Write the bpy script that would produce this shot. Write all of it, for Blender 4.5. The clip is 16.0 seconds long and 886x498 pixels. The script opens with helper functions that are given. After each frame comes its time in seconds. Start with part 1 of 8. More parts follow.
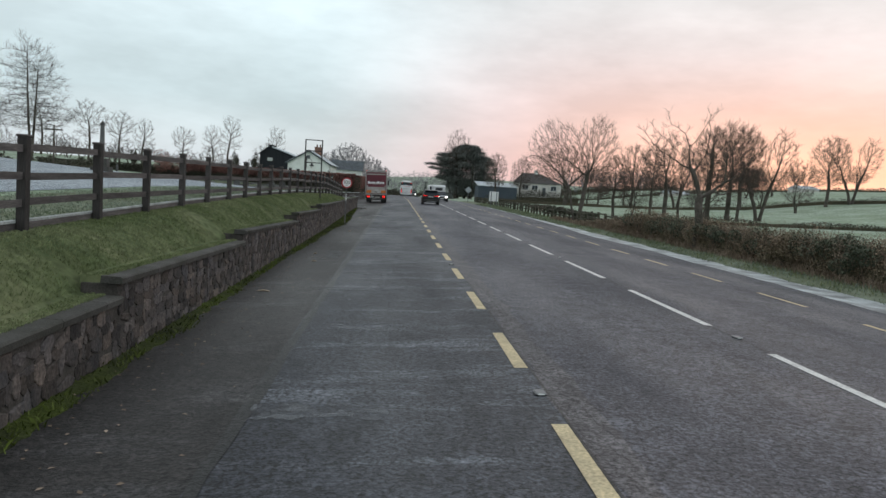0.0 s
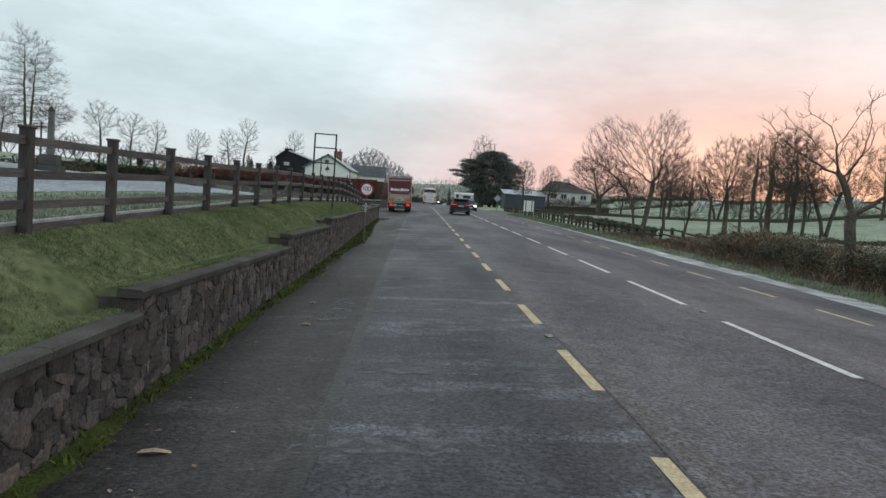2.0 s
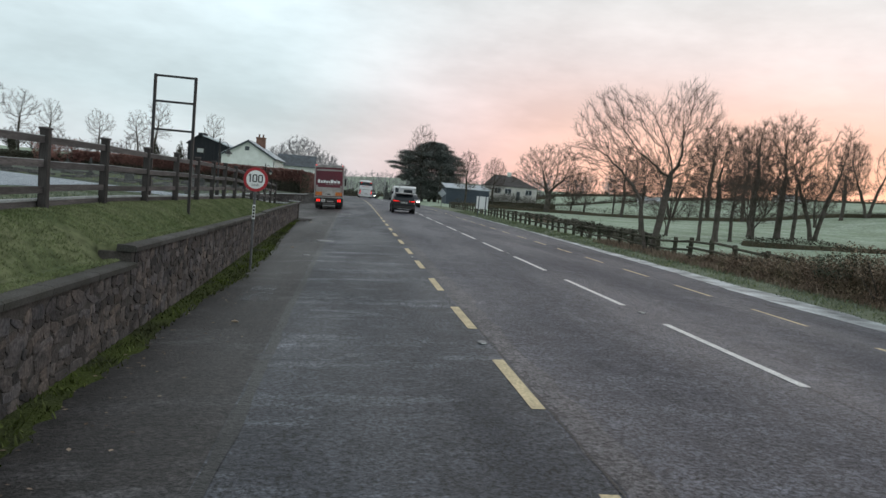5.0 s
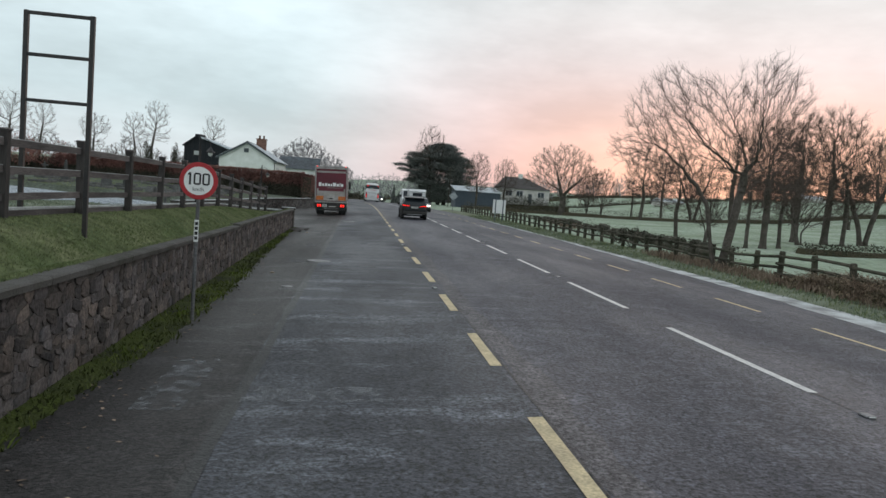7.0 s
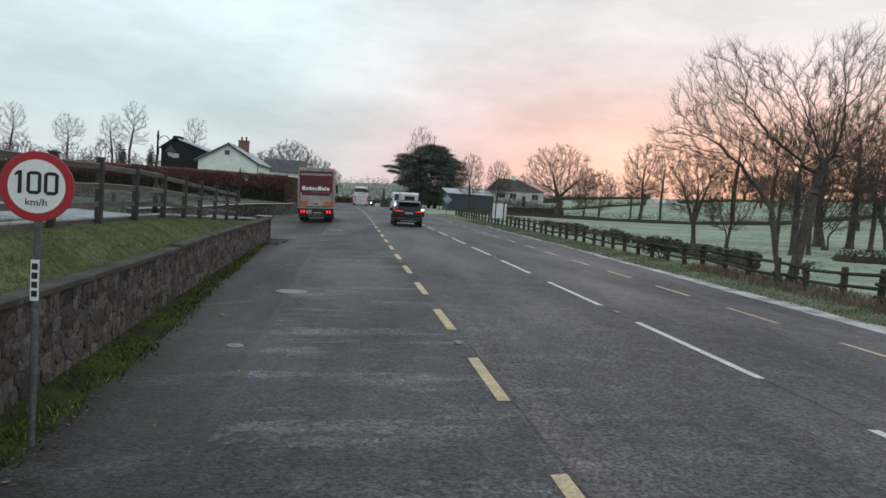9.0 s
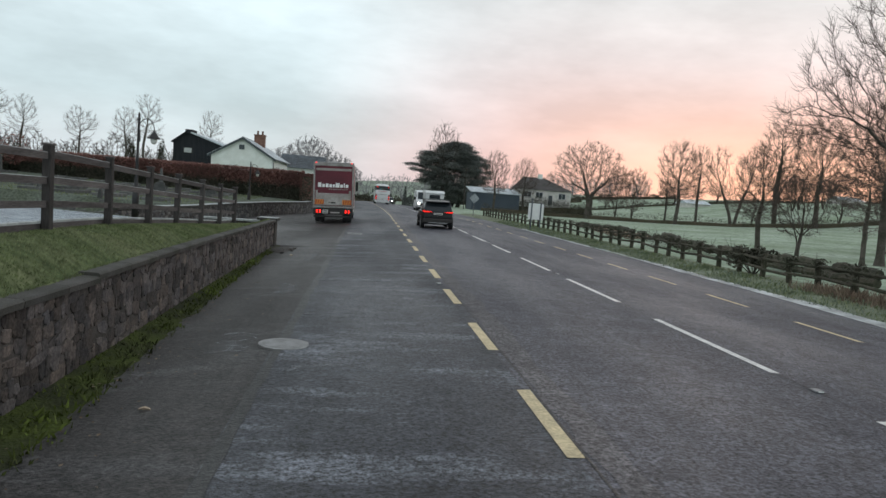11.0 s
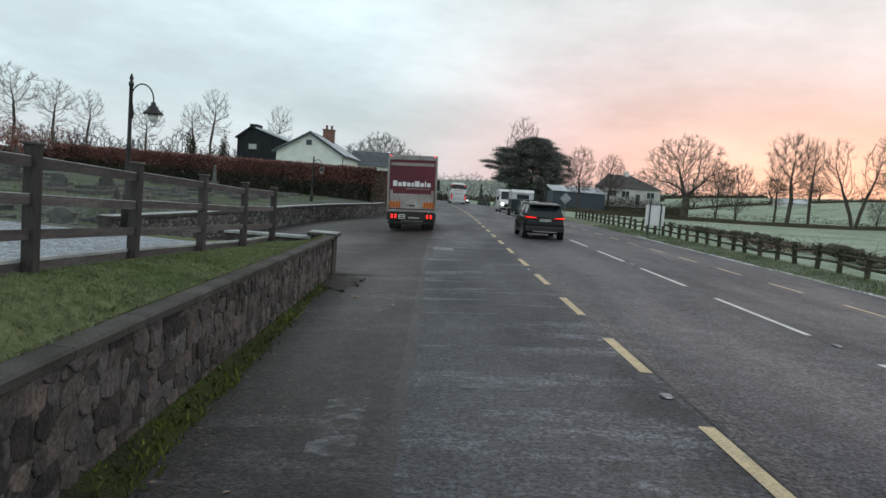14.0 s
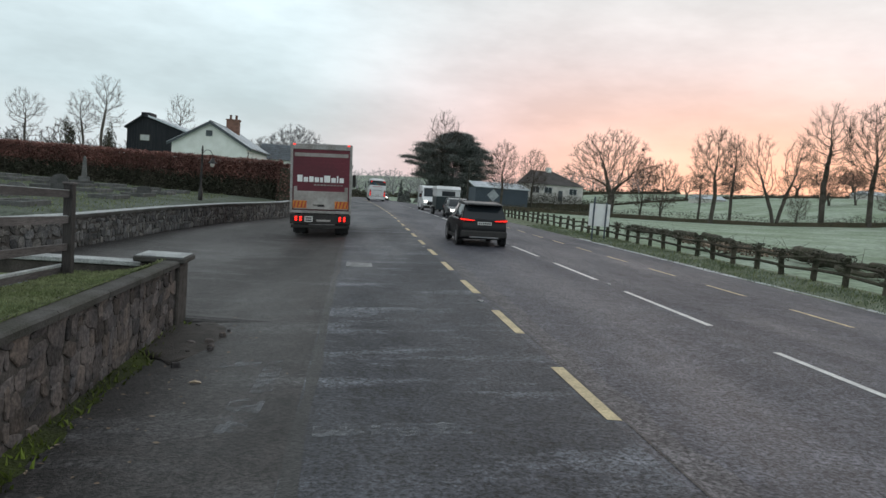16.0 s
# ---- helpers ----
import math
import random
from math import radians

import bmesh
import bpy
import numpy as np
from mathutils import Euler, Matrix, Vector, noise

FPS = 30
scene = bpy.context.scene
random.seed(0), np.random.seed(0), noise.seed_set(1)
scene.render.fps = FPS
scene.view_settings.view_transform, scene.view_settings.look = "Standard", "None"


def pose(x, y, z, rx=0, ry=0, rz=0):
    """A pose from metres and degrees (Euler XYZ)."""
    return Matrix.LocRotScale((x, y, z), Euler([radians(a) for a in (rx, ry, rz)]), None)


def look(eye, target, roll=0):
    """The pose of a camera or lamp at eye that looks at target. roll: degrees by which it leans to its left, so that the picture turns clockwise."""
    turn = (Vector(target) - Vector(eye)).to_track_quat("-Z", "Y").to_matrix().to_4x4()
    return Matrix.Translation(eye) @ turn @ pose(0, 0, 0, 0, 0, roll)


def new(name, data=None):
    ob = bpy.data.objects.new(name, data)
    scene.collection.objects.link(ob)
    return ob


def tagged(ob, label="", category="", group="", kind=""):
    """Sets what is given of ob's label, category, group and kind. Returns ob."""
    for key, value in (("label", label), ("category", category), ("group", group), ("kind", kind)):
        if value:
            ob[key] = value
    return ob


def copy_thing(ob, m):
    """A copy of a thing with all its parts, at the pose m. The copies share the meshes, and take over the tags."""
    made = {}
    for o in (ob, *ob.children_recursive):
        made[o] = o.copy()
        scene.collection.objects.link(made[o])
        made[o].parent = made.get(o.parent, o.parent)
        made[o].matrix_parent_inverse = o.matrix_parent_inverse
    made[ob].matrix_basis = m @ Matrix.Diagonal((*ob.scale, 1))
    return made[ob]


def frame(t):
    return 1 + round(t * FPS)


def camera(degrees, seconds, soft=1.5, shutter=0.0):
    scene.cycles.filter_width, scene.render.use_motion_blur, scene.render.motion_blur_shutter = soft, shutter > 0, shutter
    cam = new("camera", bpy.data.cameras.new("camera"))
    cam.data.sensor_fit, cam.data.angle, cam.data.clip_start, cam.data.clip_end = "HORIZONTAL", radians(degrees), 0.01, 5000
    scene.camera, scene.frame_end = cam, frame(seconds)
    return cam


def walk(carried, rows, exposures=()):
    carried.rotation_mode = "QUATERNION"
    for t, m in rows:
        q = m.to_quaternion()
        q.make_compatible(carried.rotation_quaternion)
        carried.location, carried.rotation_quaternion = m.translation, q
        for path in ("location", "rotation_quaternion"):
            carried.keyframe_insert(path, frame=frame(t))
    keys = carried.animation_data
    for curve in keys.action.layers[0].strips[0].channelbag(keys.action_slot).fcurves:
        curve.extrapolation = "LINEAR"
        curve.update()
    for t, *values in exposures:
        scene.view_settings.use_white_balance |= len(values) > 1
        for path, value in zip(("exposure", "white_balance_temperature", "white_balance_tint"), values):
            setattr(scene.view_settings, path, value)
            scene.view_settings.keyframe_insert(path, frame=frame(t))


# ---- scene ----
cam = camera(63.0, 16.0, soft=1.5)
PATH = [
    (0.0, look((-0.445, -1.310, 1.941), (0.248, 8.630, 1.099), 3.74)),
    (0.5, look((-0.555, 0.542, 1.946), (0.027, 10.495, 1.167), 3.83)),
    (1.0, look((-0.681, 2.628, 1.945), (-0.228, 12.595, 1.273), 3.31)),
    (1.5, look((-0.829, 4.875, 1.922), (-0.444, 14.846, 1.261), 3.62)),
    (2.0, look((-0.980, 7.172, 1.920), (-0.567, 17.134, 1.162), 4.31)),
    (2.5, look((-1.085, 9.289, 1.947), (-0.469, 19.234, 1.103), 4.87)),
    (3.0, look((-1.058, 11.583, 1.946), (-0.180, 21.510, 1.120), 4.82)),
    (3.5, look((-0.998, 13.739, 1.948), (0.089, 23.649, 1.167), 4.84)),
    (4.0, look((-0.940, 16.028, 1.946), (0.380, 25.910, 1.169), 5.04)),
    (6.5, look((-0.660, 24.750, 1.957), (0.580, 34.644, 1.191), 4.58)),
    (7.0, look((-0.642, 26.161, 1.960), (0.563, 36.060, 1.210), 4.55)),
    (7.5, look((-0.619, 27.352, 1.977), (0.597, 37.248, 1.204), 4.63)),
    (8.0, look((-0.569, 28.618, 1.978), (0.720, 38.506, 1.223), 4.43)),
    (8.5, look((-0.577, 30.012, 1.996), (0.778, 39.893, 1.264), 4.20)),
    (9.0, look((-0.588, 31.384, 2.013), (0.759, 41.268, 1.308), 4.09)),
    (11.5, look((-0.698, 38.581, 1.969), (0.272, 48.503, 1.186), 4.45)),
    (12.0, look((-0.887, 40.126, 1.961), (-0.078, 50.058, 1.120), 4.29)),
    (12.5, look((-1.084, 41.656, 1.950), (-0.606, 51.607, 1.080), 4.42)),
    (13.0, look((-1.279, 43.109, 1.951), (-1.140, 53.070, 1.087), 4.45)),
    (13.5, look((-1.434, 44.546, 1.952), (-1.438, 54.510, 1.100), 4.66)),
    (14.0, look((-1.461, 46.082, 1.957), (-1.336, 56.046, 1.117), 4.43)),
    (14.5, look((-1.501, 47.655, 1.963), (-1.060, 57.612, 1.144), 4.53)),
    (15.0, look((-1.436, 49.098, 1.957), (-0.651, 59.035, 1.155), 4.56)),
    (15.5, look((-1.378, 50.591, 1.959), (-0.324, 60.504, 1.170), 4.35)),
    (16.0, look((-1.330, 52.213, 1.957), (-0.093, 62.104, 1.151), 4.40)),
]
walk(cam, PATH)

# ---- light: dawn before sunrise, high thin cloud, glow low on the horizon ----
GLOW = radians(33)  # bearing of the coming sunrise, from +y towards +x


def build_world():
    w = bpy.data.worlds.new("dawn_sky")
    scene.world = w
    w.use_nodes = True
    nt = w.node_tree
    n, l = nt.nodes, nt.links
    n.clear()
    out = n.new("ShaderNodeOutputWorld")
    sky = n.new("ShaderNodeTexSky")
    sky.sky_type = "NISHITA"
    sky.sun_disc = False
    sky.sun_elevation = radians(1.0)
    sky.sun_rotation = GLOW
    sky.air_density, sky.dust_density = 1.0, 1.0
    bg_sky = n.new("ShaderNodeBackground")
    bg_sky.inputs["Strength"].default_value = 0.02
    l.new(sky.outputs[0], bg_sky.inputs["Color"])
    co = n.new("ShaderNodeTexCoord")
    sep = n.new("ShaderNodeSeparateXYZ")
    l.new(co.outputs["Generated"], sep.inputs[0])
    # height above the horizon
    ramp = n.new("ShaderNodeValToRGB")
    e = ramp.color_ramp.elements
    e[0].position, e[0].color = 0.0, (0.86, 0.60, 0.595, 1)
    e[1].position, e[1].color = 1.0, (0.60, 0.66, 0.72, 1)
    for p, c in ((0.05, (0.87, 0.60, 0.595, 1)), (0.12, (0.86, 0.675, 0.675, 1)), (0.20, (0.83, 0.765, 0.77, 1)), (0.29, (0.80, 0.83, 0.835, 1)), (0.42, (0.84, 0.92, 0.94, 1))):
        k = ramp.color_ramp.elements.new(p)
        k.color = c
    l.new(sep.outputs["Z"], ramp.inputs[0])
    # cold grey sky away from the sunrise
    cold = n.new("ShaderNodeValToRGB")
    e = cold.color_ramp.elements
    e[0].position, e[0].color = 0.0, (0.66, 0.72, 0.76, 1)
    e[1].position, e[1].color = 1.0, (0.55, 0.60, 0.65, 1)
    for p, c in ((0.10, (0.62, 0.75, 0.80, 1)), (0.22, (0.76, 0.90, 0.95, 1)), (0.36, (0.97, 1.06, 1.08, 1))):
        k = cold.color_ramp.elements.new(p)
        k.color = c
    l.new(sep.outputs["Z"], cold.inputs[0])
    dot = n.new("ShaderNodeVectorMath")
    dot.operation = "DOT_PRODUCT"
    dot.inputs[1].default_value = (math.sin(GLOW + 0.25), math.cos(GLOW + 0.25), 0)
    l.new(co.outputs["Generated"], dot.inputs[0])
    side = n.new("ShaderNodeMapRange")
    side.inputs["From Min"].default_value = 0.56
    side.inputs["From Max"].default_value = 0.86
    side.interpolation_type = "SMOOTHSTEP"
    l.new(dot.outputs["Value"], side.inputs[0])
    mix = n.new("ShaderNodeMix")
    mix.data_type = "RGBA"
    l.new(side.outputs[0], mix.inputs["Factor"])
    l.new(cold.outputs[0], mix.inputs["A"])
    l.new(ramp.outputs[0], mix.inputs["B"])
    # orange core of the glow, low down
    dot2 = n.new("ShaderNodeVectorMath")
    dot2.operation = "DOT_PRODUCT"
    dot2.inputs[1].default_value = (math.sin(GLOW), math.cos(GLOW), 0.05)
    l.new(co.outputs["Generated"], dot2.inputs[0])
    core = n.new("ShaderNodeMapRange")
    core.inputs["From Min"].default_value = 0.90
    core.inputs["From Max"].default_value = 1.0
    core.interpolation_type = "SMOOTHSTEP"
    l.new(dot2.outputs["Value"], core.inputs[0])
    low = n.new("ShaderNodeMapRange")
    low.inputs["From Min"].default_value, low.inputs["From Max"].default_value = 0.02, 0.20
    low.inputs["To Min"].default_value, low.inputs["To Max"].default_value = 1.0, 0.0
    low.interpolation_type = "SMOOTHSTEP"
    l.new(sep.outputs["Z"], low.inputs[0])
    both = n.new("ShaderNodeMath")
    both.operation = "MULTIPLY"
    l.new(core.outputs[0], both.inputs[0])
    l.new(low.outputs[0], both.inputs[1])
    mix2 = n.new("ShaderNodeMix")
    mix2.data_type = "RGBA"
    mix2.inputs["B"].default_value = (1.0, 0.645, 0.515, 1)
    l.new(both.outputs[0], mix2.inputs["Factor"])
    l.new(mix.outputs["Result"], mix2.inputs["A"])
    # thin cloud streaks, stretched level
    mp = n.new("ShaderNodeMapping")
    mp.inputs["Scale"].default_value = (2.0, 2.0, 6.0)
    l.new(co.outputs["Generated"], mp.inputs[0])
    noi = n.new("ShaderNodeTexNoise")
    noi.inputs["Scale"].default_value = 1.6
    noi.inputs["Detail"].default_value = 5
    noi.inputs["Roughness"].default_value = 0.6
    l.new(mp.outputs[0], noi.inputs["Vector"])
    cl = n.new("ShaderNodeMapRange")
    cl.inputs["From Min"].default_value = 0.38
    cl.inputs["From Max"].default_value = 0.68
    cl.inputs["To Min"].default_value = 0.87
    cl.inputs["To Max"].default_value = 1.14
    l.new(noi.outputs["Fac"], cl.inputs[0])
    mul = n.new("ShaderNodeVectorMath")
    mul.operation = "SCALE"
    l.new(mix2.outputs["Result"], mul.inputs[0])
    l.new(cl.outputs[0], mul.inputs["Scale"])
    bg = n.new("ShaderNodeBackground")
    bg.inputs["Strength"].default_value = 1.0
    l.new(mul.outputs[0], bg.inputs["Color"])
    add = n.new("ShaderNodeAddShader")
    l.new(bg.outputs[0], add.inputs[0])
    l.new(bg_sky.outputs[0], add.inputs[1])
    l.new(add.outputs[0], out.inputs["Surface"])


build_world()
sun = new("dawn_sun", bpy.data.lights.new("dawn_sun", "SUN"))
sun.data.energy, sun.data.angle, sun.data.color = 0.2, radians(30), (1.0, 0.82, 0.74)
sun.matrix_world = look((math.sin(GLOW) * 100, math.cos(GLOW) * 100, 14), (0, 0, 0))


# ---- materials ----
MATS = {}


def mat(name, col, rough=0.8, var=0.25, scale=3.0, fine=40.0, bump=0.3, metal=0.0, col2=None, spec=0.5, dist=0.01, fine_amp=0.35, rnd=0.0, stretch=None, island=0.0, hue=0.0):
    """Two-scale procedural surface: base colour with stains (scale) and grain (fine), both per metre."""
    if name in MATS:
        return MATS[name]
    m = bpy.data.materials.new(name)
    m.use_nodes = True
    nt = m.node_tree
    n, l = nt.nodes, nt.links
    b = n["Principled BSDF"]
    b.inputs["Metallic"].default_value = metal
    b.inputs["Specular IOR Level"].default_value = spec
    co = n.new("ShaderNodeTexCoord")
    src = co.outputs["Object"]
    geo = n.new("ShaderNodeNewGeometry")
    if not stretch:
        src = geo.outputs["Position"]
    mp = n.new("ShaderNodeMapping")
    mp.inputs["Scale"].default_value = stretch or (1, 1, 1)
    l.new(src, mp.inputs[0])
    n1 = n.new("ShaderNodeTexNoise")
    n1.inputs["Scale"].default_value, n1.inputs["Detail"].default_value = scale, 4
    n2 = n.new("ShaderNodeTexNoise")
    n2.inputs["Scale"].default_value, n2.inputs["Detail"].default_value = fine, 3
    for k in (n1, n2):
        l.new(mp.outputs[0], k.inputs["Vector"])
    c2 = col2 or tuple(min(1, c * (1 - var)) for c in col)
    r1 = n.new("ShaderNodeMapRange")
    r1.inputs["From Min"].default_value, r1.inputs["From Max"].default_value = 0.35, 0.65
    l.new(n1.outputs["Fac"], r1.inputs[0])
    mx = n.new("ShaderNodeMix")
    mx.data_type = "RGBA"
    mx.inputs["A"].default_value, mx.inputs["B"].default_value = (*col, 1), (*c2, 1)
    l.new(r1.outputs[0], mx.inputs["Factor"])
    r2 = n.new("ShaderNodeMapRange")
    r2.inputs["From Min"].default_value, r2.inputs["From Max"].default_value = 0.25, 0.75
    r2.inputs["To Min"].default_value, r2.inputs["To Max"].default_value = 1 - fine_amp, 1 + fine_amp
    l.new(n2.outputs["Fac"], r2.inputs[0])
    sc = n.new("ShaderNodeVectorMath")
    sc.operation = "SCALE"
    l.new(mx.outputs["Result"], sc.inputs[0])
    l.new(r2.outputs[0], sc.inputs["Scale"])
    res = sc.outputs[0]
    if rnd or island:
        rv = n.new("ShaderNodeMapRange")
        a = rnd or island
        rv.inputs["To Min"].default_value, rv.inputs["To Max"].default_value = 1 - a, 1 + a
        if rnd:
            oi = n.new("ShaderNodeObjectInfo")
            l.new(oi.outputs["Random"], rv.inputs[0])
        else:
            l.new(geo.outputs["Random Per Island"], rv.inputs[0])
        s2 = n.new("ShaderNodeVectorMath")
        s2.operation = "SCALE"
        l.new(res, s2.inputs[0])
        l.new(rv.outputs[0], s2.inputs["Scale"])
        res = s2.outputs[0]
        if hue:
            # some pieces warmer, some colder
            k7 = n.new("ShaderNodeMath")
            k7.operation = "MULTIPLY"
            k7.inputs[1].default_value = 7.31
            l.new(oi.outputs["Random"] if rnd else geo.outputs["Random Per Island"], k7.inputs[0])
            fr = n.new("ShaderNodeMath")
            fr.operation = "FRACT"
            l.new(k7.outputs[0], fr.inputs[0])
            cx = n.new("ShaderNodeCombineXYZ")
            for axis, s in (("X", hue), ("Y", hue * 0.25), ("Z", -hue * 0.7)):
                q = n.new("ShaderNodeMapRange")
                q.inputs["To Min"].default_value, q.inputs["To Max"].default_value = 1 - s, 1 + s
                l.new(fr.outputs[0], q.inputs[0])
                l.new(q.outputs[0], cx.inputs[axis])
            s3 = n.new("ShaderNodeVectorMath")
            s3.operation = "MULTIPLY"
            l.new(res, s3.inputs[0])
            l.new(cx.outputs[0], s3.inputs[1])
            res = s3.outputs[0]
    l.new(res, b.inputs["Base Color"])
    rr = n.new("ShaderNodeMapRange")
    rr.inputs["To Min"].default_value, rr.inputs["To Max"].default_value = max(0.03, rough - 0.12), min(1, rough + 0.12)
    l.new(n1.outputs["Fac"], rr.inputs[0])
    l.new(rr.outputs[0], b.inputs["Roughness"])
    if bump:
        bp = n.new("ShaderNodeBump")
        bp.inputs["Strength"].default_value, bp.inputs["Distance"].default_value = bump, dist
        l.new(n2.outputs["Fac"], bp.inputs["Height"])
        l.new(bp.outputs[0], b.inputs["Normal"])
    MATS[name] = m
    return m


def lamp_mat(name, col, strength, rough=0.2):
    m = bpy.data.materials.new(name)
    m.use_nodes = True
    b = m.node_tree.nodes["Principled BSDF"]
    b.inputs["Base Color"].default_value = (*col, 1)
    b.inputs["Roughness"].default_value = rough
    b.inputs["Emission Color"].default_value = (*col, 1)
    b.inputs["Emission Strength"].default_value = strength
    MATS[name] = m
    return m


def road_mat(name, base, dark, light, wet=0.5, frost=0.0):
    """Worn chip-sealed asphalt: chippings, tyre-polished bands across, pale worn patches, damp gloss."""
    m = bpy.data.materials.new(name)
    m.use_nodes = True
    nt = m.node_tree
    n, l = nt.nodes, nt.links
    b = n["Principled BSDF"]
    geo = n.new("ShaderNodeNewGeometry")

    def noise_at(sc, detail, stretch=(1, 1, 1), rough=0.5):
        mp = n.new("ShaderNodeMapping")
        mp.inputs["Scale"].default_value = stretch
        l.new(geo.outputs["Position"], mp.inputs[0])
        k = n.new("ShaderNodeTexNoise")
        k.inputs["Scale"].default_value, k.inputs["Detail"].default_value, k.inputs["Roughness"].default_value = sc, detail, rough
        l.new(mp.outputs[0], k.inputs["Vector"])
        return k.outputs["Fac"]

    def rng(x, a, bb, c, d):
        r = n.new("ShaderNodeMapRange")
        for q, v in zip(("From Min", "From Max", "To Min", "To Max"), (a, bb, c, d)):
            r.inputs[q].default_value = v
        l.new(x, r.inputs[0])
        return r.outputs[0]

    def mixc(f, a, c):
        k = n.new("ShaderNodeMix")
        k.data_type = "RGBA"
        l.new(f, k.inputs["Factor"])
        for q, v in (("A", a), ("B", c)):
            if isinstance(v, tuple):
                k.inputs[q].default_value = (*v, 1)
            else:
                l.new(v, k.inputs[q])
        return k.outputs["Result"]

    broad = rng(noise_at(0.5, 4, (1, 0.22, 1)), 0.36, 0.66, 0, 1)
    patch = rng(noise_at(0.9, 7, (0.35, 1.3, 1), 0.72), 0.52, 0.66, 0, 1)
    chips = noise_at(21, 3, (1, 1, 1), 0.85)
    c = mixc(broad, base, dark)
    c = mixc(rng(patch, 0, 1, 0, 0.75), c, light)
    sc = n.new("ShaderNodeVectorMath")
    sc.operation = "SCALE"
    l.new(c, sc.inputs[0])
    mid = noise_at(3.5, 5, (1, 0.8, 1), 0.8)
    pr = n.new("ShaderNodeMath")
    pr.operation = "MULTIPLY"
    l.new(rng(chips, 0.38, 0.64, 0.05, 2.1), pr.inputs[0])
    l.new(rng(mid, 0.3, 0.7, 0.45, 1.6), pr.inputs[1])
    l.new(pr.outputs[0], sc.inputs["Scale"])
    l.new(sc.outputs[0], b.inputs["Base Color"])
    l.new(rng(broad, 0, 1, 0.62 - wet * 0.2, 0.76 - wet * 0.16), b.inputs["Roughness"])
    b.inputs["Specular IOR Level"].default_value = 0.36
    bp = n.new("ShaderNodeBump")
    bp.inputs["Strength"].default_value, bp.inputs["Distance"].default_value = 0.8, 0.02
    l.new(chips, bp.inputs["Height"])
    l.new(bp.outputs[0], b.inputs["Normal"])
    MATS[name] = m
    return m


def glass_mat(name, tint=(0.02, 0.025, 0.03), rough=0.05):
    m = bpy.data.materials.new(name)
    m.use_nodes = True
    b = m.node_tree.nodes["Principled BSDF"]
    b.inputs["Base Color"].default_value = (*tint, 1)
    b.inputs["Roughness"].default_value = rough
    b.inputs["Specular IOR Level"].default_value = 0.35
    MATS[name] = m
    return m


M_ROAD = road_mat("carriageway_asphalt", (0.063, 0.063, 0.077), (0.043, 0.043, 0.055), (0.083, 0.084, 0.101), 0.4)
M_SEAM = road_mat("pale_joint_asphalt", (0.078, 0.073, 0.080), (0.058, 0.054, 0.060), (0.095, 0.090, 0.097), 0.4)
M_TAR = road_mat("dark_tar_joint", (0.018, 0.017, 0.017), (0.012, 0.012, 0.012), (0.032, 0.031, 0.031), 0.9)
M_SHOULDER = road_mat("shoulder_asphalt", (0.041, 0.044, 0.054), (0.024, 0.026, 0.033), (0.140, 0.150, 0.174), 0.4)
M_YARD = road_mat("yard_asphalt", (0.031, 0.027, 0.0265), (0.016, 0.014, 0.0135), (0.066, 0.064, 0.067), 0.4)
M_CARPARK = road_mat("frosted_asphalt", (0.235, 0.27, 0.305), (0.205, 0.235, 0.265), (0.275, 0.31, 0.345), 0.4)
M_GRASS = mat("bank_grass", (0.072, 0.102, 0.042), 0.95, scale=0.7, fine=7, bump=0.5, col2=(0.160, 0.172, 0.092), spec=0.1, dist=0.03, fine_amp=0.40)
M_BLADE = mat("grass_blade", (0.128, 0.160, 0.070), 0.9, scale=0.9, fine=7, bump=0, col2=(0.215, 0.24, 0.13), spec=0.1, island=0.12, fine_amp=0.40)
M_FROSTBLADE = mat("frosty_grass_blade", (0.24, 0.28, 0.225), 0.9, scale=0.7, fine=6, bump=0, col2=(0.11, 0.14, 0.08), spec=0.1, island=0.15)
M_MOSS = mat("moss_strip", (0.062, 0.080, 0.020), 0.95, scale=1.5, fine=30, bump=0.9, col2=(0.036, 0.040, 0.022), spec=0.1, dist=0.04)
M_FROST = mat("frosty_pasture", (0.319, 0.380, 0.303), 0.95, scale=0.16, fine=2.2, bump=0.8, col2=(0.209, 0.270, 0.182), spec=0.15, dist=0.15, fine_amp=0.42)
M_TURF = mat("graveyard_turf", (0.075, 0.088, 0.062), 0.95, scale=0.5, fine=9, bump=0.8, col2=(0.12, 0.138, 0.115), spec=0.1, dist=0.06, fine_amp=0.5)
M_FROSTVERGE = mat("frosty_verge", (0.20, 0.225, 0.165), 0.95, scale=1.1, fine=12, bump=0.8, col2=(0.125, 0.142, 0.085), spec=0.15, dist=0.05, fine_amp=0.35)
M_ICE = mat("frozen_gutter", (0.50, 0.535, 0.55), 0.55, scale=1.4, fine=20, bump=0.3, col2=(0.17, 0.175, 0.18), spec=0.5, fine_amp=0.35)
M_STONE = mat("rubble_stone", (0.104, 0.086, 0.079), 0.9, scale=4, fine=24, bump=1.0, col2=(0.060, 0.054, 0.054), rnd=0.55, spec=0.25, dist=0.014, hue=0.07, fine_amp=0.5)
M_STONES = mat("rubble_stone_far", (0.104, 0.086, 0.079), 0.9, scale=4, fine=24, bump=1.0, col2=(0.060, 0.054, 0.054), island=0.55, spec=0.25, dist=0.014, hue=0.07, fine_amp=0.5)
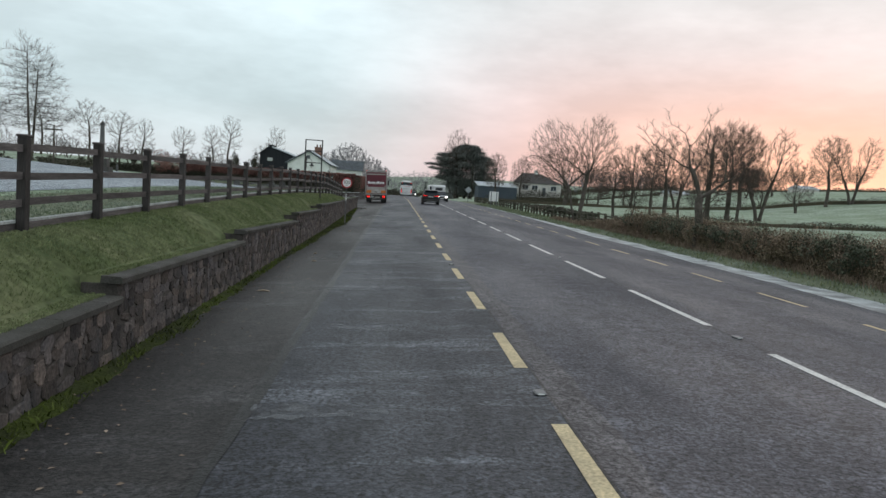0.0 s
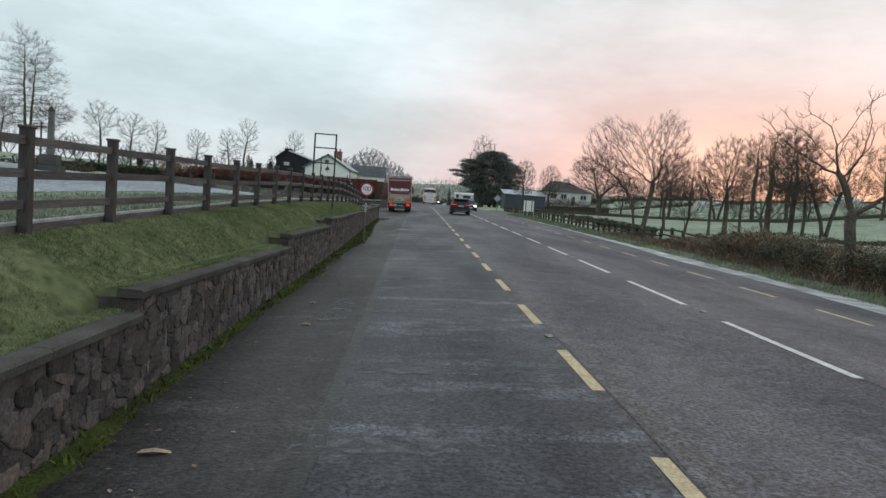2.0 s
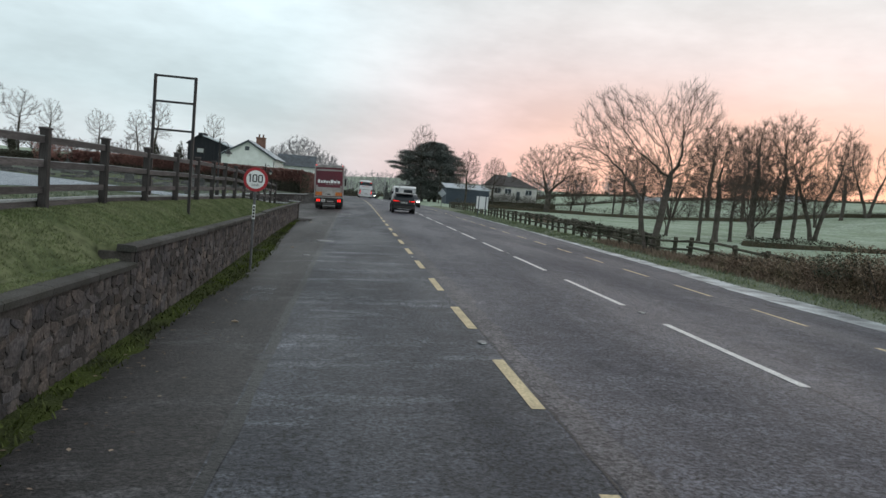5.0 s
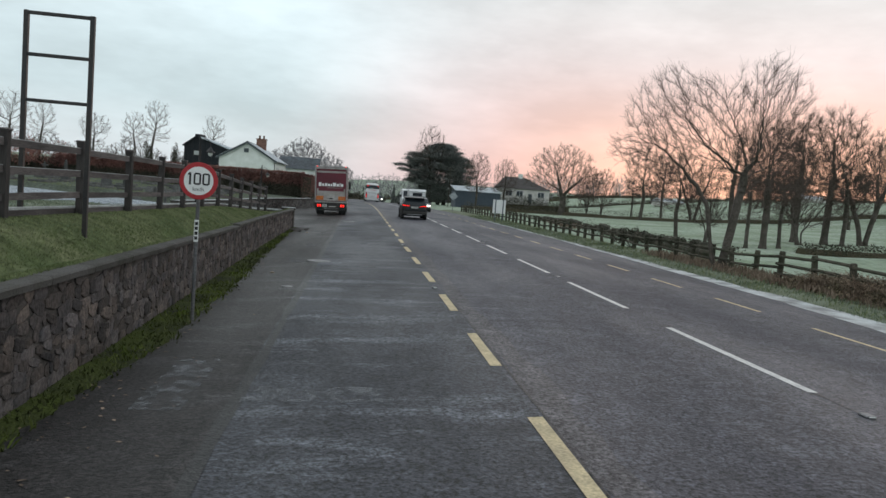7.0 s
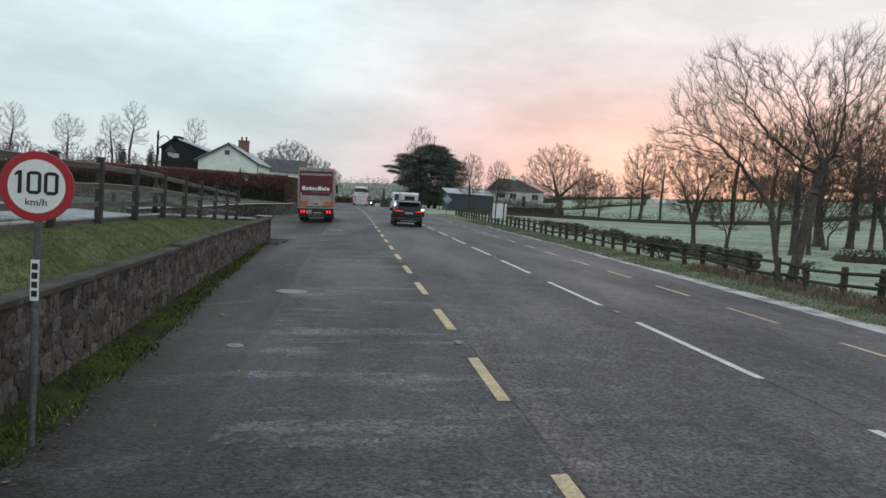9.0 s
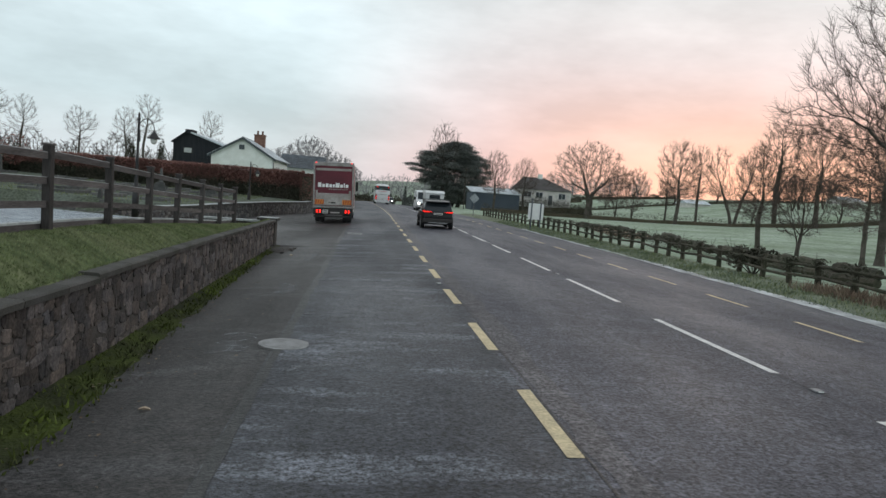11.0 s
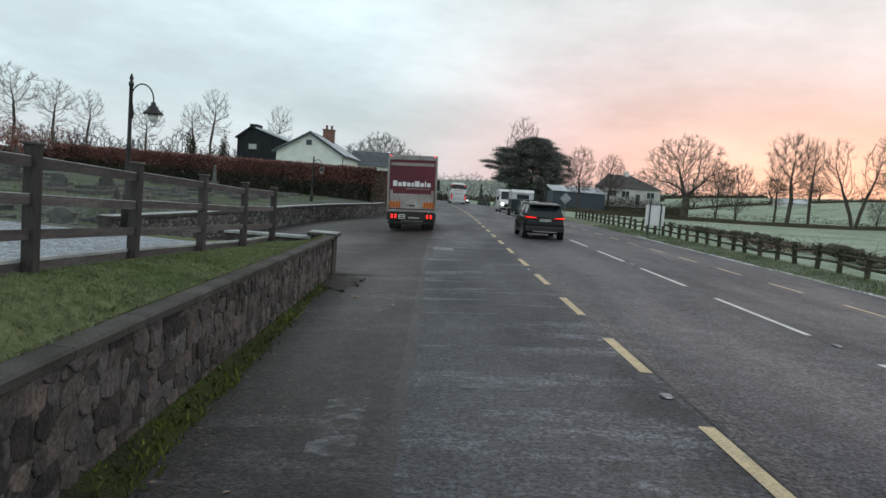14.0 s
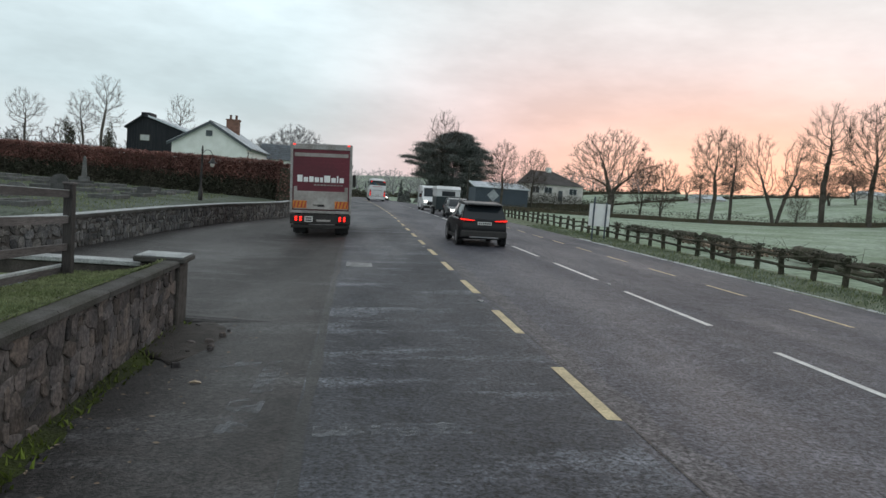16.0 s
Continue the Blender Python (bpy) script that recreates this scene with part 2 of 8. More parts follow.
M_GREYSTONES = mat("grey_rubble_stone", (0.135, 0.128, 0.122), 0.9, scale=4, fine=24, bump=1.0, col2=(0.085, 0.082, 0.082), island=0.5, spec=0.25, dist=0.014, hue=0.05, fine_amp=0.5)
M_MORTAR = mat("wall_mortar", (0.092, 0.082, 0.076), 0.95, scale=5, fine=40, bump=0.9, col2=(0.055, 0.05, 0.046), spec=0.15)
M_COPING = mat("concrete_coping", (0.088, 0.084, 0.08), 0.9, scale=1.7, fine=50, bump=0.5, col2=(0.055, 0.054, 0.046), spec=0.2, rnd=0.15)
M_FROSTCAP = mat("frosted_concrete", (0.45, 0.47, 0.47), 0.9, scale=3, fine=40, bump=0.4, col2=(0.30, 0.31, 0.31), spec=0.2)
M_POST = mat("dark_stained_timber", (0.066, 0.059, 0.057), 0.85, scale=2, fine=14, bump=0.5, col2=(0.043, 0.038, 0.037), stretch=(6, 6, 0.6), spec=0.25, rnd=0.25)
M_RAIL = mat("weathered_rail", (0.122, 0.108, 0.106), 0.85, scale=2, fine=14, bump=0.5, col2=(0.076, 0.067, 0.066), stretch=(6, 0.6, 6), spec=0.25, rnd=0.25)
M_OLDWOOD = mat("mossy_timber", (0.085, 0.075, 0.058), 0.9, scale=2.5, fine=16, bump=0.6, col2=(0.045, 0.048, 0.032), spec=0.2, rnd=0.3)
M_YELLOW = mat("yellow_paint", (0.60, 0.49, 0.30), 0.75, scale=4, fine=30, bump=0.4, col2=(0.44, 0.36, 0.23), fine_amp=0.35)
M_WHITE = mat("white_road_paint", (0.70, 0.69, 0.67), 0.75, scale=4, fine=30, bump=0.4, col2=(0.54, 0.53, 0.52), fine_amp=0.3)
M_BARK = mat("bark", (0.115, 0.10, 0.088), 0.95, scale=1.5, fine=14, bump=0.7, col2=(0.065, 0.06, 0.048), spec=0.15, dist=0.02)
M_TWIG = mat("twigs", (0.12, 0.092, 0.08), 0.95, scale=0.6, fine=6, bump=0, col2=(0.085, 0.07, 0.06), spec=0.1)
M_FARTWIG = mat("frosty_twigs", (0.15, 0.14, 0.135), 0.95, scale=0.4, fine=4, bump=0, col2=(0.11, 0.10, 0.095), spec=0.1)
# far evergreens: base colour greyed and lightened to stand in for air haze
M_HAZENEEDLE = mat("hazed_cypress_foliage", (0.22, 0.235, 0.22), 0.9, scale=0.25, fine=3, bump=0, col2=(0.165, 0.18, 0.168), spec=0.15, island=0.2)
# rime on the twigs, paled further to put the distance haze into the colour
M_HAZETWIG = mat("rimed_hazed_twigs", (0.36, 0.35, 0.36), 0.95, scale=0.3, fine=3, bump=0, col2=(0.26, 0.255, 0.265), spec=0.1)
M_BEECH = mat("copper_beech_leaves", (0.29, 0.145, 0.122), 0.85, scale=0.5, fine=4, bump=0, col2=(0.19, 0.098, 0.086), spec=0.2, island=0.3)
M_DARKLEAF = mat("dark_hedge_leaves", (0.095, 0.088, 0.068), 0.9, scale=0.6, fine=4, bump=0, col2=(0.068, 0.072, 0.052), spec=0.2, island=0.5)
M_BRAMBLE = mat("bramble_leaves", (0.16, 0.135, 0.085), 0.85, scale=0.8, fine=5, bump=0, col2=(0.20, 0.14, 0.105), spec=0.2, island=0.55)
M_EVERGREEN = mat("evergreen_leaves", (0.085, 0.098, 0.064), 0.8, scale=0.8, fine=5, bump=0, col2=(0.062, 0.075, 0.05), spec=0.3, island=0.5)
M_REED = mat("dead_stems", (0.26, 0.205, 0.16), 0.9, scale=1, fine=5, bump=0, col2=(0.165, 0.12, 0.09), spec=0.1, island=0.4)
M_SOIL = mat("hedge_bank_soil", (0.10, 0.082, 0.058), 0.95, scale=1.5, fine=14, bump=0.9, col2=(0.075, 0.072, 0.045), spec=0.1, dist=0.05)
M_RENDER = mat("painted_render", (0.79, 0.82, 0.79), 0.9, scale=1.2, fine=50, bump=0.2, col2=(0.68, 0.71, 0.67), fine_amp=0.06)
M_SLATE = mat("frosted_slate", (0.56, 0.60, 0.63), 0.7, scale=0.9, fine=9, bump=0.4, col2=(0.36, 0.40, 0.43), spec=0.4, island=0.15)
M_SLATEDARK = mat("slate", (0.10, 0.115, 0.13), 0.6, scale=0.9, fine=9, bump=0.4, col2=(0.075, 0.085, 0.095), spec=0.4, island=0.2)
M_BARN = mat("black_boarding", (0.016, 0.019, 0.024), 0.85, scale=0.8, fine=10, bump=0.4, col2=(0.010, 0.012, 0.016), stretch=(5, 5, 0.4))
M_BRICK = mat("chimney_brick", (0.24, 0.13, 0.095), 0.9, scale=3, fine=25, bump=0.5, col2=(0.15, 0.085, 0.065), rnd=0.15)
M_FASCIA = mat("blue_grey_fascia", (0.075, 0.09, 0.10), 0.7, scale=2, fine=20, bump=0.1)
M_BLACKMETAL = mat("black_painted_steel", (0.022, 0.022, 0.024), 0.5, scale=3, fine=30, bump=0.1, col2=(0.035, 0.03, 0.028), spec=0.4)
M_GREYSTEEL = mat("galvanised_steel", (0.16, 0.16, 0.165), 0.55, scale=4, fine=30, bump=0.1, metal=0.5)
M_SIGNWHITE = mat("sign_white", (0.84, 0.85, 0.84), 0.5, scale=3, fine=30, bump=0.0, var=0.08, fine_amp=0.05)
M_SIGNRED = mat("sign_red", (0.42, 0.020, 0.028), 0.5, scale=3, fine=30, bump=0.0, var=0.12, fine_amp=0.05)
M_BLACK = mat("black_lettering", (0.012, 0.012, 0.014), 0.6, scale=3, fine=30, bump=0)
M_RUBBER = mat("tyre_rubber", (0.022, 0.022, 0.023), 0.85, scale=3, fine=30, bump=0.2)
M_CHASSIS = mat("dirty_chassis", (0.032, 0.030, 0.029), 0.8, scale=3, fine=20, bump=0.3)
M_GLASS = glass_mat("dark_vehicle_glass")
M_PANE = glass_mat("window_pane", (0.05, 0.06, 0.07), 0.08)


def worn_mat():
    """Pale worn asphalt that breaks up at its edges."""
    m = bpy.data.materials.new("pale_worn_asphalt")
    m.use_nodes = True
    n, l = m.node_tree.nodes, m.node_tree.links
    b = n["Principled BSDF"]
    b.inputs["Base Color"].default_value = (0.19, 0.20, 0.215, 1)
    b.inputs["Roughness"].default_value = 0.7
    g = n.new("ShaderNodeNewGeometry")
    k = n.new("ShaderNodeTexNoise")
    k.inputs["Scale"].default_value, k.inputs["Detail"].default_value, k.inputs["Roughness"].default_value = 5.0, 6, 0.75
    l.new(g.outputs["Position"], k.inputs["Vector"])
    r = n.new("ShaderNodeMapRange")
    r.inputs["From Min"].default_value, r.inputs["From Max"].default_value = 0.46, 0.60
    r.inputs["To Max"].default_value = 0.55
    l.new(k.outputs["Fac"], r.inputs[0])
    l.new(r.outputs[0], b.inputs["Alpha"])
    return m


M_WORN = worn_mat()


# ---- mesh tools ----


class Build:
    """Collects vertices and faces for one mesh."""

    def __init__(self):
        self.v, self.f = [], []

    def add(self, verts, faces, m=None):
        o = len(self.v)
        self.v += [tuple(m @ Vector(p)) for p in verts] if m else [tuple(p) for p in verts]
        self.f += [tuple(i + o for i in q) for q in faces]
        return self

    def box(self, x0, y0, z0, x1, y1, z1, c=0.0, m=None):
        """A box, its edges chamfered by c."""
        if c <= 0:
            v = [(x, y, z) for x in (x0, x1) for y in (y0, y1) for z in (z0, z1)]
            return self.add(v, [(0, 1, 3, 2), (4, 6, 7, 5), (0, 4, 5, 1), (2, 3, 7, 6), (0, 2, 6, 4), (1, 5, 7, 3)], m)
        lo, hi = (x0, y0, z0), (x1, y1, z1)
        v, idx = [], {}
        for cx in (0, 1):
            for cy in (0, 1):
                for cz in (0, 1):
                    cor = [hi[0] if cx else lo[0], hi[1] if cy else lo[1], hi[2] if cz else lo[2]]
                    s = [-1 if k else 1 for k in (cx, cy, cz)]
                    for a in range(3):
                        p = [cor[i] + (0 if i == a else s[i] * c) for i in range(3)]
                        idx[cx, cy, cz, a] = len(v)
                        v.append(p)
        f = []
        for a in range(3):
            b, d = (a + 1) % 3, (a + 2) % 3
            for s in (0, 1):
                q = []
                for u, w in ((0, 0), (1, 0), (1, 1), (0, 1)):
                    k = [0, 0, 0]
                    k[a], k[b], k[d] = s, u, w
                    q.append(idx[(*k, a)])
                f.append(tuple(q if s else q[::-1]))
            for u in (0, 1):
                for w in (0, 1):
                    k0, k1 = [0, 0, 0], [0, 0, 0]
                    k0[b] = k1[b] = u
                    k0[d] = k1[d] = w
                    k1[a] = 1
                    f.append((idx[(*k0, b)], idx[(*k1, b)], idx[(*k1, d)], idx[(*k0, d)]))
        for cx in (0, 1):
            for cy in (0, 1):
                for cz in (0, 1):
                    f.append(tuple(idx[cx, cy, cz, a] for a in range(3)))
        return self.add(v, f, m)

    def tube(self, p0, p1, r0, r1=None, n=10, caps=True):
        p0, p1 = Vector(p0), Vector(p1)
        r1 = r0 if r1 is None else r1
        q = (p1 - p0).to_track_quat("Z", "Y")
        v = []
        for p, r in ((p0, r0), (p1, r1)):
            for i in range(n):
                a = 2 * math.pi * i / n
                v.append(p + q @ Vector((r * math.cos(a), r * math.sin(a), 0)))
        f = [(i, (i + 1) % n, n + (i + 1) % n, n + i) for i in range(n)]
        if caps:
            f += [tuple(range(n))[::-1], tuple(range(n, 2 * n))]
        return self.add(v, f)

    def path(self, pts, r, n=8):
        for a, b in zip(pts[:-1], pts[1:]):
            self.tube(a, b, r, r, n)
        return self

    def lathe(self, prof, n=16, at=(0, 0, 0), axis="z"):
        """prof: rows of radius and height."""
        v, f = [], []
        for r, h in prof:
            for i in range(n):
                a = 2 * math.pi * i / n
                c, s = r * math.cos(a), r * math.sin(a)
                p = (c, s, h) if axis == "z" else (h, c, s) if axis == "x" else (c, h, s)
                v.append((p[0] + at[0], p[1] + at[1], p[2] + at[2]))
        for k in range(len(prof) - 1):
            for i in range(n):
                j = (i + 1) % n
                f.append((k * n + i, k * n + j, (k + 1) * n + j, (k + 1) * n + i))
        f += [tuple(range(n)), tuple(range((len(prof) - 1) * n, len(prof) * n))]
        return self.add(v, f)

    def prism(self, prof, a0, a1, axis="y", m=None):
        """A closed outline pushed along an axis. axis y: outline in x, z; axis x: in y, z; axis z: in x, y."""
        n = len(prof)
        put = {"y": lambda p, a: (p[0], a, p[1]), "x": lambda p, a: (a, p[0], p[1]), "z": lambda p, a: (p[0], p[1], a)}[axis]
        v = [put(p, a0) for p in prof] + [put(p, a1) for p in prof]
        f = [(i, (i + 1) % n, n + (i + 1) % n, n + i) for i in range(n)] + [tuple(range(n))[::-1], tuple(range(n, 2 * n))]
        return self.add(v, f, m)

    def loft(self, rings, caps=True, closed=True):
        n = len(rings[0])
        v = [p for r in rings for p in r]
        f = []
        for k in range(len(rings) - 1):
            for i in range(n if closed else n - 1):
                j = (i + 1) % n
                f.append((k * n + i, k * n + j, (k + 1) * n + j, (k + 1) * n + i))
        if caps:
            f += [tuple(range(n))[::-1], tuple(range((len(rings) - 1) * n, len(rings) * n))]
        return self.add(v, f)

    def mesh(self, name, smooth=False):
        me = bpy.data.meshes.new(name)
        me.from_pydata(self.v, [], self.f)
        me.update()
        if smooth:
            me.polygons.foreach_set("use_smooth", [True] * len(me.polygons))
        return me


def fix_normals(me):
    bm = bmesh.new()
    bm.from_mesh(me)
    bmesh.ops.recalc_face_normals(bm, faces=bm.faces)
    bm.to_mesh(me)
    bm.free()


def part(name, b, material, parent=None, label="", smooth=False):
    """Links a Build (or a mesh) as one object under a thing or a part."""
    me = b.mesh(name, smooth) if isinstance(b, Build) else b
    if isinstance(b, Build) and len(me.polygons) < 4000:
        fix_normals(me)
    if not me.materials:
        me.materials.append(material)
    ob = new(name, me)
    if parent:
        ob.parent = parent
    if label:
        tagged(ob, label)
    return ob


def thing(name, label, category, group="", kind="", at=None):
    ob = new(name)
    ob.empty_display_size = 0.2
    tagged(ob, label, category, group, kind)
    if at is not None:
        ob.matrix_basis = at if isinstance(at, Matrix) else pose(*at)
    return ob


def single(name, b, material, label, category, group="", kind="", smooth=False):
    ob = part(name, b, material, None, "", smooth)
    return tagged(ob, label, category, group, kind)


def text_mesh(body, size, extrude=0.002):
    cu = bpy.data.curves.new("lettering", "FONT")
    cu.body, cu.size, cu.extrude = body, size, extrude
    cu.align_x, cu.align_y = "CENTER", "CENTER"
    ob = new("lettering", cu)
    me = bpy.data.meshes.new_from_object(ob.evaluated_get(bpy.context.evaluated_depsgraph_get()))
    bpy.data.objects.remove(ob)
    return me


def lerp_table(t, rows):
    if t <= rows[0][0]:
        return rows[0][1]
    for (a, va), (b, vb) in zip(rows[:-1], rows[1:]):
        if t <= b:
            return va + (vb - va) * (t - a) / (b - a)
    return rows[-1][1]


# ---- the lie of the land ----
WALL_END = 63.6


def bend(y):
    """How far the road swings to the left in the distance."""
    return 0.0 if y < 95 else -1.7 * ((y - 95) / 95) ** 1.6


def dip(y):
    return 0.0 if y < 100 else -0.8 * ((min(y, 420) - 100) / 90) ** 1.4


def wall_x(y):
    return lerp_table(y, ((34, -3.62), (52, -3.86)))


PROFILE = ((-12, -0.32), (-3.7, -0.35), (-1.7, -0.20), (1.2, -0.07), (4.8, 0.0), (8.4, -0.09), (10.6, -0.15), (11.3, -0.17), (12.4, -0.02), (13.2, 0.02), (14.5, -0.06), (30, -0.05), (45, 0.30), (60, 0.75), (75, 1.7), (95, 4.6), (120, 7.6), (150, 9.8), (260, 14.0), (700, 24.0), (3000, 30.0))
FENCE_BASE = ((0, 1.0), (8, 1.04), (16, 1.16), (24, 1.24), (34, 1.24), (42, 1.12), (50, 1.0), (55, 0.78), (60, 0.52), (63.5, 0.40), (72, 0.55), (200, 0.9))


def road_z(x, y):
    return lerp_table(x - bend(y), PROFILE) + dip(y)


def wall_top(y):
    for a, b, za, zb in ((-30, 7.35, 0.55, 0.43), (7.35, 14.3, 0.66, 0.54), (14.3, 22.7, 0.77, 0.56), (22.7, 30.0, 0.82, 0.68), (30.0, 46.0, 0.90, 0.70), (46.0, 64.0, 0.74, 0.64)):
        if a <= y < b:
            return za + (zb - za) * (y - a) / (b - a)
    return 0.64


def left_z(x, y):
    """Bank, graveyard and car park to the left of the boundary wall, and the land behind."""
    fb = lerp_table(y, FENCE_BASE)
    yy = min(y, WALL_END)
    if x > -5.1:
        t = min(1, max(0, (wall_x(yy) - 0.35 - x) / (5.1 + wall_x(yy) - 0.35)))
        w = wall_top(yy) - 0.10
        return w + (fb - w) * (t * (2 - t))
    d = -5.1 - x
    rise = 0.058 * min(d, 70) + 0.01 * max(0, min(d - 70, 500))
    return fb - 0.12 * min(1, d / 1.5) + rise * lerp_table(y, ((40, 1.0), (75, 0.30), (100, 0.5), (140, 0.8), (220, 0.9)))


def land_z(x, y):
    xr = x - bend(y)
    if xr > -3.96:
        z = road_z(x, y)
        if xr > 20 and y > 150:
            z += (1.5 + 0.012 * (xr - 20)) * min(1, (y - 150) / 200) * 0.7
    else:
        inside = 62.8 < y < 73.0
        z = left_z(x, y)
        if y > 72:
            lip = lerp_table(y, ((72, -8.8), (80, -8.2), (87, -7.4), (95, -5.6), (110, -4.6), (400, -4.6))) + bend(y)
            if x > lip - 0.75:
                z = -0.33 + dip(y)
            else:
                z = min(z, -0.33 + 0.75 + (lip - x) * 0.08 + (0 if x > lip - 6 else 0.02)) if y < 110 else min(z, -0.2 + (lip - x) * 0.06) + dip(y)
        elif inside:
            z = -0.33 + max(0, -9 - x) * 0.05
    if y > 380:
        z += 14 * min(1, max(0, (0.3 - x / y) / 0.22)) * (1 - math.exp(-((y - 380) / 500.0) ** 1.3))
    return z


def sheet(name, xs, ys, zf, material, label, category, drop=0.0, kind="structure", keep=None):
    v = [(x, y, zf(x, y) - drop) for y in ys for x in xs]
    n = len(xs)
    f = []
    for j in range(len(ys) - 1):
        for i in range(n - 1):
            if keep is None or keep(0.5 * (xs[i] + xs[i + 1]), 0.5 * (ys[j] + ys[j + 1])):
                f.append((j * n + i, j * n + i + 1, (j + 1) * n + i + 1, (j + 1) * n + i))
    me = bpy.data.meshes.new(name)
    me.from_pydata(v, [], f)
    me.update()
    me.materials.append(material)
    me.polygons.foreach_set("use_smooth", [True] * len(me.polygons))
    return tagged(new(name, me), label, category, "", kind)


def steps(*rows):
    """Positions from rows of start, end, step."""
    out = []
    for a, b, s in rows:
        k = max(1, round((b - a) / s))
        out += [a + (b - a) * i / k for i in range(k)]
    return out + [rows[-1][1]]


XS_FAR_L = steps((-3000, -400, 400), (-400, -100, 50), (-100, -40, 10), (-40, -12, 2.0), (-12, -5.1, 0.3))
XS_BANK = steps((-5.1, -4.0, 0.14))
YS = steps((-150, -12, 12), (-12, 110, 0.8), (110, 200, 5), (200, 440, 15), (440, 1000, 80), (1000, 4500, 500))


def build_ground():
    # one sheet under everything, to the horizon
    xs = XS_FAR_L[:-1] + XS_BANK + steps((-3.93, 10.6, 1.4), (10.6, 15, 0.4), (15, 60, 4), (60, 200, 14), (200, 700, 50), (700, 3000, 400))

    def under(x, y):
        xr = x - bend(y)
        z = land_z(x, y)
        if -3.96 < xr < 11.25:
            return road_z(xr + bend(y), y) - 0.12 if y < 400 else z
        if x > -12 and 62.8 < y < 110 and z < 0.0 + dip(y):
            return z - 0.08
        return z

    g = sheet("ground", xs, YS, under, M_FROST, "frost-covered pasture and grassland rolling to the horizon", "ground")
    g.data.materials.append(M_GRASS)
    g.data.materials.append(M_FROSTVERGE)
    g.data.materials.append(M_TURF)
    for p in g.data.polygons:
        c = p.center
        if -8.5 < c.x < -3.0 and c.y < 64:
            p.material_index = 1 if c.x > -5.2 or c.y > 50 else 2
        elif -32 < c.x < -4.5 and 60 < c.y < 101:
            p.material_index = 3
        elif 10.5 < c.x < 14.5 and c.y < 130:
            p.material_index = 2
    # carriageway and shoulder
    ys = [y for y in YS if -40 < y < 400]
    rx = [-1.75, -0.3, 1.2, 3.0, 4.8, 6.6, 8.4, 9.4, 10.6, 11.2]
    n = len(rx)
    v = [(x + bend(y), y, road_z(x + bend(y), y)) for y in ys for x in rx]
    f = [(j * n + i, j * n + i + 1, (j + 1) * n + i + 1, (j + 1) * n + i) for j in range(len(ys) - 1) for i in range(n - 1)]
    me = bpy.data.meshes.new("road")
    me.from_pydata(v, [], f)
    me.materials.append(M_ROAD)
    me.materials.append(M_SHOULDER)
    me.polygons.foreach_set("material_index", [1 if (k % (n - 1)) < 2 else 0 for k in range(len(f))])
    tagged(new("road", me), "worn grey chip-sealed two-lane road, damp in the cold", "road", "", "structure")
    # rough margin by the wall and the yard mouth
    ys2 = [y for y in YS if -40 < y < 200]
    rows = []
    for y in ys2:
        left = wall_x(y) - 0.02 if y < WALL_END else lerp_table(y, ((63.6, -3.88), (63.9, -13.0), (72.2, -13.0), (72.7, -8.75), (80, -8.2), (87, -7.4), (95, -5.6), (110, -4.4))) + bend(y)
        rows.append([(left + (-1.75 + bend(y) - left) * i / 6, y) for i in range(7)])
    v = [(x, y, max(road_z(x, y), -0.36) if y < 100 else road_z(x, y)) for r in rows for x, y in r]
    f = [(j * 7 + i, j * 7 + i + 1, (j + 1) * 7 + i + 1, (j + 1) * 7 + i) for j in range(len(rows) - 1) for i in range(6)]
    me = bpy.data.meshes.new("road_margin")
    me.from_pydata(v, [], f)
    me.materials.append(M_YARD)
    tagged(new("road_margin", me), "dark damp asphalt margin and yard entrance beside the shoulder", "road margin", "", "structure")
    # car park behind the fence
    xs = steps((-30, -9.6, 1.4), (-9.6, -5.2, 0.4))

    def cp(x, y):
        return left_z(x, y) + 0.014

    sheet("car_park", xs, steps((-20, 61.5, 1.5)), cp, M_CARPARK, "frosted pale grey asphalt car park behind the rail fence", "car park", keep=lambda x, y: x < lerp_table(y, ((30, -8.6), (43, -8.0), (50, -5.3))))


build_ground()


def stripe(name, x, y0, y1, w, material, dz=0.006):
    n = 2 if y0 < 95 else 5
    b = Build()
    v = []
    for i in range(n):
        y = y0 + (y1 - y0) * i / (n - 1)
        for s in (-1, 1):
            xx = x + s * w / 2 + bend(y) + random.uniform(-0.008, 0.008)
            v.append((xx, y + random.uniform(-0.02, 0.02), road_z(x + s * w / 2 + bend(y), y) + dz))
    b.add(v, [(2 * i, 2 * i + 1, 2 * i + 3, 2 * i + 2) for i in range(n - 1)])
    return part(name, b, material)


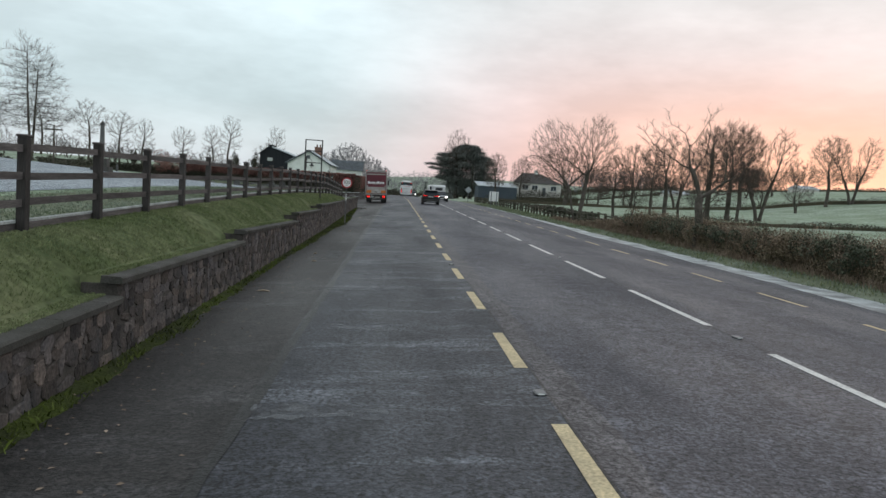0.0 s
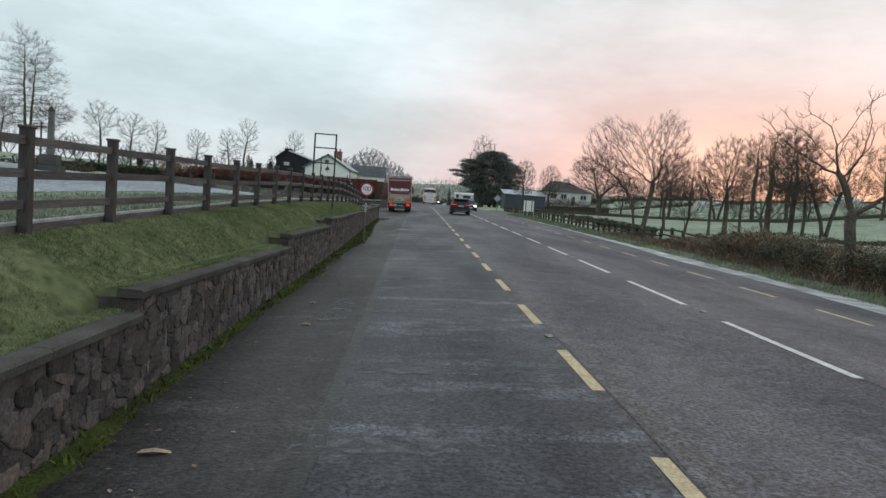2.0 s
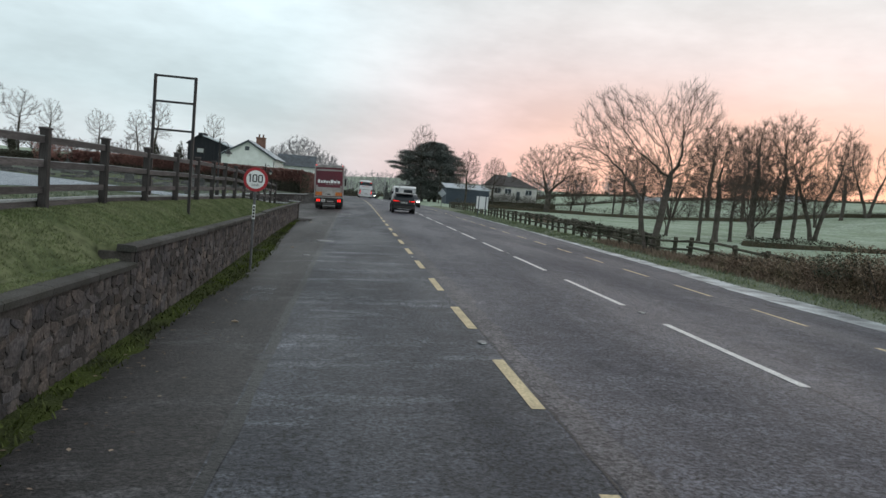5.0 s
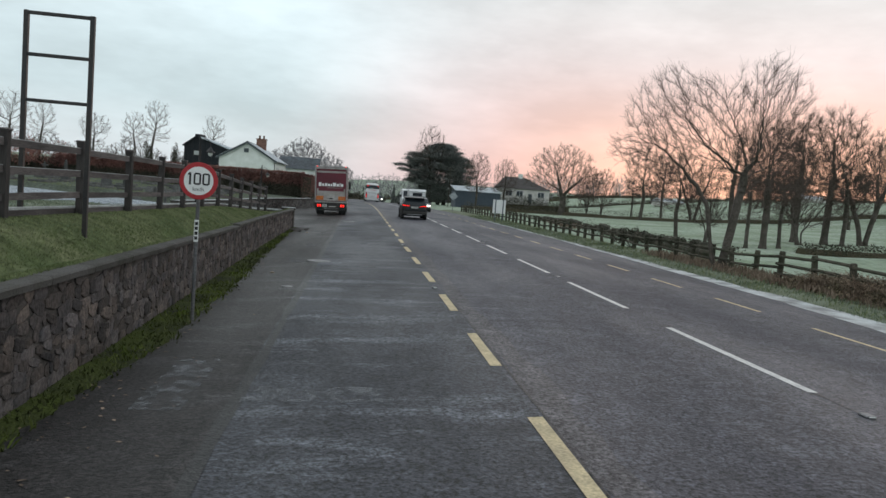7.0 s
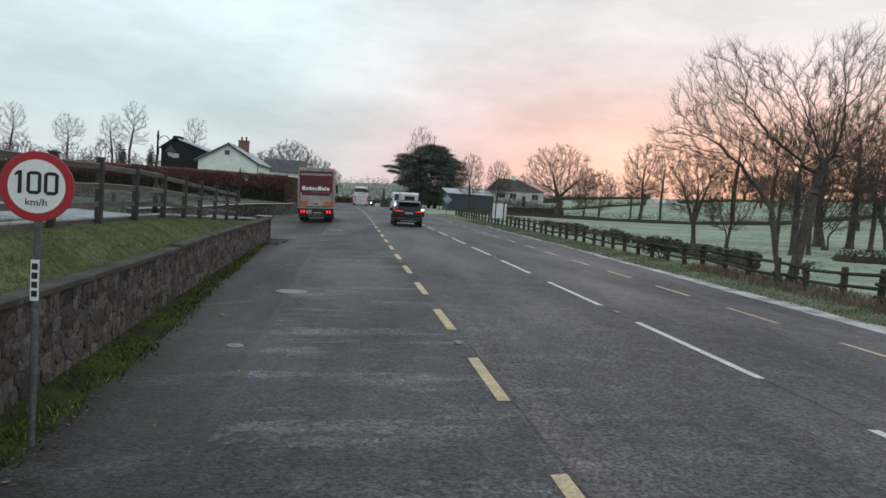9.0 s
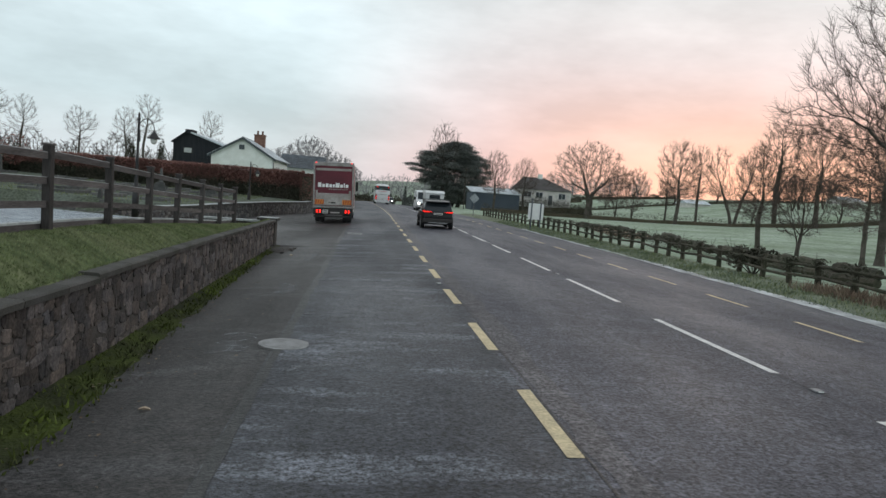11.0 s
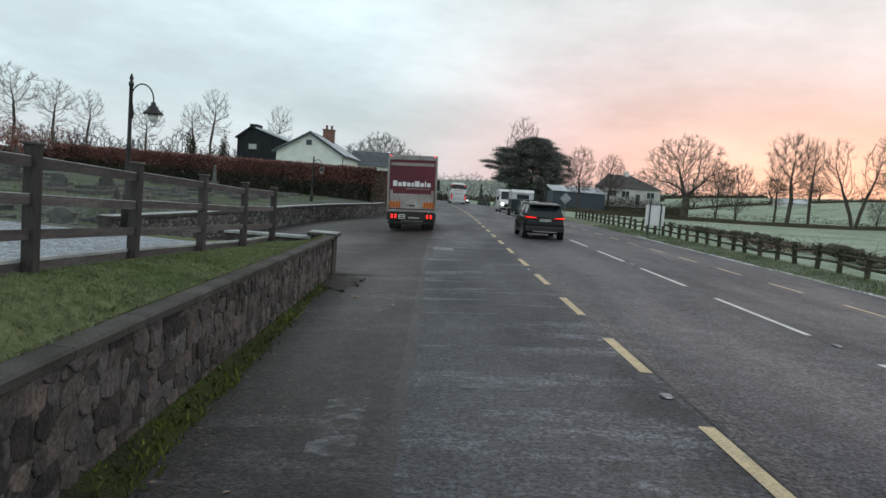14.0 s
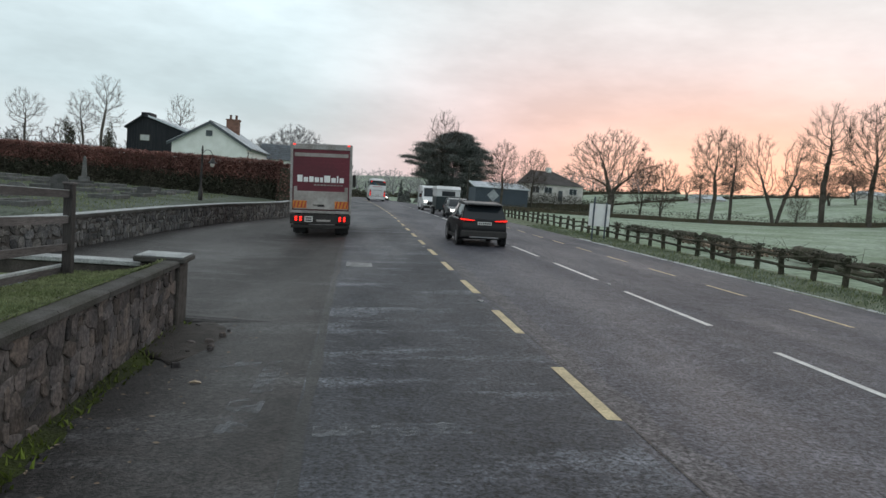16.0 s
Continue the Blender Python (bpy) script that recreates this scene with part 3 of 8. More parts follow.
def build_markings():
    road = bpy.data.objects["road"]
    y = -14.0
    while y < 330:
        stripe("white_dash", 4.72 + 0.0019 * (y - 10), y, y + 3.98, 0.13, M_WHITE).parent = road
        y += 5.985
    for k in range(-5, 80):
        y = 6.81 + 3.984 * k
        stripe("yellow_dash", 1.115 + 0.0019 * (y - 7), y, y + 2.0, 0.15, M_YELLOW).parent = road
        y = 13.42 + 3.97 * k
        if y > -14:
            stripe("yellow_dash", 8.41, y, y + 2.05, 0.12, M_YELLOW).parent = road
    # pale strip beside the yellow line, dark joints under the lines and along the shoulder
    rj = random.Random(18)
    for name, xf, w, material, dz, y0, y1 in (("joint_strip", lambda q: 1.40 + 0.0019 * (q - 7), 0.36, M_SEAM, 0.003, -14, 200), ("joint", lambda q: 1.215 + 0.0019 * (q - 7), 0.025, M_TAR, 0.0045, -14, 120), ("joint", lambda q: 4.735 + 0.0019 * (q - 10), 0.022, M_TAR, 0.0035, -14, 120), ("tar_joint", lambda q: -1.68, 0.13, M_TAR, 0.004, -10, 92)):
        rows = []
        for y in steps((y0, y1, 0.6)):
            c = xf(y) + bend(y) + 0.05 * noise.noise(Vector((w * 90, y * 0.4, 0))) * min(1, w * 6)
            a, e = c - w / 2 * rj.uniform(0.6, 1.3), c + w / 2 * rj.uniform(0.6, 1.3)
            rows.append([(a, y, road_z(a, y) + dz), (e, y, road_z(e, y) + dz)])
        part(name, Build().loft(rows, caps=False, closed=False), material).parent = road


build_markings()


# ---- boundary wall, fence and bank ----
WALL_SECTIONS = ((-26.0, 7.35, 0.55, 0.43), (7.35, 14.3, 0.66, 0.54), (14.3, 22.7, 0.77, 0.56), (22.7, 30.0, 0.82, 0.68), (30.0, 46.0, 0.90, 0.70), (46.0, 63.1, 0.74, 0.64))
rng_wall = random.Random(5)


def stone_shape(seed):
    """One rubble stone, about 1 x 1 in y and z, its face towards +x."""
    r = random.Random(seed)
    n = 7
    ring = []
    for i in range(n):
        a = 2 * math.pi * (i + r.uniform(-0.25, 0.25)) / n
        c, s = math.cos(a), math.sin(a)
        k = 0.5 / max(abs(c), abs(s)) * r.uniform(0.92, 1.06)
        ring.append((c * k * 0.97 + 0.05 * r.uniform(-1, 1), s * k * 0.97))
    b = Build()
    top = r.uniform(0.45, 1.0)
    rings = [[(-1.0, y, z) for y, z in ring], [(0.35 * top, y * 0.98, z * 0.98) for y, z in ring], [(0.85 * top + 0.1 * r.uniform(-1, 1), y * 0.86, z * 0.84) for y, z in ring]]
    v = [p for q in rings for p in q] + [(top, 0.1 * r.uniform(-1, 1), 0.1 * r.uniform(-1, 1))]
    f = [(k * n + i, k * n + (i + 1) % n, (k + 1) * n + (i + 1) % n, (k + 1) * n + i) for k in (0, 1) for i in range(n)]
    f += [(2 * n + i, 2 * n + (i + 1) % n, 3 * n) for i in range(n)]
    b.add(v, f)
    me = b.mesh("stone")
    fix_normals(me)
    me.materials.append(M_STONE)
    return me


STONES = [stone_shape(i) for i in range(14)]


def lay_stones(length, height_at, r):
    """Rubble courses over a wall face: rows of position, size and tilt along the face."""
    out = []
    z = 0.03
    while True:
        h = r.uniform(0.09, 0.21)
        u = r.uniform(-0.2, 0)
        any_fit = False
        while u < length:
            w = r.choice((r.uniform(0.07, 0.16), r.uniform(0.14, 0.30), r.uniform(0.24, 0.42)))
            hh = h * r.uniform(0.7, 1.6)
            top = height_at(u + w / 2)
            if z + hh * 0.6 < top and u > -0.05 and u + w < length + 0.1:
                hh = min(hh, top - z)
                out.append((u + w / 2, z + hh / 2 + r.uniform(-0.015, 0.015), w * 0.99, hh * 1.0, r.uniform(-20, 20)))
                any_fit = True
            u += w
        z += h
        if not any_fit:
            return out


def build_boundary_wall():
    wall = thing("boundary_wall", "low stepped rubble stone wall with concrete coping", "stone wall", "", "structure")
    base = -0.42
    stones = []
    for k, (y0, y1, za, zb) in enumerate(WALL_SECTIONS):
        b = Build()
        ys = steps((y0, y1, 3.0))
        rings = []
        for y in ys:
            x, zt = wall_x(y), za + (zb - za) * (y - y0) / (y1 - y0) - 0.09
            rings.append([(x - 0.018, y, base), (x - 0.018, y, zt), (x - 0.42, y, zt), (x - 0.42, y, base)])
        b.loft(rings)
        part("mortar_core", b, M_MORTAR, wall)
        # coping slabs
        y = y0 - (0.06 if k else 0)
        while y < y1 - 0.05:
            e = min(y + rng_wall.uniform(1.0, 1.5), y1)
            if y1 - e < 0.4:
                e = y1
            ja, jb = (za + (zb - za) * (q - y0) / (y1 - y0) for q in (y, e))
            xa, xb = wall_x(y), wall_x(e)
            s = Build()
            r0 = [(xa + 0.05, y, ja - 0.085), (xa + 0.06, y, ja - 0.02), (xa + 0.035, y, ja), (xa - 0.19, y, ja + 0.005), (xa - 0.20, y, ja - 0.085)]
            r1 = [(xb + 0.05, e - 0.012, jb - 0.085), (xb + 0.06, e - 0.012, jb - 0.02), (xb + 0.035, e - 0.012, jb), (xb - 0.19, e - 0.012, jb + 0.005), (xb - 0.20, e - 0.012, jb - 0.085)]
            s.loft([r0, r1])
            part("coping_slab", s, M_COPING, wall)
            y = e
        if k:
            s = Build()
            zl = WALL_SECTIONS[k - 1][3] - 0.10
            s.box(wall_x(y0) - 0.44, y0 - 0.02, zl, wall_x(y0) - 0.01, y0 + 0.05, za - 0.09, 0.01)
            part("step_end", s, M_MORTAR, wall)
        for u, z, w, h, a in lay_stones(y1 - y0, lambda q: za + (zb - za) * q / (y1 - y0) - 0.09 + 0.37, rng_wall):
            stones.append((y0 + u, z - 0.37, w, h, a))
    # the pier at the yard mouth
    x = wall_x(63.3)
    b = Build().box(x - 0.52, 63.1, -0.45, x + 0.04, 63.66, 0.60, 0.02)
    pier = part("pier", b, M_MORTAR, wall, "square stone pier ending the wall")
    b = Build().box(x - 0.60, 63.02, 0.60, x + 0.12, 63.74, 0.68, 0.015)
    part("pier_cap", b, M_COPING, pier)
    b = Build().box(x - 0.57, 63.05, 0.678, x + 0.09, 63.71, 0.70, 0.008)
    part("frost", b, M_FROSTCAP, pier, "thin white frost on the cap")
    b = Build().box(x - 2.6, 63.28, -0.3, x - 0.52, 63.55, 0.50, 0.02)
    part("return_wall", b, M_MORTAR, wall)
    b = Build().box(x - 2.6, 63.24, 0.50, x - 0.52, 63.59, 0.57, 0.01)
    part("return_coping", b, M_FROSTCAP, wall, "frosted coping of the short return")
    far = Build()
    count = 0
    for y, z, w, h, a in stones:
        m = Matrix.Translation((wall_x(y) - 0.012, y, z)) @ Matrix.Rotation(radians(a), 4, "X") @ Matrix.Diagonal((rng_wall.uniform(0.010, 0.026), w * 1.03, h * 1.03, 1))
        if 50.0 < y < 63.1 and count < 320:
            ob = new("stone", rng_wall.choice(STONES))
            ob.parent = wall
            ob.matrix_local = m
            count += 1
        else:
            me = rng_wall.choice(STONES)
            far.add([v.co for v in me.vertices], [tuple(p.vertices) for p in me.polygons], m)
    ob = part("rubble", far.mesh("rubble"), M_STONES, wall)
    tagged(ob, kind="stuff")


build_boundary_wall()

POSTS = ((1.4, 2.2), (3.7, 2.22), (5.98, 2.25), (8.27, 2.27), (10.56, 2.30), (12.83, 2.31), (15.13, 2.32), (17.32, 2.33), (19.65, 2.345), (21.8, 2.34), (24.05, 2.34), (26.27, 2.36), (28.57, 2.37), (30.85, 2.38), (33.3, 2.385), (35.9, 2.36), (38.45, 2.36), (40.9, 2.34), (43.3, 2.31), (45.5, 2.31), (47.85, 2.27), (50.35, 2.19), (52.75, 2.09), (55.05, 1.985), (57.6, 1.88), (60.05, 1.775), (62.55, 1.685))


def fence_x(y):
    return lerp_table(y, ((20, -5.18), (33, -5.10), (42, -5.10), (50, -5.17)))


def build_rail_fence():
    f = thing("rail_fence", "dark-stained timber post and three-rail fence on the grass bank", "fence")
    r = random.Random(2)
    proto = Build().box(-0.06, -0.06, -1.45, 0.06, 0.06, -0.03, 0.008)
    post_me = proto.mesh("post")
    post_me.materials.append(M_POST)
    cap_me = Build().box(-0.076, -0.076, -0.035, 0.076, 0.076, 0.0, 0.012).mesh("post_cap")
    cap_me.materials.append(M_RAIL)
    for i, (y, z) in enumerate(POSTS):
        p = part("post", post_me, M_POST, f)
        p.matrix_basis = pose(fence_x(y), y, z, r.uniform(-1, 1), r.uniform(-0.8, 0.8), r.uniform(-4, 4))
        part("post_cap", cap_me, M_RAIL, p)
        if i:
            ya, za = POSTS[i - 1]
            xa, xb = fence_x(ya), fence_x(y)
            for k, d in enumerate((0.17, 0.52, 0.86)):
                s = r.uniform(-0.015, 0.015)
                b = Build()
                ra = [(xa + q, ya + 0.055, za - d + e + s) for q, e in ((-0.02, -0.05), (0.02, -0.05), (0.02, 0.045), (-0.02, 0.045))]
                s = r.uniform(-0.015, 0.015)
                rb = [(q[0] + xb - xa, y - 0.055, z - d + (q[2] - za + d)) for q in ra]
                b.loft([ra, rb])
                rail = part("rail", b, M_RAIL, f)
                if k < 2 and y > 30:
                    cap = [[(q[0][0] + e, q[0][1], q[2][2] + h_) for e, h_ in ((0.002, 0.001), (0.038, 0.001), (0.036, 0.009), (0.006, 0.009))] for q in (ra, rb)]
                    part("frost", Build().loft(cap), M_FROSTCAP, rail, "thin line of white frost")
            # kick board, frosted along its top edge
            b = Build()
            g0, g1 = left_z(xa, ya), left_z(xb, y)
            b.loft([[(xa - 0.10, ya, g0 - 0.1), (xa - 0.065, ya, g0 - 0.1), (xa - 0.065, ya, g0 + 0.12), (xa - 0.10, ya, g0 + 0.12)], [(xb - 0.10, y, g1 - 0.1), (xb - 0.065, y, g1 - 0.1), (xb - 0.065, y, g1 + 0.12), (xb - 0.10, y, g1 + 0.12)]])
            kb = part("kick_board", b, M_RAIL, f)
            b = Build()
            b.loft([[(xq - 0.105, yq, gq + 0.118), (xq - 0.056, yq, gq + 0.098), (xq - 0.054, yq, gq + 0.128), (xq - 0.088, yq, gq + 0.140)] for xq, yq, gq in ((xa, ya, g0), (xb, y, g1))])
            part("frost", b, M_FROSTCAP, kb, "line of white frost")


build_rail_fence()


# ---- grass and weeds ----
def turf_z(x, y):
    """The bank's surface, carried over the back of the coping."""
    if x < -4.05 or y > 63.0:
        return left_z(x, y)
    e = wall_x(y) - 0.17
    t = min(1, max(0, (x + 4.05) / (e + 4.05))) if e > -4.04 else 0
    return left_z(-4.05, y) + (wall_top(y) + 0.012 - left_z(-4.05, y)) * t


def build_turf_edge():
    b = Build()
    for y0, y1, za, zb in WALL_SECTIONS:
        ys = steps((y0 + 0.02, y1 - 0.02, 0.5))
        rows = []
        for y in ys:
            e = wall_x(y) - 0.16 + 0.05 * noise.noise(Vector((0, y * 1.7, 5)))
            if e > -4.03:
                rows.append([(x, y, turf_z(x, y) + 0.004) for x in (-4.08, -4.0, (e - 4.0) / 2, e)] + [(e + 0.01, y, wall_top(y) - 0.02)])
        if len(rows) > 1:
            rows.insert(0, [(x, y - 0.03, z - 0.25) for x, y, z in rows[0]])
            b.loft(rows, caps=False, closed=False)
    single("turf_edge", b, M_GRASS, "turf growing over the back of the wall coping", "turf", "", "structure", True)


build_turf_edge()


def blades(name, spots, h0, h1, material, label, category, width=0.012, lean=0.5, seed=1, zf=None):
    """One object of many single blades. spots: x, y pairs."""
    r = random.Random(seed)
    v, f = [], []
    for x, y in spots:
        z = zf(x, y)
        h, a, w = r.uniform(h0, h1), r.uniform(0, 6.283), width * r.uniform(0.6, 1.5)
        dx, dy = math.cos(a) * w, math.sin(a) * w
        lx, ly = r.uniform(-lean, lean) * h, r.uniform(-lean, lean) * h
        o = len(v)
        v += [(x - dx, y - dy, z - 0.01), (x + dx, y + dy, z - 0.01), (x + lx * 0.4 + dx * 0.6, y + ly * 0.4 + dy * 0.6, z + h * 0.6), (x + lx, y + ly, z + h)]
        f += [(o, o + 1, o + 2), (o, o + 2, o + 3)]
    me = bpy.data.meshes.new(name)
    me.from_pydata(v, [], f)
    me.materials.append(material)
    return tagged(new(name, me), label, category, "", "stuff")


def scatter(n, x0, x1, y0, y1, seed, keep=None):
    r = random.Random(seed)
    out = []
    for _ in range(n):
        p = (r.uniform(x0, x1), r.uniform(y0, y1))
        if keep is None or keep(*p):
            out.append(p)
    return out


def clumped(x, y):
    return noise.noise(Vector((x * 1.3, y * 0.9, 3.3))) + random.uniform(-0.25, 0.25) > -0.15


blades("bank_grass", scatter(190000, -5.3, -3.74, 2, 63, 3, lambda x, y: x < wall_x(y) - 0.13), 0.012, 0.036, M_BLADE, "short rough grass on the sloping bank", "grass", 0.0055, 1.0, 3, turf_z)
blades("frosty_grass", scatter(30000, -8.8, -5.25, 2, 47, 4, lambda x, y: x > lerp_table(y, ((30, -8.6), (43, -8.0), (50, -5.3)))), 0.02, 0.05, M_FROSTBLADE, "frosted lawn strip behind the rail fence", "grass", 0.013, 0.7, 4, left_z)


def moss_x(y):
    return lerp_table(y, ((8, 0.36), (20, 0.24), (25, 0.48), (33, 0.42), (36, 0.85), (43, 0.85), (47, 0.66), (54, 0.50), (60, 0.26))) + 0.14 * noise.noise(Vector((0, y * 0.6, 0)))


def build_moss():
    b = Build()
    rows = []
    rm = random.Random(19)
    for y in steps((2, 63.4, 0.09)):
        w = max(0.05, moss_x(y) * 0.72 + 0.10 * noise.noise(Vector((3, y * 2.1, 0))) + 0.07 * noise.noise(Vector((5, y * 6.0, 0))) + rm.uniform(-0.02, 0.02))
        rows.append([(wall_x(y) - 0.05, y, -0.30), (wall_x(y) + w * 0.5, y, road_z(wall_x(y) + w * 0.5, y) + 0.018 + 0.012 * noise.noise(Vector((w * 9, y * 3, 2)))), (wall_x(y) + w, y, road_z(wall_x(y) + w, y) - 0.002)])
    b.loft(rows, caps=False, closed=False)
    single("moss_strip", b, M_MOSS, "bright green moss and weeds along the wall foot", "moss", "", "stuff", True)
    keep = lambda x, y: x < wall_x(y) + max(0.06, moss_x(y)) * 0.9 * (0.55 + 0.45 * random.random()) and noise.noise(Vector((x * 2.2, y * 1.6, 7))) > -0.28
    blades("wall_foot_weeds", scatter(30000, -3.9, -2.6, 2, 63.4, 8, keep), 0.02, 0.10, mat("weed_blade", (0.10, 0.135, 0.022), 0.85, scale=0.4, fine=6, bump=0, col2=(0.05, 0.055, 0.025), spec=0.2, island=0.4), "low green weeds growing along the wall foot", "weeds", 0.014, 0.9, 8, lambda x, y: road_z(x, y) + 0.0)


build_moss()


# ---- frozen gutter and verge on the far side ----
def build_right_edge():
    b = Build()
    rows = []
    for y in steps((-20, 92, 0.7)):
        a = 10.3 + 0.3 * noise.noise(Vector((7, y * 0.12, 0))) + 0.12 * noise.noise(Vector((1, y * 0.9, 0)))
        c = 11.42 + 0.14 * noise.noise(Vector((4, y * 0.5, 0)))
        if y > 40:
            a += min(0.85, (y - 40) * 0.035)
        rows.append([(x, y, road_z(x, y) + 0.006) for x in (a, (a + c) / 2, c)])
    b.loft(rows, caps=False, closed=False)
    single("frozen_gutter", b, M_ICE, "strip of ice and frost along the road edge", "ice", "", "structure", True)
    keep = lambda x, y: random.random() < 0.35 + 0.5 * noise.noise(Vector((x, y * 0.6, 9)))
    blades("verge_grass", scatter(46000, 11.25, 12.9, 5, 105, 12, keep), 0.03, 0.10, M_FROSTBLADE, "frosted rough grass on the verge", "grass", 0.014, 0.8, 12, land_z)
    blades("green_verge_grass", scatter(18000, 11.4, 13.0, 5, 105, 13, keep), 0.04, 0.13, M_BLADE, "short green grass on the verge", "grass", 0.014, 0.8, 13, land_z)
    blades("dead_grass", scatter(15000, 12.3, 14.0, 5, 58, 14), 0.08, 0.32, M_REED, "tall dead brown grass under the fence", "dead grass", 0.012, 0.5, 14, land_z)


build_right_edge()


# ---- trees ----
def tubes(p0, p1, r0, r1, n):
    """Vertices and faces of many open tubes at once."""
    d = p1 - p0
    d /= np.linalg.norm(d, axis=1, keepdims=True) + 1e-9
    ref = np.where(np.abs(d[:, 2:3]) > 0.9, np.array([[1.0, 0, 0]]), np.array([[0, 0, 1.0]]))
    a = np.cross(d, ref)
    a /= np.linalg.norm(a, axis=1, keepdims=True) + 1e-9
    b = np.cross(d, a)
    k = 2 * np.pi * np.arange(n) / n
    ring = a[:, None] * np.cos(k)[None, :, None] + b[:, None] * np.sin(k)[None, :, None]
    v = np.stack([p0[:, None] + ring * r0[:, None, None], p1[:, None] + ring * r1[:, None, None]], 1).reshape(-1, 3)
    i = np.arange(n)
    one = np.stack([i, (i + 1) % n, n + (i + 1) % n, n + i], 1)
    f = (one[None] + (np.arange(len(p0)) * 2 * n)[:, None, None]).reshape(-1, 4)
    return v, f


def tube_mesh(name, groups):
    vs, fs, o = [], [], 0
    for v, f in groups:
        if len(v):
            vs.append(v)
            fs.append(f + o)
            o += len(v)
    me = bpy.data.meshes.new(name)
    me.from_pydata(np.concatenate(vs).tolist(), [], np.concatenate(fs).tolist())
    me.polygons.foreach_set("use_smooth", [True] * len(me.polygons))
    return me


def winter_tree(seed, height, trunk_r, lobes, stems, n=600, step=0.022, kill=0.045, reach=0.30, twig=0.012, twigs=3, twig_len=0.06, up=0.10, rim=0.45, wander=0.12):
    """A bare tree whose limbs grow towards points spread through its crown. Lobes (x, y, z, rx, ry, rz) and stems are in parts of the height."""
    r = np.random.RandomState(seed)
    vol = np.array([q[3] * q[4] * q[5] for q in lobes]) ** 0.8
    pick = r.choice(len(lobes), n, p=vol / vol.sum())
    dirs = r.normal(size=(n, 3))
    dirs /= np.linalg.norm(dirs, axis=1, keepdims=True)
    lob = np.array(lobes)[pick]
    att = lob[:, :3] + dirs * (r.rand(n, 1) ** rim) * lob[:, 3:]
    att = att[att[:, 2] > 0.10]
    pos, par = [], []
    for st in stems:
        st = np.array(st, float)
        last = -1
        for p, q in zip(st[:-1], st[1:]):
            m = max(2, int(np.linalg.norm(q - p) / step))
            for k in range(m):
                pos.append(p + (q - p) * k / m + r.normal(size=3) * 0.0006)
                par.append(last)
                last = len(pos) - 1
        pos.append(st[-1])
        par.append(last)
    pos = np.array(pos)
    kids = np.zeros(len(pos), int)
    dist = np.linalg.norm(att[:, None] - pos[None], axis=2)
    near, nd = dist.argmin(1), dist.min(1)
    for _ in range(160):
        live = nd < reach
        if not len(att) or not live.any():
            break
        g = att[live] - pos[near[live]]
        g /= np.linalg.norm(g, axis=1, keepdims=True) + 1e-9
        acc = np.zeros_like(pos)
        np.add.at(acc, near[live], g)
        src = np.unique(near[live])
        src = src[kids[src] < 3]
        if not len(src):
            break
        d = acc[src]
        d /= np.linalg.norm(d, axis=1, keepdims=True) + 1e-9
        d += r.normal(size=d.shape) * wander + np.array([0, 0, up])
        d /= np.linalg.norm(d, axis=1, keepdims=True)
        fresh = pos[src] + d * step
        kids[src] += 1
        o = len(pos)
        pos = np.concatenate([pos, fresh])
        par += src.tolist()
        kids = np.concatenate([kids, np.zeros(len(src), int)])
        dd = np.linalg.norm(att[:, None] - fresh[None], axis=2)
        better = dd.min(1) < nd
        near = np.where(better, o + dd.argmin(1), near)
        nd = np.minimum(nd, dd.min(1))
        keep = nd > kill
        att, near, nd = att[keep], near[keep], nd[keep]
    par = np.array(par)
    # draw the limbs smooth
    grown = np.where(par >= 0)[0]
    for _ in range(2):
        mean, count = np.zeros_like(pos), np.zeros(len(pos))
        np.add.at(mean, par[grown], pos[grown])
        np.add.at(count, par[grown], 1)
        inner = grown[count[grown] > 0]
        pos[inner] = 0.6 * pos[inner] + 0.2 * (pos[par[inner]] + mean[inner] / count[inner][:, None])
    # girth from the twigs downwards
    e = 2.3
    w = np.zeros(len(pos))
    for i in range(len(pos) - 1, -1, -1):
        w[i] = max(w[i], 1.0) + 0.02
        if par[i] >= 0:
            w[par[i]] += w[i]
    w **= 1 / e
    rad = twig * (trunk_r / twig) ** ((np.log(w) / math.log(w.max())) ** 1.22)
    foot = np.clip(1 - pos[:, 2] / 0.07, 0, 1)
    rad *= 1 + 0.45 * foot**2
    pts = pos * height
    pts[:, 2] -= 0.12 * foot
    seg = np.where(par >= 0)[0]
    pa = par[seg]
    r1, r0 = rad[seg], np.minimum(rad[pa], rad[seg] * 1.35)
    thick = r0 > max(trunk_r * 0.16, twig * 1.5)
    big = r0 > trunk_r * 0.4
    limb = [tubes(pts[pa[k]], pts[seg[k]], r0[k], r1[k], m) for k, m in ((thick & big, 9), (thick & ~big, 5))]
    fine = [tubes(pts[pa[~thick]], pts[seg[~thick]], r0[~thick], r1[~thick], 3)]
    # the last year's shoots
    thin = seg[rad[seg] < twig * 2.1]
    base = np.repeat(thin, twigs)
    d = pts[base] - pts[par[base]]
    d /= np.linalg.norm(d, axis=1, keepdims=True) + 1e-9
    out = pts[base] - np.array([0, 0, 0.45 * height])
    out /= np.linalg.norm(out, axis=1, keepdims=True) + 1e-9
    d = 0.6 * d + 0.45 * out + np.array([0, 0, 0.30]) + r.normal(size=d.shape) * 0.50
    d /= np.linalg.norm(d, axis=1, keepdims=True)
    ln = twig_len * height * r.uniform(0.35, 1.2, (len(base), 1))
    mid = pts[base] + d * ln * 0.5
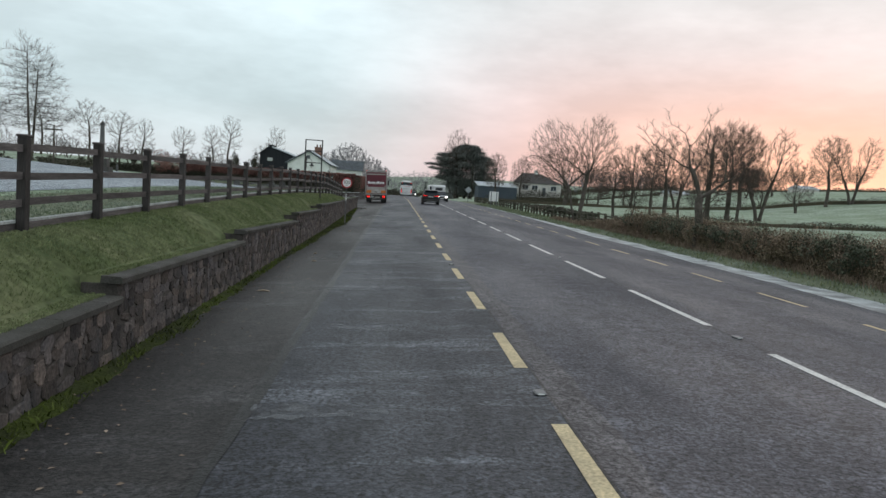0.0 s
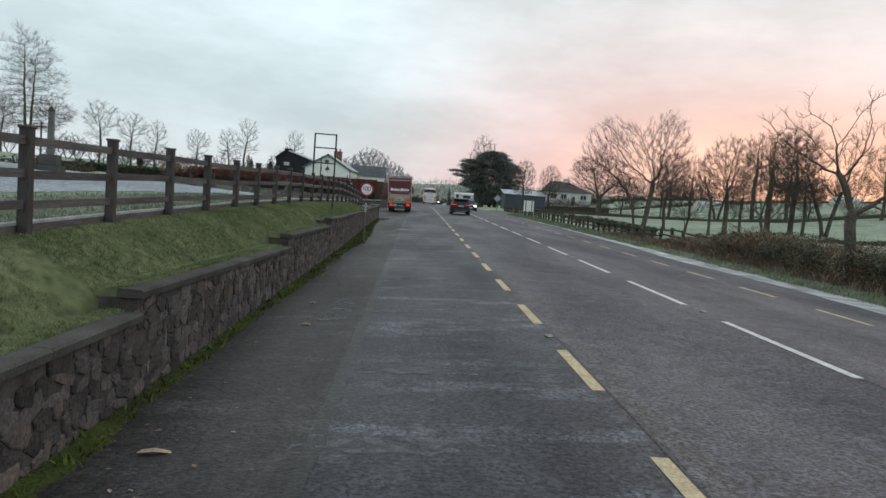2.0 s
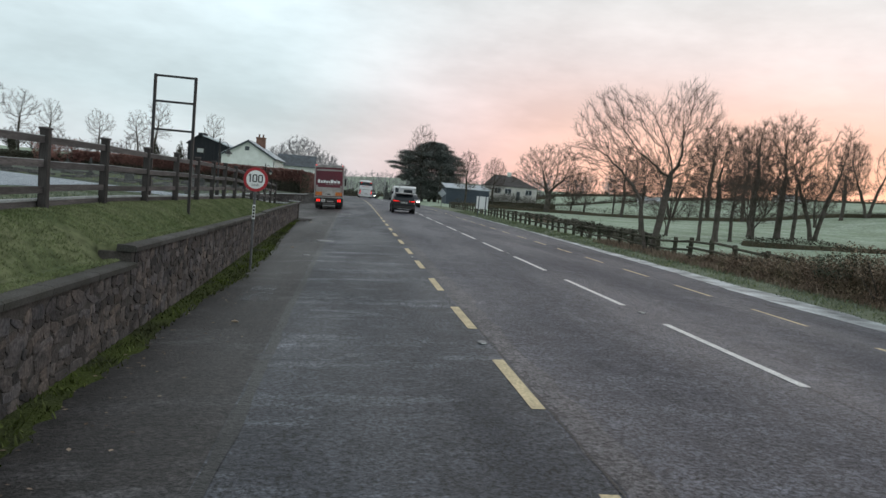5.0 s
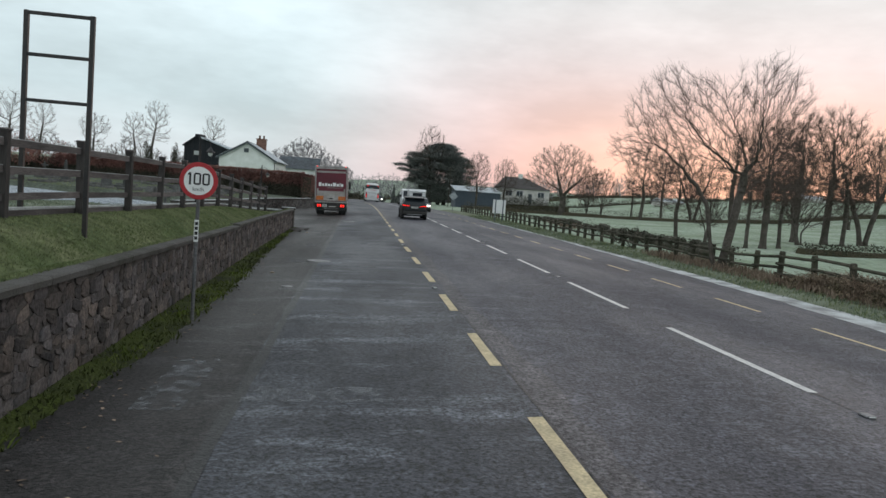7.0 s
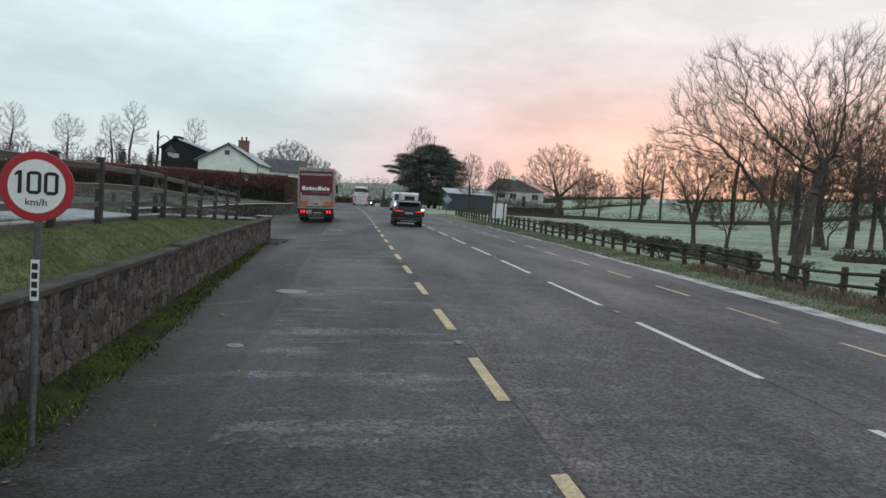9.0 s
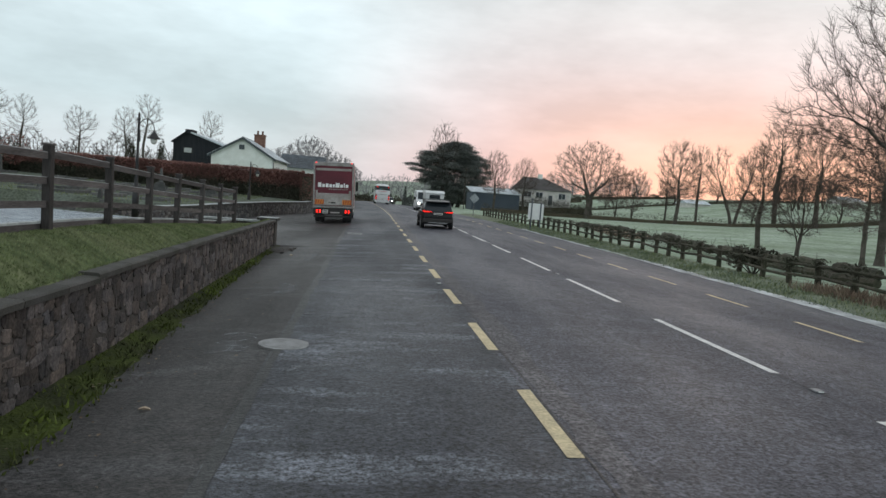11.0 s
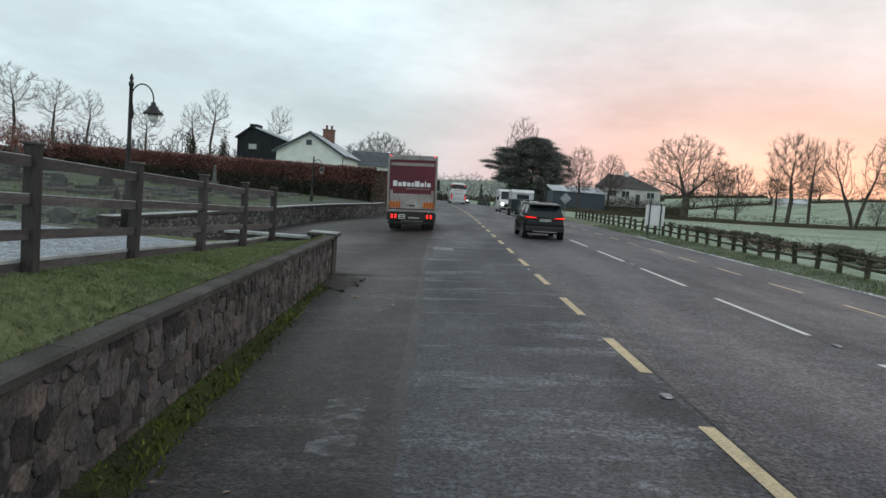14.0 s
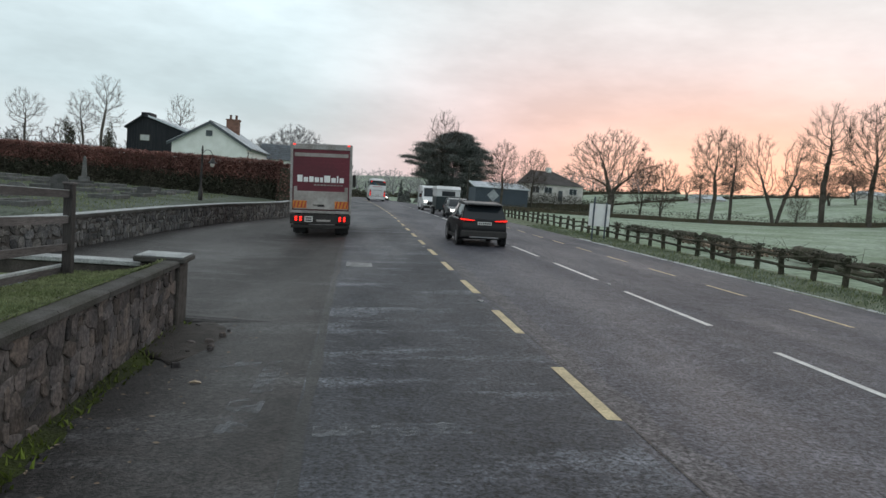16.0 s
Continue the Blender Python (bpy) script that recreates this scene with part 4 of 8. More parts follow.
    d2 = d + r.normal(size=d.shape) * 0.25 + np.array([0, 0, 0.15])
    end = mid + d2 / np.linalg.norm(d2, axis=1, keepdims=True) * ln * 0.55
    one = np.ones(len(base))
    fine += [tubes(pts[base], mid, one * twig * 0.75, one * twig * 0.6, 3), tubes(mid, end, one * twig * 0.6, one * twig * 0.3, 3)]
    return tube_mesh("trunk", limb), tube_mesh("crown", fine)


def leafy(spots, size, seed, flat=0.3, normal_up=0.0):
    """Many small leaf pieces, each a bent quad."""
    r = random.Random(seed)
    v, f = [], []
    for x, y, z in spots:
        s = size * r.uniform(0.6, 1.4)
        a, t, u = r.uniform(0, 6.283), r.gauss(0, 0.7) * (1 - normal_up), r.gauss(0, 0.7) * (1 - normal_up)
        ca, sa = math.cos(a), math.sin(a)
        ex, ey = Vector((ca, sa, t)).normalized() * s, Vector((-sa, ca, u)).normalized() * s * 0.6
        c = Vector((x, y, z))
        o = len(v)
        v += [tuple(c - ex), tuple(c + ey), tuple(c + ex), tuple(c - ey)]
        f += [(o, o + 1, o + 2), (o, o + 2, o + 3)]
    b = Build()
    b.v, b.f = v, f
    return b


TREES = {}


def tree_kind(key, label, twig_mat=None, bark=None, **k):
    t = thing("tree", label, "tree")
    tm, cm = winter_tree(**k)
    tm.materials.append(bark or M_BARK)
    cm.materials.append(twig_mat or M_TWIG)
    part("trunk", tm, M_BARK, t)
    part("crown", cm, M_TWIG, t)
    TREES[key] = [t, k["height"], False]


def plant(key, x, y, h, turn=0.0, z=None, label="", wide=1.0, group=""):
    t, h0, used = TREES[key]
    z = land_z(x, y) if z is None else z
    m = pose(x, y, z, 0, 0, turn)
    if used:
        t = copy_thing(t, m)
    else:
        t.matrix_basis = m
        TREES[key][2] = True
    t.scale = (h / h0 * wide, h / h0 * wide, h / h0)
    if label:
        tagged(t, label)
    if group:
        tagged(t, group=group)
    return t


tree_kind("fork", "tall bare ash tree with two leaning stems behind the roadside fence", seed=24, height=8.7, trunk_r=0.17, n=2200, step=0.016, kill=0.026, wander=0.30, up=0.04, twig=0.0055, twigs=3, twig_len=0.055, lobes=((-0.22, 0, 0.64, 0.26, 0.25, 0.30), (0.16, 0, 0.67, 0.22, 0.25, 0.32), (0.27, 0, 0.40, 0.17, 0.12, 0.07), (-0.42, 0, 0.53, 0.13, 0.14, 0.09)), stems=(((0, 0, 0), (-0.03, 0, 0.12), (-0.06, 0.01, 0.30)), ((0.03, 0, 0), (0.06, 0.01, 0.2), (0.09, 0, 0.44))))
tree_kind("thorn", "bare gnarled tree with few thick crooked limbs above the hedge", seed=8, height=6.2, trunk_r=0.17, n=330, step=0.025, kill=0.05, twig=0.0065, twigs=2, twig_len=0.055, wander=0.22, lobes=((-0.30, 0, 0.74, 0.20, 0.2, 0.24), (0.03, 0, 0.78, 0.20, 0.22, 0.21), (0.32, 0, 0.62, 0.2, 0.2, 0.22), (0.24, 0, 0.40, 0.22, 0.15, 0.06)), stems=(((0, 0, 0), (0.01, 0, 0.18), (-0.01, 0, 0.34)),))
tree_kind("round", "bare broad-crowned oak tree in the frosty field", seed=33, height=16.0, trunk_r=0.60, n=1500, step=0.018, kill=0.028, twig=0.016, twigs=3, twig_len=0.05, up=-0.02, wander=0.30, rim=0.36, lobes=((-0.02, 0, 0.64, 0.40, 0.36, 0.34), (0.34, 0.05, 0.52, 0.19, 0.2, 0.17), (-0.36, 0, 0.46, 0.16, 0.16, 0.12)), stems=(((0, 0, 0), (0.01, 0, 0.21)),))
tree_kind("ash", "bare ash tree in a frosty field hedge", seed=14, height=13.0, trunk_r=0.28, n=1400, step=0.018, kill=0.029, twig=0.0115, twigs=4, lobes=((0, 0, 0.63, 0.27, 0.28, 0.36), (0.04, 0.03, 0.40, 0.28, 0.26, 0.14)), stems=(((0, 0, 0), (0.02, 0, 0.28), (0, 0.01, 0.46)),))
tree_kind("ash2", "bare tree with two spreading stems in a frosty field hedge", seed=52, height=13.0, trunk_r=0.25, n=1000, step=0.02, kill=0.033, twig=0.0135, lobes=((-0.20, 0, 0.64, 0.19, 0.22, 0.33), (0.20, 0.02, 0.67, 0.19, 0.22, 0.31), (0.0, 0.0, 0.40, 0.26, 0.2, 0.12)), stems=(((0, 0, 0), (-0.03, 0, 0.15), (-0.11, 0, 0.36)), ((0.03, 0, 0), (0.06, 0, 0.16), (0.12, 0, 0.40))))
tree_kind("slim", "bare slender tree with rising branches in a field hedge", seed=57, height=14.0, trunk_r=0.24, n=800, step=0.02, kill=0.033, twig=0.0135, up=0.22, lobes=((0, 0, 0.62, 0.17, 0.17, 0.38),), stems=(((0, 0, 0), (0.012, 0, 0.3), (-0.01, 0, 0.62)),))
tree_kind("small", "small bare tree behind the roadside fence", seed=61, height=7.0, trunk_r=0.14, n=900, step=0.02, kill=0.034, twig=0.0095, lobes=((0, 0, 0.60, 0.38, 0.36, 0.38), (0.0, 0, 0.3, 0.3, 0.3, 0.13)), stems=(((0, 0, 0), (0.01, 0, 0.13)), ((0.03, 0, 0), (0.08, 0, 0.2))))
tree_kind("twin", "tall bare tree with two straight leaders on the skyline", M_FARTWIG, seed=5, height=15.0, trunk_r=0.15, n=1700, step=0.018, kill=0.028, twig=0.011, twigs=3, up=0.06, rim=0.6, lobes=((-0.07, 0, 0.62, 0.24, 0.2, 0.38), (0.11, 0, 0.57, 0.24, 0.2, 0.36), (0.02, 0, 0.36, 0.42, 0.3, 0.15)), stems=(((0, 0, 0), (-0.01, 0, 0.2), (-0.04, 0, 0.55), (-0.05, 0, 0.86)), ((0.02, 0, 0), (0.04, 0, 0.2), (0.07, 0, 0.5), (0.09, 0, 0.76))))
tree_kind("sky", "bare tree with a straight trunk and lacy crown on the skyline", M_FARTWIG, seed=77, height=12.0, trunk_r=0.20, n=560, twig=0.0145, lobes=((0, 0, 0.68, 0.30, 0.28, 0.30), (-0.05, 0, 0.42, 0.2, 0.2, 0.10)), stems=(((0, 0, 0), (0.02, 0, 0.30), (0.0, 0, 0.55)),))
tree_kind("sky2", "bare slender tree with open branches on the skyline", M_FARTWIG, seed=79, height=12.0, trunk_r=0.19, n=460, twig=0.0145, up=0.2, lobes=((0.03, 0, 0.70, 0.21, 0.2, 0.30), (0.16, 0, 0.48, 0.12, 0.12, 0.10), (-0.14, 0, 0.55, 0.10, 0.12, 0.12)), stems=(((0, 0, 0), (-0.01, 0, 0.30), (0.03, 0, 0.60)),))
tree_kind("far", "bare distant tree, its twigs coloured pale for frost and haze", M_HAZETWIG, M_HAZETWIG, seed=88, height=10.0, trunk_r=0.2, n=420, twig=0.026, twigs=2, lobes=((0, 0, 0.55, 0.34, 0.34, 0.43),), stems=(((0, 0, 0), (0, 0, 0.25)), ((0.05, 0, 0), (0.1, 0, 0.3))))
tree_kind("rime", "broad bare tree behind the houses, coloured pale for rime and haze", M_HAZETWIG, seed=41, height=12.0, trunk_r=0.34, n=1300, kill=0.032, step=0.02, twig=0.022, twigs=4, lobes=((0, 0, 0.60, 0.42, 0.38, 0.38), (0, 0, 0.3, 0.36, 0.3, 0.14)), stems=(((0, 0, 0), (0, 0, 0.18)),))
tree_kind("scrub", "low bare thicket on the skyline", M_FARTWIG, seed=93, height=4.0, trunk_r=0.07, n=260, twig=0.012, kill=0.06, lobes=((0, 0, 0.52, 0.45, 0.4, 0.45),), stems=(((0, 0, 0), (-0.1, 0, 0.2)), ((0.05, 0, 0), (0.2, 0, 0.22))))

plant("fork", 13.0, 52.3, 8.15, -27)
plant("thorn", 12.8, 29.6, 6.3, -31)
plant("round", 38.3, 162.5, 14.2, -18, wide=1.12)
# field trees along the low bank across the pasture
for key, x, y, h, a, w in (("small", 42.9, 161.7, 10.0, 40, 0.7), ("small", 44.3, 156.5, 9.4, 90, 0.8), ("slim", 49.4, 155.0, 9.5, 30, 1.0), ("ash", 50.4, 153.0, 14.2, -20, 1.0), ("slim", 58.1, 161.8, 14.4, 220, 1.0), ("ash2", 60.0, 152.7, 13.8, -22, 1.0), ("small", 64.5, 154.0, 5.2, 70, 1.0), ("slim", 67.5, 152.5, 18.5, 120, 1.3), ("ash", 73.3, 150.0, 18.5, 200, 0.95), ("small", 78.5, 152.0, 9.0, 10, 1.0), ("ash", 24.0, 178, 12.2, 60, 0.85), ("ash", 32.5, 190, 12.0, 200, 0.9), ("small", 73.5, 128.0, 10.0, 200, 1.0), ("ash", 85.7, 139.0, 14.5, 10, 1.0), ("ash2", 91.9, 141.0, 14.0, -30, 1.0), ("ash", 104, 120, 13, 210, 1), ("round", 112, 98, 14, 280, 1)):
    plant(key, x, y, h, a, wide=w, group="field trees")
# trees of the nearer hedge bank
for key, x, y, h, a, w in (("ash", 25.1, 82.3, 7.2, 170, 1.05), ("small", 26.6, 80.4, 6.0, 30, 0.9), ("slim", 26.5, 74.0, 6.0, 75, 1.3), ("ash", 28.6, 75.4, 9.7, 60, 1.1), ("slim", 30.8, 77.0, 6.4, 200, 1.3), ("small", 36.1, 82.4, 8.2, 140, 1.0), ("ash", 40.6, 86.0, 12.4, 250, 1.12), ("slim", 40.9, 84.0, 7.8, 20, 1.4), ("slim", 38.7, 87.5, 11.6, 80, 1.6), ("ash2", 45.0, 87.2, 12.0, -24, 0.95)):
    plant(key, x, y, h, a, wide=w, group="hedge bank trees")
# skyline trees to the left
for key, x, y, h, a in (("twin", -46.4, 93, 15.6, -30), ("sky", -63.7, 152.3, 12.8, 50), ("sky", -56.9, 150.8, 11.0, 190), ("sky2", -53.0, 152.6, 10.0, 10), ("sky", -45.7, 155.7, 9.4, 140), ("sky2", -42.2, 166.3, 10.6, 200), ("sky2", -37.3, 159.8, 12.4, 20), ("sky2", -28.2, 164.4, 11.0, 30), ("sky", -52, 84, 7.0, 70), ("sky", -57, 78, 9, 100), ("sky", -72, 150, 12, 60), ("sky2", -79, 146, 11, 10), ("twin", -86, 150, 14, 10), ("sky", -76, 130, 11, 300)):
    plant(key, x, y, h, a, group="skyline trees", z=max(land_z(x, y), 2.2))
rs = random.Random(12)
for k in range(34):
    x = -78 + k * 1.75 + rs.uniform(-0.9, 0.9)
    y = 146 + (k % 4) * 6 + rs.uniform(-2, 2)
    plant("scrub", x, y, rs.uniform(3.2, 6.0), rs.uniform(0, 360), wide=1.2, group="skyline thicket", z=max(land_z(x, y), 1.9))
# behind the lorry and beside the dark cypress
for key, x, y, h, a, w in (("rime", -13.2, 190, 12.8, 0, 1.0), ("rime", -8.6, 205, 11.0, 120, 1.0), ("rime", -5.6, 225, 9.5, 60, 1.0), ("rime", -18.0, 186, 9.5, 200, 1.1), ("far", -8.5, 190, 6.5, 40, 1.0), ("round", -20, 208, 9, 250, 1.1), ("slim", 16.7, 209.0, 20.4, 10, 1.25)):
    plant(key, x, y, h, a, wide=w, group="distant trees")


# ---- yard wall, graveyard, hedge ----
YARD_WALL = ((-9.9, 65.0), (-8.75, 72.6), (-8.25, 80.0), (-7.35, 87.2), (-5.55, 95.4), (-5.0, 104.0), (-5.2, 118.0))


def along(poly, step):
    out = []
    for (xa, ya), (xb, yb) in zip(poly[:-1], poly[1:]):
        n = max(1, round(math.hypot(xb - xa, yb - ya) / step))
        out += [(xa + (xb - xa) * i / n, ya + (yb - ya) * i / n) for i in range(n)]
    return out + [poly[-1]]


def build_yard_wall():
    w = thing("yard_wall", "low rubble stone wall round the graveyard with frosted coping", "stone wall", "", "structure")
    pts = along(YARD_WALL, 1.3)
    b, rings, cop = Build(), [], []
    for i, (x, y) in enumerate(pts):
        rings.append([(x, y, -0.5), (x, y, 0.47), (x - 0.35, y, 0.47), (x - 0.35, y, -0.5)])
    b.loft(rings)
    part("mortar_core", b, M_MORTAR, w)
    r = random.Random(17)
    for (xa, ya), (xb, yb) in zip(pts[:-1], pts[1:]):
        s = Build()
        q = [[(x + 0.05, y, 0.47), (x + 0.05, y, 0.545), (x - 0.40, y, 0.555), (x - 0.40, y, 0.47)] for x, y in ((xa, ya), (xb, yb - 0.012))]
        s.loft(q)
        c = part("coping_slab", s, M_COPING, w)
        s = Build()
        q = [[(x - 0.02, y, 0.553), (x - 0.03, y, 0.565), (x - 0.36, y, 0.572), (x - 0.38, y, 0.558)] for x, y in ((xa, ya), (xb, yb - 0.012))]
        s.loft(q)
        part("frost", s, M_FROSTCAP, c)
    stones = Build()
    for (xa, ya), (xb, yb) in zip(YARD_WALL[:-1], YARD_WALL[1:]):
        ln = math.hypot(xb - xa, yb - ya)
        ang = math.atan2(yb - ya, xb - xa) - math.pi / 2
        for u, z, ww, h, a in lay_stones(ln, lambda q: 0.84, r):
            t = u / ln
            m = Matrix.Translation((xa + (xb - xa) * t + 0.008, ya + (yb - ya) * t, z - 0.38)) @ Matrix.Rotation(ang, 4, "Z") @ Matrix.Rotation(radians(a), 4, "X") @ Matrix.Diagonal((r.uniform(0.02, 0.045), ww, h, 1))
            me = r.choice(STONES)
            stones.add([v.co for v in me.vertices], [tuple(p.vertices) for p in me.polygons], m)
    ob = part("rubble", stones.mesh("rubble"), M_GREYSTONES, w)
    tagged(ob, kind="stuff")


build_yard_wall()
HEDGE = ((-29.5, 100.0), (-24.0, 100.0), (-13.0, 100.0), (-6.3, 100.2))


def hedge_row(name, poly, width, top, ground, material, label, category, n, size, seed, dark=None, split=0.5):
    """A clipped hedge: a twiggy core, and leaves over its faces and top."""
    h = thing(name, label, category)
    r = random.Random(seed)
    core = Build()
    lens = [math.hypot(b[0] - a[0], b[1] - a[1]) for a, b in zip(poly[:-1], poly[1:])]
    for (xa, ya), (xb, yb), ln in zip(poly[:-1], poly[1:], lens):
        nx, ny = (yb - ya) / ln, (xa - xb) / ln
        rings = []
        for x, y in along(((xa, ya), (xb, yb)), 2.0):
            g, t = ground(x, y) - 0.2, top(x, y) - 0.16
            rings.append([(x + nx * o, y + ny * o, z) for o, z in ((width / 2 - 0.12, g), (width / 2 - 0.15, t), (0.15 - width / 2, t), (0.12 - width / 2, g))])
        core.loft(rings)
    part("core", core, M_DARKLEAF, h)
    hi, lo = [], []
    for _ in range(n):
        k = r.choices(range(len(lens)), lens)[0]
        t = r.random()
        x, y = (poly[k][i] + (poly[k + 1][i] - poly[k][i]) * t for i in (0, 1))
        nx, ny = (poly[k + 1][1] - poly[k][1]) / lens[k], (poly[k][0] - poly[k + 1][0]) / lens[k]
        g, tz = ground(x, y), top(x, y) + 0.10 * noise.noise(Vector((x * 0.8, y * 0.8, 2)))
        if r.random() < 0.25:
            o, z = r.uniform(-0.5, 0.5) * width, tz + r.gauss(0, 0.06)
        else:
            o, z = width / 2 - r.gauss(0.02, 0.07) + 0.1 * noise.noise(Vector((x, y, g))), r.uniform(g, tz)
        if r.random() < 0.12:
            # the two cut ends
            x, y = poly[0] if r.random() < 0.5 else poly[-1]
            o = r.uniform(-0.5, 0.5) * width
            x, y = x - ny * r.gauss(0, 0.05), y + nx * r.gauss(-0.03, 0.05)
        # leaves below the split height go into the dark lower material
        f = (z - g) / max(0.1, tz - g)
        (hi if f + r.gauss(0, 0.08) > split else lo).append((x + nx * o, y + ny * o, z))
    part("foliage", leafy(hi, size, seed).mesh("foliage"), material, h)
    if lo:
        part("lower_foliage", leafy(lo, size, seed + 1).mesh("lower_foliage"), dark or M_DARKLEAF, h, "dark foliage on the lower part of the hedge")
    return h


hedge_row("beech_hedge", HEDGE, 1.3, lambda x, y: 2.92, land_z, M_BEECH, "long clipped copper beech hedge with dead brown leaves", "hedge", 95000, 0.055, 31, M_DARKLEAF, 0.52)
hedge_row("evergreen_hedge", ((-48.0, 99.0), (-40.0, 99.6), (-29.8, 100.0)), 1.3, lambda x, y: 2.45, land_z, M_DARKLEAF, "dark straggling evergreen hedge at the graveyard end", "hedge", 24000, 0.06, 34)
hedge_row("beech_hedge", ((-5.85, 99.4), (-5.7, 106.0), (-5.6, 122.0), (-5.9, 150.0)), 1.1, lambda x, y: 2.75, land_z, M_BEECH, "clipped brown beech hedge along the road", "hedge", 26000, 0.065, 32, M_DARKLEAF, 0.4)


def build_graves():
    r = random.Random(9)
    M_GRAVE = mat("grave_limestone", (0.115, 0.115, 0.112), 0.85, scale=3, fine=30, bump=0.3, col2=(0.065, 0.067, 0.064), rnd=0.35)
    M_CHIP = mat("frosted_chippings", (0.36, 0.39, 0.385), 0.9, scale=4, fine=40, bump=0.6, col2=(0.16, 0.175, 0.165))
    for y in (67.5, 71.5, 75.5, 79.5, 83.5, 87.5, 91.5, 95.0):
        x = -11.4
        while x > -30:
            if y > 72 or x < -11:
                lip = lerp_table(y, ((65, -10.6), (72, -9.6), (80, -9.2), (87, -8.4), (95, -6.8)))
                if x < lip - 0.9 and r.random() < 0.7:
                    z = land_z(x, y) - 0.02
                    g = thing("grave", "grey stone grave with low kerb and frosted gravel", "grave", "graves", at=pose(x, y, z, 0, 0, r.uniform(-3, 3)))
                    b = Build()
                    for q in ((-0.5, -1.0, 0.5, -0.88), (-0.5, 0.88, 0.5, 1.0), (-0.5, -0.88, -0.38, 0.88), (0.38, -0.88, 0.5, 0.88)):
                        b.box(q[0], q[1], -0.1, q[2], q[3], 0.17, 0.012)
                    part("kerb", b, M_GRAVE, g)
                    part("gravel", Build().box(-0.38, -0.88, -0.05, 0.38, 0.88, 0.09), M_CHIP, g, "frosted white gravel")
                    k = r.random()
                    hb = Build()
                    if k < 0.12:
                        h = r.uniform(0.40, 0.8)
                        pr = [(-0.34, 0.1), (0.34, 0.1), (0.34, h * 0.75), (0.2, h * 0.95), (0, h), (-0.2, h * 0.95), (-0.34, h * 0.75)]
                        hb.prism(pr, 0.82, 0.93)
                        part("headstone", hb, M_GRAVE, g, "round-topped headstone")
                    elif k < 0.16:
                        h = r.uniform(0.8, 1.15)
                        hb.box(-0.25, 0.7, 0.1, 0.25, 1.0, 0.35, 0.015).box(-0.065, 0.82, 0.35, 0.065, 0.93, h, 0.012).box(-0.27, 0.822, h * 0.72, 0.27, 0.928, h * 0.72 + 0.12, 0.012)
                        part("cross", hb, M_GRAVE, g, "plain stone cross on a plinth")
                    elif k < 0.21:
                        h = r.uniform(1.1, 1.6)
                        hb.box(-0.25, 0.6, 0.1, 0.25, 1.05, 0.4, 0.015).loft([[(-0.12, 0.72, 0.4), (0.12, 0.72, 0.4), (0.12, 0.96, 0.4), (-0.12, 0.96, 0.4)], [(-0.07, 0.77, h), (0.07, 0.77, h), (0.07, 0.91, h), (-0.07, 0.91, h)], [(-0.01, 0.83, h + 0.12), (0.01, 0.83, h + 0.12), (0.01, 0.85, h + 0.12), (-0.01, 0.85, h + 0.12)]])
                        part("obelisk", hb, M_GRAVE, g, "tapered stone obelisk")
            x -= r.uniform(1.5, 2.3)
    # a slim monument beside the car park
    x, y = -14.6, 34.6
    g = thing("grave_monument", "tall slim dark stone shaft on a pale stepped plinth", "monument", at=pose(x, y, left_z(x, y), 0, 0, 8))
    part("plinth", Build().box(-0.42, -0.42, -0.15, 0.42, 0.42, 0.22, 0.02).box(-0.30, -0.30, 0.22, 0.30, 0.30, 0.62, 0.02), M_COPING, g, "pale limestone plinth")
    part("shaft", Build().loft([[(-q, -q, z), (q, -q, z), (q, q, z), (-q, q, z)] for q, z in ((0.11, 0.60), (0.075, 2.20))]), M_GRAVE, g)
    part("shaft_cap", Build().box(-0.10, -0.10, 2.20, 0.10, 0.10, 2.28, 0.012).loft([[(-0.075, -0.075, 2.27), (0.075, -0.075, 2.27), (0.075, 0.075, 2.27), (-0.075, 0.075, 2.27)], [(-0.01, -0.01, 2.42), (0.01, -0.01, 2.42), (0.01, 0.01, 2.42), (-0.01, 0.01, 2.42)]]), M_GRAVE, g)


build_graves()
blades("graveyard_grass", scatter(9000, -24, -8.9, 64, 99, 41, lambda x, y: x < lerp_table(y, ((72, -9.2), (80, -8.7), (87, -7.9), (95, -6.0))) - 0.2 and not (y < 73 and x > -11)), 0.03, 0.10, M_BLADE, "rough dark grass between the graves", "grass", 0.02, 0.7, 41, land_z)


